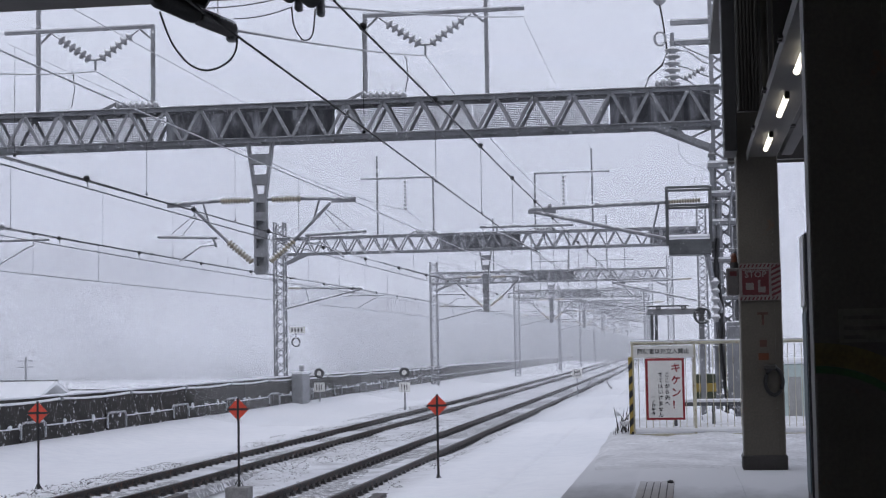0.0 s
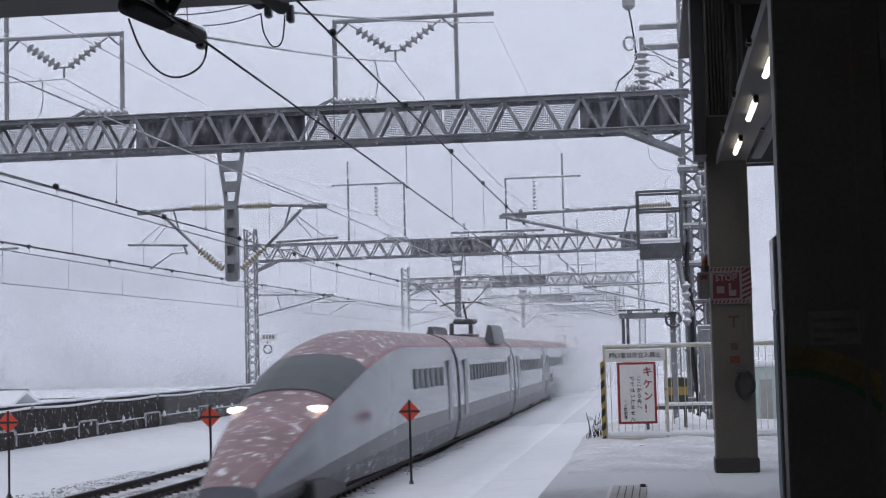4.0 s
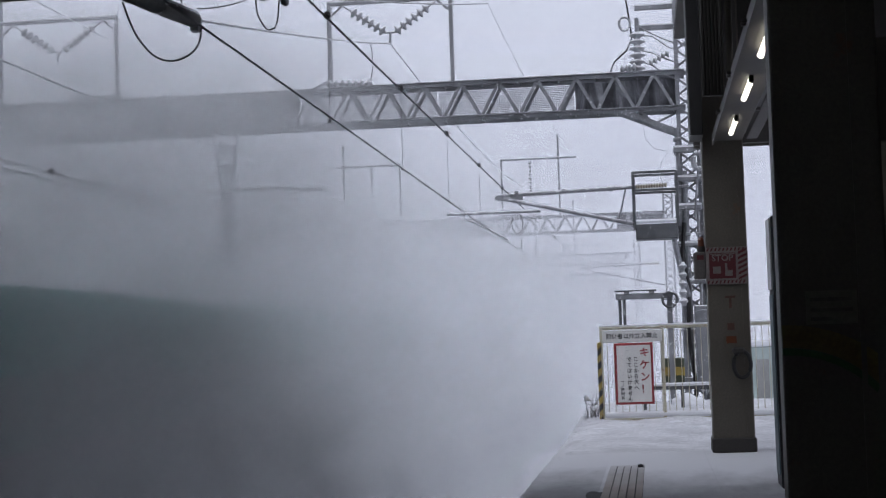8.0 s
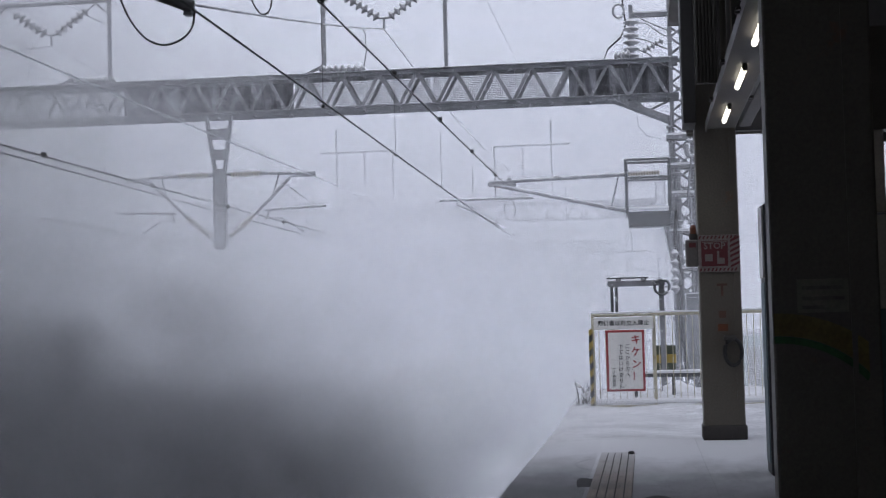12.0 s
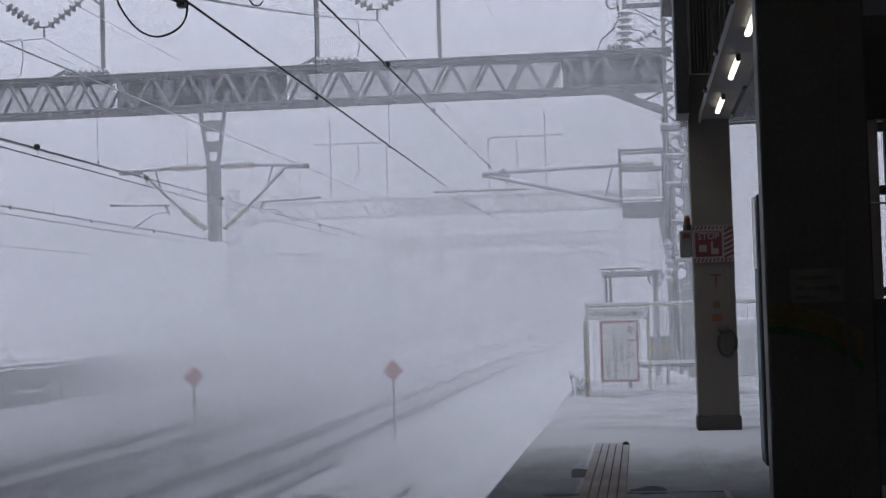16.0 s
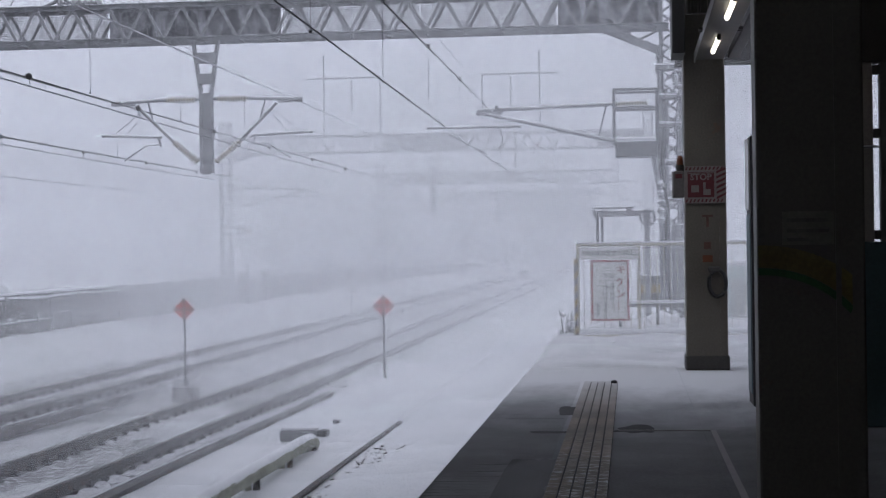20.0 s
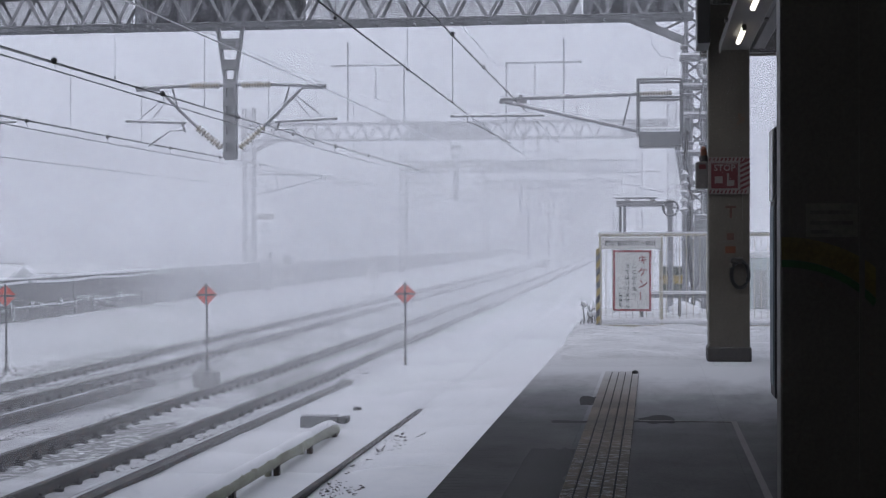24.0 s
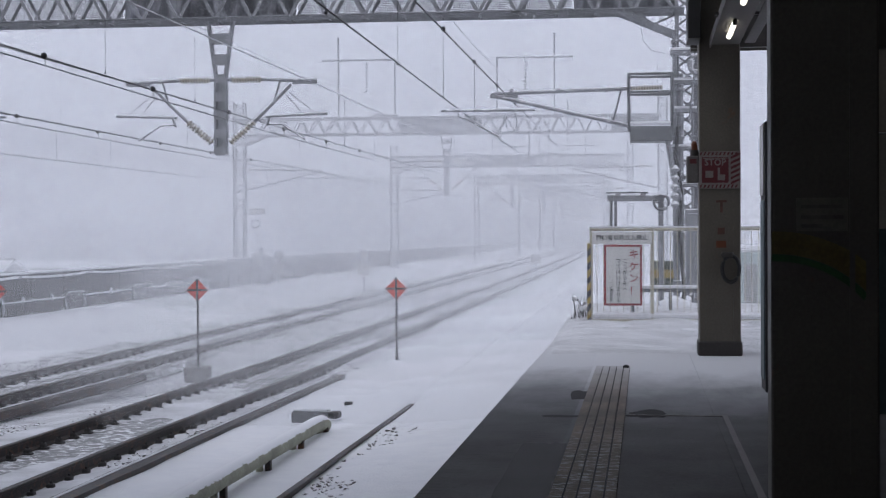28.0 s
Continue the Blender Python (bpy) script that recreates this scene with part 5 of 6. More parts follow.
wire("drop_cable", "black cable bundle hanging down the column", [(0.8, GY - 0.55, 4.1), (0.74, GY - 0.55, 3.4), (0.86, GY - 0.55, 2.6), (0.8, GY - 0.55, 1.6), (0.92, GY - 0.55, 0.4), (0.85, GY - 0.55, -1.4)], 0.045, M_BLACK, "cables on the column", 8)
wire("drop_cable", "black cable bundle hanging down the column", [(0.55, GY - 0.62, 3.8), (0.68, GY - 0.6, 3.0), (0.85, GY - 0.6, 2.4)], 0.06, M_STEEL, "cables on the column", 8)
wire("drop_cable", "thin looped cable under the beam haunch", [(-0.05, GY - 0.3, 6.5), (0.0, GY - 0.3, 6.1), (0.2, GY - 0.3, 5.85), (0.5, GY - 0.35, 5.78)], 0.006, M_WIRE_ICE, "cables on the column")
wire("drop_cable", "thin looped cable under the beam haunch", [(0.5, GY - 0.35, 5.75), (0.33, GY - 0.4, 5.5), (0.3, GY - 0.4, 5.2), (0.42, GY - 0.4, 4.9)], 0.006, M_WIRE_ICE, "cables on the column")
# portal of the monitor beyond the fence
mo = thing("monitor_frame", "grey steel frame with two small round lamps", "frame", pose(0, 32.0, 0))
for x in (-0.64, -0.55):
    part("post", boxed((x - 0.03, -0.04, -1.5), (x + 0.03, 0.04, 2.34), 0.006), M_DARKSTEEL, mo)
part("post", boxed((0.30, -0.05, -1.5), (0.40, 0.05, 2.3), 0.006), M_STEEL, mo)
part("beam", boxed((-0.72, -0.06, 2.28), (0.42, 0.06, 2.40), 0.01), M_STEEL, mo)
part("cover", boxed((-0.74, -0.1, 2.44), (0.1, 0.1, 2.47), 0.006), M_DARKSTEEL, mo)
for x in (-0.5, 0.0):
    part("lamp", tube(B(), [(x, -0.08, 2.42), (x, 0.05, 2.42)], 0.055, 10), M_BLACK, mo)
    part("lens", tube(B(), [(x, -0.09, 2.42), (x, -0.08, 2.42)], 0.035, 10), M_WHITEINS, mo)
part("pulley_rim", tube(B(), [(0.36 + 0.15 * math.cos(a * 0.3927), -0.1, 2.25 + 0.15 * math.sin(a * 0.3927)) for a in range(17)], 0.03, 6), M_DARKSTEEL, mo)
part("pulley_axle", tube(B(), [(0.36, -0.12, 2.25), (0.36, 0.02, 2.25)], 0.03, 8), M_DARKSTEEL, mo)
for a in range(3):
    part("pulley_spoke", bar(B(), (0.36 + 0.15 * math.cos(a * 1.047), -0.1, 2.25 + 0.15 * math.sin(a * 1.047)), (0.36 - 0.15 * math.cos(a * 1.047), -0.1, 2.25 - 0.15 * math.sin(a * 1.047)), 0.02, 0.02), M_DARKSTEEL, mo)
yb = thing("striped_box", "dark green box with yellow band behind the fence", "box")
part("body", boxed((0.14, 32.4, 0.55), (0.6, 32.8, 1.08), 0.02), M_GREENBOX, yb)
part("band", boxed((0.135, 32.395, 0.72), (0.605, 32.805, 0.9), 0.01), M_YELLOW, yb)
part("leg", boxed((0.3, 32.55, -0.02), (0.4, 32.65, 0.55)), M_STEEL, yb)
rl = thing("cross_rail", "snow-topped steel rail behind the platform fence", "rail")
part("bar", boxed((-0.3, 30.0, 0.52), (1.3, 30.08, 0.6), 0.01), M_DARKSTEEL, rl)
part("snow", boxed((-0.3, 29.99, 0.6), (1.3, 30.09, 0.65), 0.02), M_SNOW, rl)
for x in (-0.2, 0.5, 1.2):
    part("post", boxed((x - 0.03, 30.0, -0.02), (x + 0.03, 30.07, 0.52)), M_DARKSTEEL, rl)


hut = thing("far_hut", "pale green glazed hut with snow on its roof beyond the fence", "hut", pose(3.25, 45.0, -1.6))
part("wall", boxed((-0.55, 0, 0), (0.75, 2.4, 2.75), 0.02), M_HUT, hut, "pale green panel wall")
part("snow_roof", boxed((-0.65, -0.1, 2.75), (0.85, 2.5, 2.92), 0.05), M_SNOW, hut)
for x in (-0.45, 0.0, 0.42):
    part("pane", boxed((x, -0.02, 1.3), (x + 0.36, 0.0, 2.4), 0.004), M_SHED, hut)
part("sill", boxed((-0.57, -0.05, 1.15), (0.77, 0.0, 1.25), 0.01), M_SNOW, hut)


def snow_heap(name, label, x, y, z, sx, sy, sz, seed):
    bm = B()
    bmesh.ops.create_icosphere(bm, subdivisions=3, radius=1.0)
    for v in bm.verts:
        k = 1 + 0.35 * noise.noise(v.co * 1.6 + Vector((seed, 0, 0))) + 0.12 * noise.noise(v.co * 4 + Vector((seed, 3, 0)))
        v.co = Vector((v.co.x * sx * k, v.co.y * sy * k, v.co.z * sz * k))
    ob = mesh_ob(name, bm, M_SNOW, True)
    ob.location = (x, y, z)
    return tagged(ob, label, "snow heap", "snow heaps by the fence")


snow_heap("snow_mound", "heap of snow lying on equipment behind the fence", 0.62, 31.2, 0.18, 0.34, 0.3, 0.2, 1.0)
snow_heap("snow_mound", "heap of snow lying behind the fence", 0.15, 30.8, 0.02, 0.3, 0.3, 0.14, 2.0)
for i, (x, y, s_) in enumerate(((-0.62, 26.6, 0.13), (-0.35, 26.1, 0.10), (0.3, 26.4, 0.15), (0.95, 26.7, 0.14), (1.6, 26.5, 0.12), (-0.9, 25.4, 0.10), (0.7, 25.3, 0.1))):
    snow_heap("snow_lump", "trodden lump of snow on the platform end", x, y, 0.06, s_ * 1.6, s_, s_ * 0.45, 5.0 + i)
pe = thing("black_pebble", "small dark stone on the platform snow", "stone", pose(-0.20, 18.6, 0.03))
bm = B()
bmesh.ops.create_icosphere(bm, subdivisions=2, radius=0.04)
for v in bm.verts:
    v.co.z *= 0.6
    v.co *= 1 + 0.3 * noise.noise(v.co * 40)
part("stone", bm, M_BLACK, pe)
# plates on the column of the second gantry
gp = thing("gantry_plate", "small white plate with dark bars on the gantry column", "sign", pose(-20.35 + bend(80.9), 80.9, 0))
part("plate", boxed((-0.1, -0.03, 2.85), (0.75, 0.0, 3.2), 0.01), M_WHITE, gp)
for k in range(4):
    part("mark_bar", boxed((0.0 + k * 0.17, -0.036, 2.93), (0.1 + k * 0.17, -0.03, 3.12)), M_LETTER, gp)
part("ring", tube(B(), [(0.25 + 0.22 * math.cos(a * 0.5236), -0.02, 2.4 + 0.22 * math.sin(a * 0.5236)) for a in range(13)], 0.05, 6), M_DARKSTEEL, gp)
part("hanger", boxed((0.22, -0.02, 2.6), (0.28, 0.0, 2.86)), M_DARKSTEEL, gp)
# withered plant with snow at the fence end
pl = thing("withered_shrub", "withered dark shrub with snow at the fence end", "shrub", pose(-1.1, 27.7, 0.0))
rng = random.Random(5)
for k in range(18):
    a, l = rng.uniform(0, 6.28), rng.uniform(0.15, 0.5)
    b = Vector((rng.uniform(-0.1, 0.1), rng.uniform(-0.1, 0.1), rng.uniform(0.0, 0.2)))
    e = b + Vector((math.cos(a) * l * 0.35, math.sin(a) * l * 0.35, l * 0.8))
    m_ = b.lerp(e, 0.5) + Vector((rng.uniform(-0.05, 0.05), 0, 0))
    part("twig", tube(B(), [b, m_, e], [0.012, 0.009, 0.004], 5), M_DARK, pl)
for k in range(10):
    bm = B()
    bmesh.ops.create_icosphere(bm, subdivisions=1, radius=rng.uniform(0.03, 0.06))
    q = part("snow_clot", bm, M_SNOW, pl)
    q.location = (rng.uniform(-0.14, 0.14), rng.uniform(-0.12, 0.12), rng.uniform(0.2, 0.5))

# ---------------- things on the pillars ----------------
em = thing("emergency_stop_sign", "red emergency stop board with white pictogram on the pillar", "sign")
PY = 20.78
part("striped_backing", boxed((0.715, PY - 0.015, 2.17), (1.25, PY, 2.65), 0.004), M_DIMWHITE, em)
for i in range(10):
    for z in (2.18, 2.60):
        x = 0.722 + i * 0.05
        part("stripe", plate(B(), ((x, z), (x + 0.022, z), (x + 0.04, z + 0.04), (x + 0.018, z + 0.04)), PY - 0.018, PY - 0.015), M_DIMRED, em)
for i in range(6):
    z = 2.22 + i * 0.066
    part("stripe", plate(B(), ((1.125, z), (1.245, z + 0.055), (1.245, z + 0.087), (1.125, z + 0.032)), PY - 0.018, PY - 0.015), M_DIMRED, em)
rp = part("red_panel", boxed((0.755, PY - 0.025, 2.245), (1.095, PY - 0.016, 2.575), 0.004), M_DIMRED, em)
part("white_line", boxed((0.765, PY - 0.028, 2.555), (1.085, PY - 0.025, 2.565)), M_DIMWHITE, rp)
lettering("STOP", 0.115, upright(0.925, PY - 0.027, 2.505), M_DIMWHITE, rp)
part("pictogram_car", boxed((0.80, PY - 0.028, 2.31), (0.90, PY - 0.025, 2.40), 0.002), M_DIMWHITE, rp)
part("pictogram_finger", boxed((0.955, PY - 0.028, 2.34), (0.985, PY - 0.025, 2.44), 0.002), M_DIMWHITE, rp)
part("pictogram_palm", boxed((0.955, PY - 0.028, 2.275), (1.05, PY - 0.025, 2.35), 0.002), M_DIMWHITE, rp)
sw = thing("emergency_stop_box", "grey emergency box on the pillar side", "switch box")
part("body", boxed((0.56, 20.85, 2.25), (0.72, 21.1, 2.6), 0.015), M_BOXGREY, sw)
part("face", boxed((0.60, 20.845, 2.5), (0.69, 20.852, 2.56)), M_DIMRED, sw)
bc = thing("warning_beacon", "orange warning beacon on the pillar side", "beacon")
part("base", tube(B(), [(0.665, 20.95, 2.6), (0.665, 20.95, 2.68)], 0.055, 12), M_DARK, bc)
part("dome", tube(B(), [(0.665, 20.95, 2.68), (0.665, 20.95, 2.76), (0.665, 20.95, 2.80)], [0.042, 0.042, 0.02], 12), M_BEACON, bc, "orange dome")
fl = thing("faded_pillar_marks", "faded red and ochre stencilled marks on the pillar", "stencil")
lettering("T", 0.22, upright(1.005, PY + 0.015, 1.93), M_FADEDRED, fl)
for z, w, m_ in ((1.62, 0.09, M_FADEDRED), (1.45, 0.13, M_BEACON)):
    part("mark_bar", boxed((1.0 - w / 2, PY + 0.012, z - 0.045), (1.0 + w / 2, PY + 0.017, z + 0.045)), m_, fl)
hk = thing("hanging_cable_loop", "dark cable loop hanging on the pillar", "cable loop")
part("hook", boxed((1.0, PY - 0.06, 1.27), (1.16, PY + 0.018, 1.35), 0.02), M_DARK, hk)
part("loop", tube(B(), [(1.12 + 0.11 * math.sin(a * 0.2618), PY - 0.03, 1.13 + 0.17 * math.cos(a * 0.2618)) for a in range(25)], 0.026, 8), M_BLACK, hk)
# near pillar: arc and notice
PN = 9.13
ab = thing("painted_arc", "faded green and yellow arc painted on the pillar", "painted arc")
for r0, r1, mt in ((0.66, 0.70, M_ARCGREEN), (0.703, 0.83, M_ARCYELL)):
    bm = B()
    lo_, hi_ = [], []
    for i in range(25):
        a = radians(92 - i * 2.1)
        for row, r in ((lo_, r0), (hi_, r1)):
            row.append((min(1.245, max(0.725, 0.74 + r * math.cos(a))), PN + 0.012, 0.73 + r * math.sin(a)))
    loft(bm, [lo_, hi_])
    part("arc_band", bm, mt, ab)
nt_ = thing("paper_notice", "pale worn paper notice stuck on the pillar", "notice")
part("sheet", boxed((0.86, PN + 0.008, 1.56), (1.145, PN + 0.014, 1.75)), M_NOTICE, nt_)
for z, w in ((1.70, 0.235), (1.64, 0.235), (1.59, 0.12)):
    part("text_bar", boxed((0.885, PN + 0.005, z - 0.010), (0.885 + w, PN + 0.008, z + 0.010)), M_FADEDINK, nt_)
# notice board seen edge on
nb = thing("notice_board", "tall dark notice board with a white panel", "notice board")
part("frame", boxed((1.19, 15.85, 0.0), (1.27, 16.4, 2.68), 0.012), M_BLACK, nb)
part("panel", boxed((1.172, 15.9, 1.95), (1.19, 16.35, 2.66), 0.006), M_WHITE, nb, "white poster panel")
part("lower_panel", boxed((1.18, 15.9, 0.12), (1.19, 16.35, 1.9), 0.004), M_TEAL, nb)

# ---------------- waiting room on the platform ----------------
wr = thing("waiting_room", "waiting room with teal dado, cream posts and grey window frames", "waiting room", kind="structure")
part("dado", boxed((1.95, 14.0, 0.0), (4.4, 14.12, 1.6), 0.01), M_TEAL, wr, "teal lower panel")
part("corner_post", boxed((1.95, 14.0, 1.6), (2.10, 14.12, 3.15), 0.01), M_CREAMWALL, wr, "cream post")
for x in (2.16, 2.9, 3.65):
    part("window_frame", boxed((x, 14.0, 1.6), (x + 0.09, 14.12, 3.15), 0.01), M_BOXGREY, wr)
for z in (1.62, 2.5, 3.05):
    part("window_frame", boxed((2.1, 14.02, z), (4.4, 14.1, z + 0.08), 0.01), M_BOXGREY, wr)
for x in (2.26, 3.0, 3.75):
    part("pane", boxed((x, 14.05, 1.71), (x + 0.62, 14.07, 2.49)), M_PANE, wr)
    part("pane", boxed((x, 14.05, 2.59), (x + 0.62, 14.07, 3.04)), M_PANE, wr)
part("lintel", boxed((1.9, 13.95, 3.15), (4.4, 14.2, 4.05), 0.01), M_DARK, wr)
part("conduit", tube(B(), [(1.97, 13.98, 2.42), (2.14, 13.98, 2.42)], 0.012, 6), M_STEEL, wr)
part("side_wall", boxed((4.4, -20.0, 0.0), (4.55, 14.12, 4.7)), M_DARK, wr)

# ---------------- insulators hung from the roof edge ----------------


def eased(pts, n=5):
    """A smooth curve through the given points."""
    p = [Vector(q) for q in pts]
    p = [p[0] * 2 - p[1]] + p + [p[-1] * 2 - p[-2]]
    out = []
    for a, b, c, e in zip(p, p[1:], p[2:], p[3:]):
        for k in range(n):
            u = k / n
            out.append(0.5 * (2 * b + (c - a) * u + (2 * a - 5 * b + 4 * c - e) * u * u + (3 * b - a - 3 * c + e) * u ** 3))
    return out + [p[-2]]


ri = thing("roof_insulator", "long black ribbed insulators hung from the roof beam", "insulator", pose(-4.35, 0, 0))
part("rod", shed_insulator(B(), (0, 12.75, 4.60), (0, 13.8, 4.68), 0.09, 9, 0.5, 14), M_BLACK, ri, smooth=True)
part("rod", shed_insulator(B(), (0, 13.95, 4.69), (0, 14.95, 4.78), 0.088, 9, 0.5, 14), M_DARKRIB, ri, smooth=True)
part("hanger", bar(bar(B(), (-0.12, 14.0, 5.0), (-0.02, 13.9, 4.78), 0.1, 0.05), (0.12, 14.0, 5.0), (0.02, 13.9, 4.78), 0.1, 0.05), M_BLACK, ri)
part("clamp", boxed((-0.05, 14.95, 4.66), (0.05, 15.06, 4.83), 0.015), M_STEEL, ri)
loop1 = [(-5.09, 15.0, 5.0), (-5.02, 15.0, 4.8), (-4.93, 15.0, 4.62), (-4.78, 15.0, 4.45), (-4.6, 15.0, 4.385), (-4.42, 15.0, 4.44), (-4.32, 15.0, 4.55), (-4.29, 15.0, 4.72)]
wire("hanging_lead", "black cable loop under the roof insulators", eased(loop1), 0.011, M_BLACK, "cable loops under the roof edge", 6)
ri2 = thing("roof_insulator", "short black insulators hung from the roof beam", "insulator", pose(-3.6, 0, 0))
for x, z in ((-0.12, 5.02), (0.1, 4.96)):
    part("rod", shed_insulator(B(), (x, 13.5, z), (x, 14.9, z + 0.05), 0.085, 16, 0.75, 14), M_BLACK, ri2, smooth=True)
    part("clamp", boxed((x + 0.03, 14.9, z - 0.1), (x + 0.1, 15.0, z + 0.08), 0.015), M_STEEL, ri2)
loop2 = [(-3.74, 15.0, 4.98), (-3.72, 15.0, 4.8), (-3.66, 15.0, 4.68), (-3.6, 15.0, 4.64), (-3.53, 15.0, 4.7), (-3.5, 15.0, 4.95)]
wire("hanging_lead", "black cable loop under the roof insulators", eased(loop2), 0.008, M_BLACK, "cable loops under the roof edge", 6)
for a_, b_ in (((-4.6, 15.0, 5.01), (-3.72, 15.0, 5.10)), ((-4.33, 15.0, 4.89), (-3.73, 15.0, 4.98))):
    wire("stay_wire", "thin black stay between the roof insulators", arc(a_, b_, 0.03, 8), 0.006, M_BLACK, "stays under the roof edge")
wire("drop_wire", "thin vertical wire under the roof edge", [(-4.34, 14.5, 5.0), (-4.34, 14.5, 4.7)], 0.005, M_BLACK, "stays under the roof edge")

# ---------------- distance ----------------


def build_house(x, y, w, d, base, wall, ridge, label):
    h = thing("house", label, "house", pose(x, y, base), "houses beyond the wall")
    part("walls", boxed((-w / 2, -d / 2, 0), (w / 2, d / 2, wall)), M_HOUSE, h)
    for s in (-1, 1):
        bm = plate(B(), ((0, ridge), (s * (d / 2 + 0.5), wall - 0.15), (s * (d / 2 + 0.5), wall - 0.4), (0, ridge - 0.25)), -w / 2 - 0.4, w / 2 + 0.4)
        bmesh.ops.transform(bm, matrix=pose(0, 0, 0, 0, 0, 90), verts=bm.verts[:])
        part("roof_slope", bm, M_SNOW, h, "snow-covered roof slope")
    part("ridge", boxed((-w / 2 - 0.4, -0.12, ridge - 0.02), (w / 2 + 0.5, 0.12, ridge + 0.08), 0.02), M_WALLC, h)
    for k in range(3):
        part("window", boxed((-w / 2 + w * (k + 0.7) / 3.6, -d / 2 - 0.03, 1.0), (-w / 2 + w * (k + 0.7) / 3.6 + 1.2, -d / 2, 2.1)), M_GLASS, h)
    return h


build_house(-50.2, 104, 14, 9, -4.2, 3.0, 4.5, "far house with a snow-covered roof beyond the wall")
build_house(-53.2, 138, 6.3, 8, -4.4, 2.6, 3.4, "far low house with a grey snowy roof")
up = thing("utility_pole", "far wooden utility pole with cross arms", "utility pole", pose(-64.5, 149, -4.4))
part("pole", tube(B(), [(0, 0, 0), (0, 0, 6.5)], [0.16, 0.11], 8), M_WOOD, up)
for z in (6.1, 5.5):
    part("cross_arm", boxed((-0.8, -0.06, z), (0.8, 0.06, z + 0.1)), M_WOOD, up)


def build_ridge():
    xs = [-420 + i * 9 for i in range(52)]
    V, Fc = [], []
    rows = 9
    for j in range(rows):
        for i, x in enumerate(xs):
            k = j / (rows - 1)
            top = 31 + 8 * noise.noise(Vector((x * 0.012, 2.0, 0))) + 4 * noise.noise(Vector((x * 0.05, 5.0, 0))) + 0.5 * noise.noise(Vector((x * 0.31, 5.0, 0)))
            V.append((x, 300 + 60 * k, -4.5 + top * math.sin(k * math.pi / 2) * max(0.15, min(1.0, (40 - x) / 160))))
    n = len(xs)
    for j in range(rows - 1):
        for i in range(n - 1):
            Fc.append((j * n + i, j * n + i + 1, (j + 1) * n + i + 1, (j + 1) * n + i))
    me = bpy.data.meshes.new("backdrop_ridge")
    me.from_pydata(V, [], Fc)
    me.materials.append(M_WOOD)
    tagged(new("backdrop_ridge", me), "dim wooded ridge far off in the snowfall", "ridge", kind="structure")


build_ridge()
# wind-blown snow hanging low over the fields
M_FIELD = [mist("field_snow_smoke", d, 0.06, 12.9 * i + 2, 0.0, 0.44, 0.58) for i, d in enumerate((0.24, 0.23))]


def field_smoke(x, y, z, w, h, k):
    for j in range(6):
        ob = mesh_ob("snow_smoke", veil_plain((x + 1.2 * j, y + 1.5 * j, z + 0.3 * j), w, h), M_FIELD[(k + j) % 2])
        tagged(ob, "low drifting snow smoke over the fields", "snow haze", "snow smoke over the fields", "stuff")


def veil_plain(c, w, h, n=8):
    bm = B()
    uv = bm.loops.layers.uv.verify()
    g = [[bm.verts.new(Vector(c) + Vector(((i / n - 0.5) * w, 3 * math.sin(i + j), (j / n - 0.5) * h))) for i in range(n + 1)] for j in range(n + 1)]
    for j in range(n):
        for i in range(n):
            f = bm.faces.new((g[j][i], g[j][i + 1], g[j + 1][i + 1], g[j + 1][i]))
            f.smooth = True
            for lp, (a, b) in zip(f.loops, ((i, j), (i + 1, j), (i + 1, j + 1), (i, j + 1))):
                lp[uv].uv = (a / n, b / n)
    return bm


for k, (x, y, z, w, h) in enumerate(((-92, 205, 4, 80, 22), (-62, 215, 5, 70, 24), (-118, 240, 6, 90, 26), (-44, 225, 7, 60, 26), (-75, 260, 10, 70, 24))):
    field_smoke(x, y, z, w, h, k)


# ---------------- passing train ----------------
SPEED = 86.0


def head_y(t):
    return -15.0 - SPEED * (t - 4.5)


SECTION = [(1.30, 0.22), (1.42, 0.55), (1.46, 0.80), (1.475, 1.25), (1.475, 1.72), (1.47, 1.82), (1.45, 2.45), (1.40, 2.80), (1.27, 3.15), (1.22, 3.23), (1.02, 3.42), (0.62, 3.58), (0.0, 3.64)]
FULL = [(x, z) for x, z in SECTION] + [(-x, z) for x, z in SECTION[-2::-1]]


def skin(ys, shape, lo, hi):
    """A strip of the body between two levels of the section, on both sides."""
    bm = B()
    pick = [i for i, (x, z) in enumerate(FULL) if lo - 1e-6 <= z <= hi + 1e-6]
    runs, run = [], [pick[0]]
    for i in pick[1:]:
        if i == run[-1] + 1:
            run.append(i)
        else:
            runs.append(run)
            run = [i]
    runs.append(run)
    for r in runs:
        if len(r) > 1:
            loft(bm, [[shape(y, *FULL[i]) for i in r] for y in ys])
    bmesh.ops.recalc_face_normals(bm, faces=bm.faces[:])
    return bm


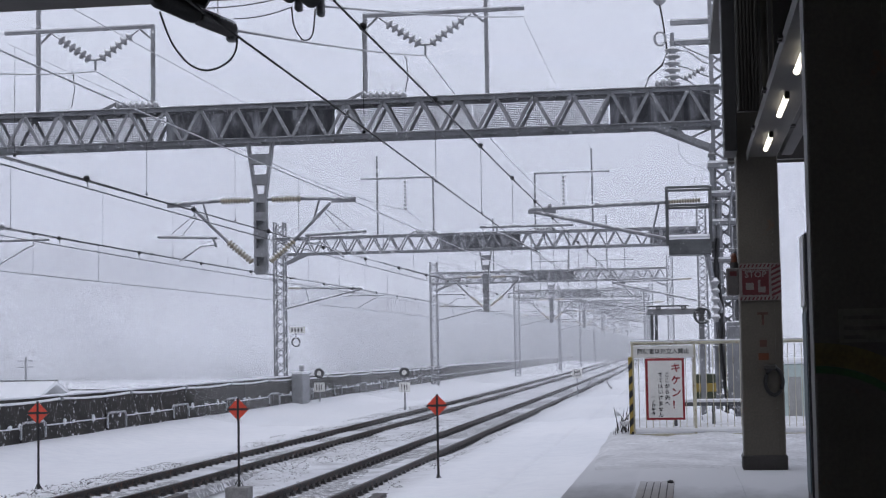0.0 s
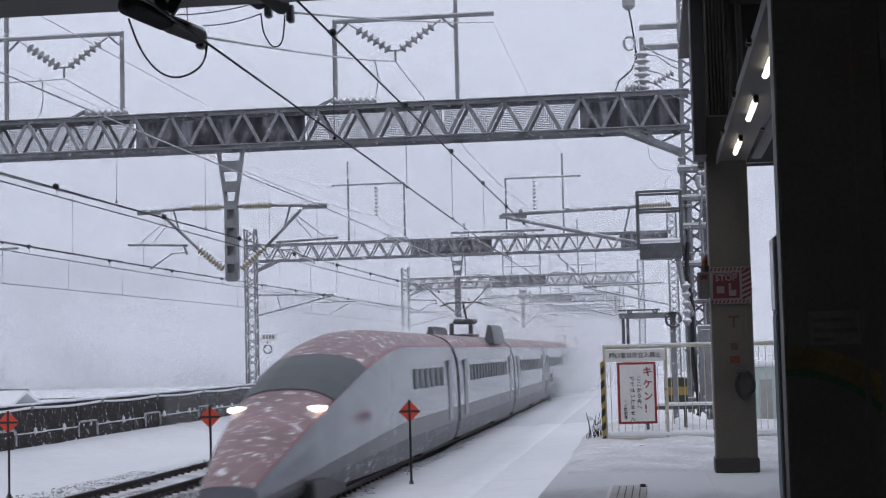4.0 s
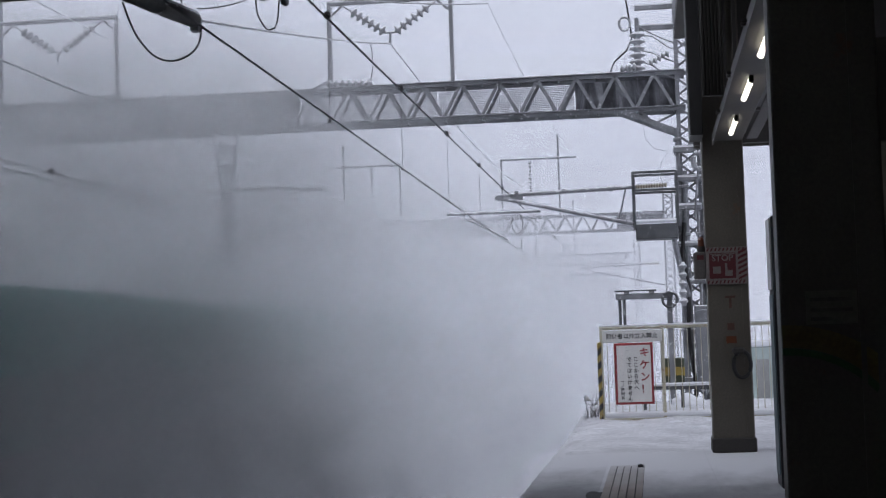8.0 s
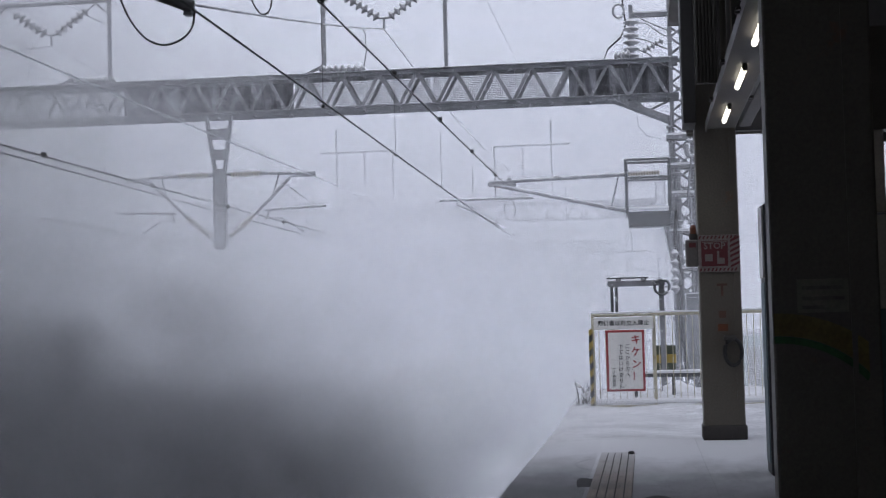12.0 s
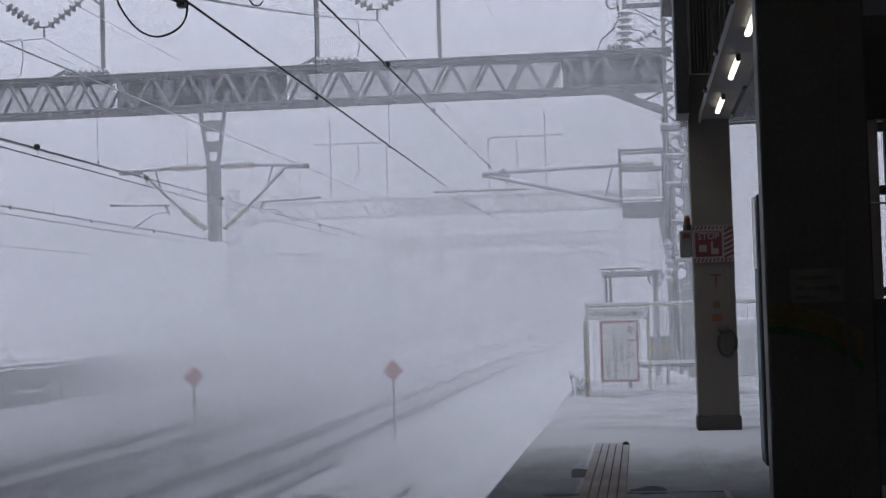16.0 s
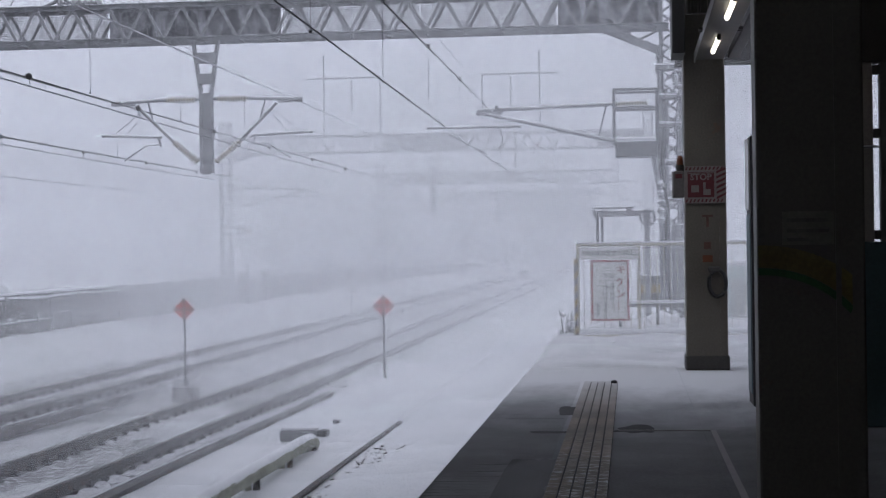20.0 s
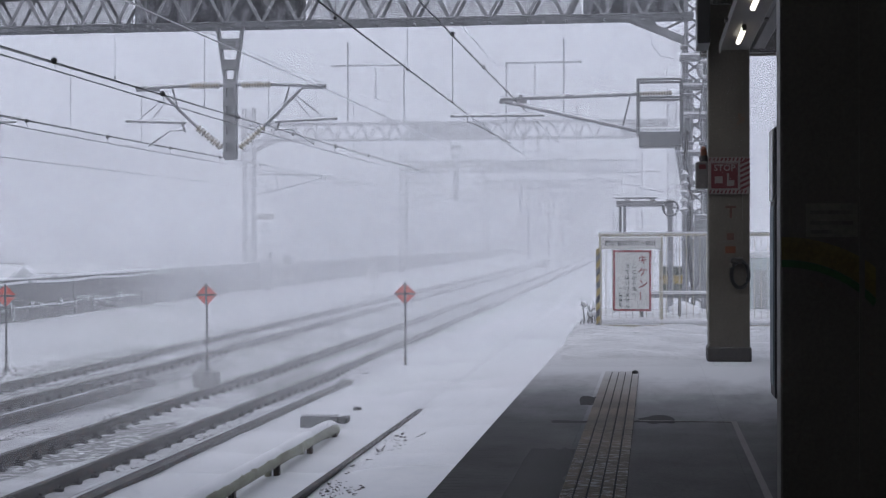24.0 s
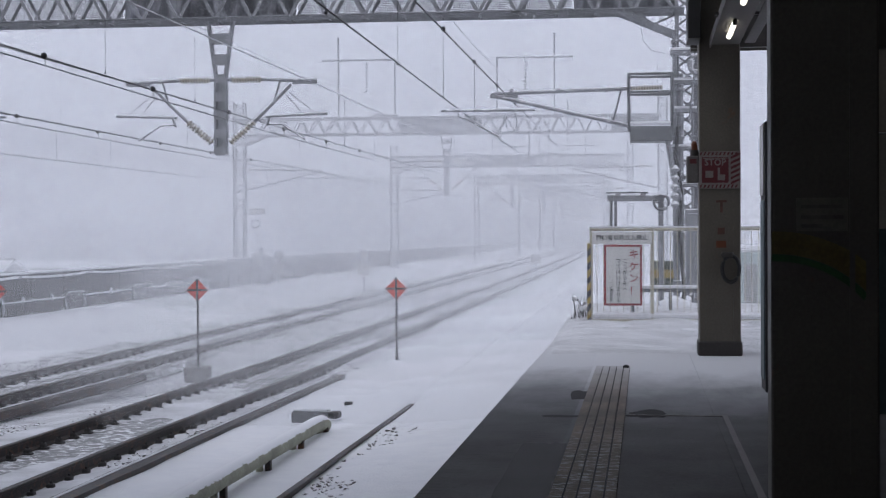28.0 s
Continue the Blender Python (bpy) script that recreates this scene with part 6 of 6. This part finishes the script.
def build_car(kind, length, nose, offset, panto, wide):
    """kind: the colour scheme; nose: -1 leading end, 1 trailing end, 0 none."""
    label = "silver and red bullet train car speeding through blown snow" if kind == "red" else "green and white bullet train car speeding through blown snow"
    c = thing("train_car", label, "train car", group="cars of the passing train")
    h = length / 2 - 0.35
    NL = 13.0

    def shape(y, x, z):
        k = 0.0
        if nose:
            d = (h - y * nose) / NL
            k = max(0.0, 1 - d) if d < 1 else 0.0
        zz = 0.22 + (z - 0.22) * (1 - 0.88 * k ** 1.7)
        xx = x * wide * (1 - 0.62 * k ** 2.6)
        return (xx, y, zz)
    ys = [-h + 2 * h * i / 30 for i in range(31)]
    # lower_side is coloured dark for the shade low on the body
    if kind == "red":
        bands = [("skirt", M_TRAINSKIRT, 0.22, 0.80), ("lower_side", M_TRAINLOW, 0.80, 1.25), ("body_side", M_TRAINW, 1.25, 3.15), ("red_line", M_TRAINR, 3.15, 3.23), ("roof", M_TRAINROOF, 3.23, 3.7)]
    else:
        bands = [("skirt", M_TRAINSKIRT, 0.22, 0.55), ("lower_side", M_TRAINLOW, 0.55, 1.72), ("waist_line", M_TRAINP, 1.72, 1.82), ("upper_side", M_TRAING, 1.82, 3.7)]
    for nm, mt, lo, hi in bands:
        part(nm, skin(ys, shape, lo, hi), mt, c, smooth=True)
    ends = [s for s in (-1, 1) if s != nose]
    for s in ends:
        bm = B()
        plate(bm, [(x * wide * 0.97, z) for x, z in FULL], s * h - 0.03, s * h + 0.03)
        part("end_wall", bm, M_BLACK, c)
        bm = B()
        loft(bm, [[(x * wide * 0.985, s * (h + d), z * 0.985 + 0.02) for x, z in FULL] for d in (0.0, 0.34)])
        part("gangway_bellows", bm, M_BLACK, c, "black gangway bellows")
    if nose:
        bm = B()
        bm.faces.new([bm.verts.new(shape(nose * h, x, z)) for x, z in FULL])
        part("nose_tip", bm, M_TRAINW if kind == "red" else M_TRAING, c)
        y = nose * (h - 6.4)
        bm = B()
        loft(bm, [[Vector(shape(nose * (h - d), x, z)) + Vector((0, 0, 0.02)) for x, z in FULL if z > 3.1] for d in (4.8, 5.8, 6.8, 7.8)])
        part("windscreen", bm, M_GLASS, c, "dark windscreen")
        for s in (-1, 1):
            q = Vector(shape(nose * (h - 4.0), s * 1.1, 3.35))
            part("headlight", box(B(), q - Vector((0.16, 0.2, 0.06)), q + Vector((0.16, 0.2, 0.06)), 0.03), M_HEADLAMP, c, "lit headlight")
    lo, hi = -h + 3.0, h - 3.0
    if nose == -1:
        lo = -h + NL
    if nose == 1:
        hi = h - NL
    n = max(2, int((hi - lo) / 0.98))
    for s in (-1, 1):
        bm = box(B(), (-0.012, -0.26, -0.27), (0.012, 0.26, 0.27), 0.01)
        first = None
        for i in range(n):
            y = lo + (hi - lo) * (i + 0.5) / n
            m = pose(s * 1.475 * wide, y, 2.28 if kind == "red" else 2.3, 0, 0, 0) @ pose(0, 0, 0, 0, -s * 2.0, 0)
            if first is None:
                first = part("window", bm, M_GLASS, c, "small dark window")
                first.matrix_basis = m
            else:
                share("window", first.data, c, m, "small dark window")
        for y in (-h + 1.7, h - 1.7):
            if (nose == -1 and y < 0) or (nose == 1 and y > 0):
                continue
            part("door", boxed((s * 1.475 * wide - 0.02, y - 0.42, 0.9), (s * 1.475 * wide + 0.02, y + 0.42, 2.75), 0.015), M_TRAINDOOR if kind == "red" else M_TRAING, c)
    for yb in (-h + 4.0, h - 4.0):
        part("bogie", boxed((-1.1, yb - 1.6, 0.02), (1.1, yb + 1.6, 0.5), 0.05), M_BLACK, c)
    if panto:
        y = panto
        for d in (-1.2, 1.2):
            bm = plate(B(), [(d - 0.2, 3.3), (d - 0.14, 3.75), (d - 0.07, 4.05), (d + 0.07, 4.05), (d + 0.14, 3.75), (d + 0.2, 3.3)], y - 2.2, y + 2.2)
            part("noise_cover", bm, M_TRAINSKIRT, c, "grey pantograph side cover")
        part("pantograph_base", boxed((-0.45, y - 1.2, 3.62), (0.45, y + 0.9, 3.74), 0.05), M_TRAINSKIRT, c)
        part("pantograph_knee", boxed((-0.42, y - 1.1, 4.15), (0.42, y + 0.5, 4.34), 0.06), M_BLACK, c)
        for q in (-0.9, 0.4):
            part("pantograph_post", boxed((q * 0.5 - 0.12, y + q - 0.09, 3.7), (q * 0.5 + 0.05, y + q + 0.09, 4.18), 0.02), M_BLACK, c)
        part("pantograph_arm", tube(B(), [(0, y + 0.4, 4.3), (0, y - 0.75, 4.98)], 0.05, 8), M_BLACK, c)
        part("pantograph_head", tube(B(), [(-0.95, y - 0.75, 4.90), (-0.6, y - 0.75, 5.03), (0.6, y - 0.75, 5.03), (0.95, y - 0.75, 4.90)], 0.035, 8), M_BLACK, c)
    c["offset_along_train"] = offset
    return c


cars = []
o = 0.0
for i in range(7):
    L = 23.0 if i in (0, 6) else 20.5
    cars.append((build_car("red", L, -1 if i == 0 else (1 if i == 6 else 0), o + L / 2, {1: 4.5, 5: -5.4}.get(i, 0), 1.0), o + L / 2))
    o += L
for i in range(10):
    L = 26.5 if i in (0, 9) else 25.0
    cars.append((build_car("green", L, -1 if i == 0 else (1 if i == 9 else 0), o + L / 2, 0, 1.1), o + L / 2))
    o += L

# ---------------- blown snow ----------------


def veil(bm, c, w, h, yaw, pitch, bulge, n=7):
    """A bowed sheet of blown powder with its own coordinates."""
    uv = bm.loops.layers.uv.verify()
    m = Matrix.Translation(c) @ pose(0, 0, 0, pitch, 0, yaw)
    g = [[bm.verts.new(m @ Vector(((i / n - 0.5) * w, bulge * (((i / n - 0.5) ** 2 + (j / n - 0.5) ** 2) * 4 - 1), (j / n - 0.5) * h))) for i in range(n + 1)] for j in range(n + 1)]
    for j in range(n):
        for i in range(n):
            f = bm.faces.new((g[j][i], g[j][i + 1], g[j + 1][i + 1], g[j + 1][i]))
            f.smooth = True
            for lp, (a, b) in zip(f.loops, ((i, j), (i + 1, j), (i + 1, j + 1), (i, j + 1))):
                lp[uv].uv = (a / n, b / n)
    return bm


M_FAR = [mist("snowfall_haze", d, 0.012, 3.1 * i, 0.75) for i, d in enumerate((0.08, 0.12, 0.14, 0.16, 0.19, 0.23, 0.23, 0.23))]
for y, mt in zip((70, 102, 146, 188, 232, 275, 349, 356), M_FAR):
    ob = mesh_ob("snowfall_haze", veil(B(), (-10 + bend(y), y, 2), 420 + y, 60 if y < 180 else 190, 0, 0, 6, 10), mt)
    tagged(ob, "pale veil of falling snow across the line", "snow haze", "veils of falling snow", "stuff")
M_TOP = mist("hilltop_snowfall", 0.235, 0.02, 4.4, 0.7)
for k in range(6):
    ob = mesh_ob("snowfall_haze", veil(B(), (-120 + 12 * k, 268 + 3 * k, 34 - 0.8 * k), 560, 62, 0, 0, 4, 10), M_TOP)
    tagged(ob, "pale veil of falling snow before the ridge", "snow haze", "veils of falling snow", "stuff")
M_CLOUD = [mist("powder_snow", d, s, 7.7 * i, 0.03, 0.38, 0.64, 0.6) for i, (d, s) in enumerate(((0.235, 0.5), (0.22, 0.8), (0.24, 0.4)))]
M_NEAR = [mist("near_powder_snow", d, s, 3.3 * i, 0.0, 0.45, 0.58, 0.55) for i, (d, s) in enumerate(((0.22, 1.5), (0.20, 2.4), (0.235, 1.1)))]
M_SMOKE = [mist("thin_near_powder_snow", d, s, 2.3 * i + 1, 0.12, 0.34, 0.7, 0.12) for i, (d, s) in enumerate(((0.17, 1.0), (0.14, 1.5)))]
M_LIGHT = [mist("light_powder_snow", d, s, 5.3 * i, 0.1, 0.34, 0.68, 0.16) for i, (d, s) in enumerate(((0.22, 0.4), (0.19, 0.55)))]
M_WAKE = [mist("train_wake_powder", d, 0.16, 6.1 * i, 0.25, 0.34, 0.68) for i, d in enumerate((0.22, 0.19, 0.24))]
M_THIN = [mist("thin_powder_snow", d, 0.12, 31.7 * i, 0.5) for i, d in enumerate((0.23, 0.19))]
M_DRIFT = [mist("drifting_powder_snow", d, 0.2, 17.7 * i, 0.45) for i, d in enumerate((0.14, 0.12))]


def build_cloud(w, h, mats, sheets=3, gap=1.6):
    if mats is M_CLOUD:
        sheets, gap = sheets * 2 + 1, gap * 0.5
    elif mats is M_NEAR:
        sheets, gap = sheets * 2, gap * 0.5
    elif mats is M_LIGHT:
        sheets, gap = sheets + 1, gap * 0.7
    parent = thing("snow_cloud", "billowing cloud of powder snow thrown up by the train", "snow cloud", group="snow clouds behind the train")
    for k in range(sheets):
        bm = veil(B(), (random.uniform(-0.12, 0.12) * w, (k - sheets / 2) * gap, random.uniform(-0.1, 0.1) * h), w * random.uniform(0.8, 1.2), h * random.uniform(0.8, 1.2), random.uniform(-14, 14), random.uniform(-9, 9), random.uniform(0.2, 0.6))
        part("puff", bm, random.choice(mats), parent)
    return parent


random.seed(4)
wakes, clouds, veils_ = [], [], []
# powder dragged along beside and behind the cars
for k in range(12):
    d = 72 + k * 2.2
    c = build_cloud(3.6 + 0.12 * k, 3.6 + 0.1 * k, M_LIGHT if k < 5 else M_CLOUD, 2, 0.8)
    wakes.append((c, d, -6.1 - 0.14 * k + random.uniform(-0.2, 0.2), -0.6 + 0.08 * k))
for k in range(16):
    d = 80 + k * 2.8
    c = build_cloud(4.6 + 0.15 * k, 3.0 + 0.08 * k, M_CLOUD, 1, 0.8)
    wakes.append((c, d, -5.75 + 0.03 * k + random.uniform(-0.2, 0.2), -0.75 + 0.03 * k + random.uniform(-0.15, 0.15)))
for k in range(5):
    d = 98 + k * 5.0
    c = build_cloud(8.5, 5.2, M_CLOUD, 2)
    wakes.append((c, d, -6.0 + random.uniform(-0.5, 0.5), 0.5 + random.uniform(-0.3, 0.5)))
for k in range(34):
    d = 124 + k * 8.6
    late = min(1.0, max(0.0, (d - 140) / 60))
    c = build_cloud(6.6, 5.0, M_WAKE, 4, 0.6)
    wakes.append((c, d, -4.7 + 0.3 * late + random.uniform(-0.4, 0.4), 0.2 + random.uniform(-0.4, 0.3)))
for k in range(30):
    d = 132 + k * 9.0
    c = build_cloud(8.0, 2.8, M_CLOUD, 1, 0.8)
    wakes.append((c, d, -5.2 + random.uniform(-0.2, 0.2), -0.9 + random.uniform(-0.2, 0.2)))
# powder streaming off the roofs of the later cars
for k in range(36):
    d = 120 + k * 8.2
    c = build_cloud(9.0, 4.4 + 0.04 * k, M_WAKE, 3, 0.7)
    wakes.append((c, d, -6.1 + random.uniform(-0.3, 0.3), 2.6 + random.uniform(-0.2, 0.7)))
# clouds that stay behind: resting place, arrival, time at which they leave
for k in range(13):
    yf = 20.0 + 15.0 * k / 12
    c = build_cloud(4.2 + yf * 0.12, 3.2 + yf * 0.09, M_LIGHT if k % 2 else M_CLOUD, 2, 1.0)
    clouds.append((c, yf, 4.65 + (33 - yf) * 0.06 + random.uniform(-0.1, 0.2), -4.7 + random.uniform(-1.0, 0.7) - 0.06 * yf, -0.4 + random.uniform(-0.4, 1.6), 11.2 + random.uniform(-0.5, 1.0)))
for k in range(11):
    yf = 18.0 + 28.0 * k / 10
    c = build_cloud(9 + yf * 0.1, 6.5 + yf * 0.05, M_CLOUD if k % 2 else M_LIGHT, 2)
    clouds.append((c, yf, 4.6 + max(0.0, 36 - yf) * 0.1 + random.uniform(0, 0.4), -0.42 * yf - random.uniform(-2.5, 2.5), 3.2 + random.uniform(-1.0, 2.2), 11.0 + random.uniform(-0.5, 1.2)))
for k in range(20):
    yf = 38.5 + 44.0 * k / 19
    c = build_cloud(11 + yf * 0.06, 6.5 + yf * 0.05, M_CLOUD, 2)
    clouds.append((c, yf, 3.85 + (80 - yf) * 0.025 + random.uniform(-0.1, 0.1), -0.17 * yf + random.uniform(-4.0, 4.0), 0.9 + random.uniform(-0.8, 2.0), 11.2 + 0.02 * (yf - 36) + random.uniform(-0.6, 1.0)))
# low mist along the platform edge
for k in range(12):
    yf = 17.0 + 20.0 * k / 11
    c = build_cloud(3.0 + yf * 0.05, 2.2 + yf * 0.05, M_CLOUD if k % 2 else M_LIGHT, 2, 0.8)
    clouds.append((c, yf, 4.5 + (37 - yf) * 0.085 + random.uniform(0, 0.3), -2.5 - 0.03 * yf + random.uniform(-0.5, 0.2), -0.9 + random.uniform(-0.2, 0.5), 12.0 + random.uniform(-0.3, 0.8)))
# lumps and smoke that roll in under the shade of the roof
for k in range(24):
    yf = 6.4 + 5.0 * (k % 8) / 7
    side = (k // 8) / 2.0
    c = build_cloud(2.4 + yf * 0.13, 1.9 + yf * 0.11, M_NEAR, 2, 0.6)
    clouds.append((c, yf, 6.65 + 1.6 * side + random.uniform(-0.1, 0.3), (-0.45 + 0.24 * side) * yf + random.uniform(-0.5, 0.5), -0.4 + 0.7 * side + random.uniform(-0.35, 1.4 - 0.7 * side), 11.0 + random.uniform(-0.3, 0.9)))
for k in range(14):
    yf = 6.0 + 4.5 * (k % 7) / 6
    c = build_cloud(4.5 + yf * 0.2, 3.5 + yf * 0.14, M_SMOKE, 1)
    clouds.append((c, yf, 5.9 + 0.07 * k + random.uniform(-0.1, 0.2), (-0.50 + 0.06 * (k // 7)) * yf + random.uniform(-0.6, 0.6), 0.4 + 1.0 * (k % 3) + random.uniform(-0.3, 0.3), 11.3 + random.uniform(-0.4, 1.0)))
# thin haze that hangs in the air afterwards: resting place, side, time at which the wind takes it
for k, yf in enumerate((22.2, 23.0, 23.8, 24.6, 25.4, 26.2, 26.9)):
    c = build_cloud(20 + yf * 0.4, 12 + yf * 0.1, M_DRIFT, 1)
    veils_.append((c, yf, -1.5, (15.6, 16.4, 17.2, 18.5, 20.5, 24.0, 27.5)[k]))
for yf, tl in ((9.4, 14.1), (10.3, 14.4), (11.2, 14.8), (12.1, 15.2), (13.0, 15.6), (18.6, 15.2), (19.6, 15.8)):
    c = build_cloud(5.0 + 0.3 * yf, 2.4 + 0.16 * yf, M_LIGHT, 1)
    veils_.append((c, yf, -0.2 - 0.27 * yf, tl))
# ground mist that trails over the tracks longest
for yf, tl in ((10.5, 17.5), (12.5, 18.5), (14.5, 20.0), (16.5, 22.0), (18.5, 24.0)):
    c = build_cloud(6.5 + 0.2 * yf, 2.6 + 0.06 * yf, M_DRIFT, 1)
    veils_.append((c, yf, -2.4 - 0.26 * yf, tl))
for yf, tl in ((20.6, 20.5), (22.7, 22.5), (25.1, 25.5), (28.6, 40), (33.0, 40), (38.5, 40), (44.5, 40)):
    c = build_cloud(15 + 0.25 * yf, 5.0, M_DRIFT, 1)
    veils_.append((c, yf, -0.24 * yf, tl))
for yf, tl in ((31, 40), (42, 40), (47, 40), (53, 19), (59, 40), (64, 40), (69, 20.5), (74, 40)):
    c = build_cloud(26 + yf * 0.5, 11 + yf * 0.16, M_THIN, 1)
    veils_.append((c, yf, -9.0, tl))

# ---------------- motion ----------------
TIMES = [i * 0.5 for i in range(57)]


def motions():
    for c, off in cars:
        rows = []
        for t in TIMES:
            y = head_y(t) + off
            rows.append((t, pose(-7.85 + bend(y), y, RAIL_Z + rise(y), 0.28 if y > 35 else 0.0, 0, heading(y))))
        walk(c, rows)
    for c, d, x, z in wakes:
        rows = []
        for t in TIMES:
            y = head_y(t) + d
            rows.append((t, pose(x + bend(y), y, z + rise(y), 0, 0, heading(y))))
        walk(c, rows)
    tau = 0.55
    for c, yf, t0, x, z, t1 in clouds:
        rows = []
        for t in TIMES:
            if t < t0:
                y = yf + SPEED * tau + SPEED * (t0 - t)
            else:
                y = yf + SPEED * tau * math.exp(-(t - t0) / tau)
            late = max(0.0, t - t1)
            stay = max(0.0, t - t0)
            dx, dz = -0.12 * stay, 0.05 * min(stay, 8.0)
            if yf > 45:
                dx, dz = dx - 0.25 * late ** 1.6, dz - 0.42 * late ** 1.7
            elif yf < 14:
                dx, dz = dx - 0.55 * late ** 1.6, dz - 0.40 * late ** 1.7
            else:
                y, dx = y - 3.6 * late ** 2, dx - 0.6 * late ** 1.5
            rows.append((t, pose(x + dx + bend(y), y, z + (rise(y) if y > 60 else 0.0) + dz, 0, 0, 0)))
        walk(c, rows)
    for c, yf, x, tl in veils_:
        rows = []
        for t in TIMES:
            t0, tau_ = (9.6, 1.0) if yf < 32 else (5.0, 1.6)
            y = yf + 150 * math.exp(-(t - t0) / tau_) if t > t0 else yf + 150 + SPEED * (t0 - t)
            late = max(0.0, t - tl)
            blow, z = (-0.4, -0.6) if yf < 20 else ((0.5, 1.8) if x > -2 or x == -9.0 else (0.3, -0.6))
            rows.append((t, pose(x + bend(y) + blow * late ** 2, y, z - 0.08 * late, 0, 0, 0)))
        walk(c, rows)


motions()
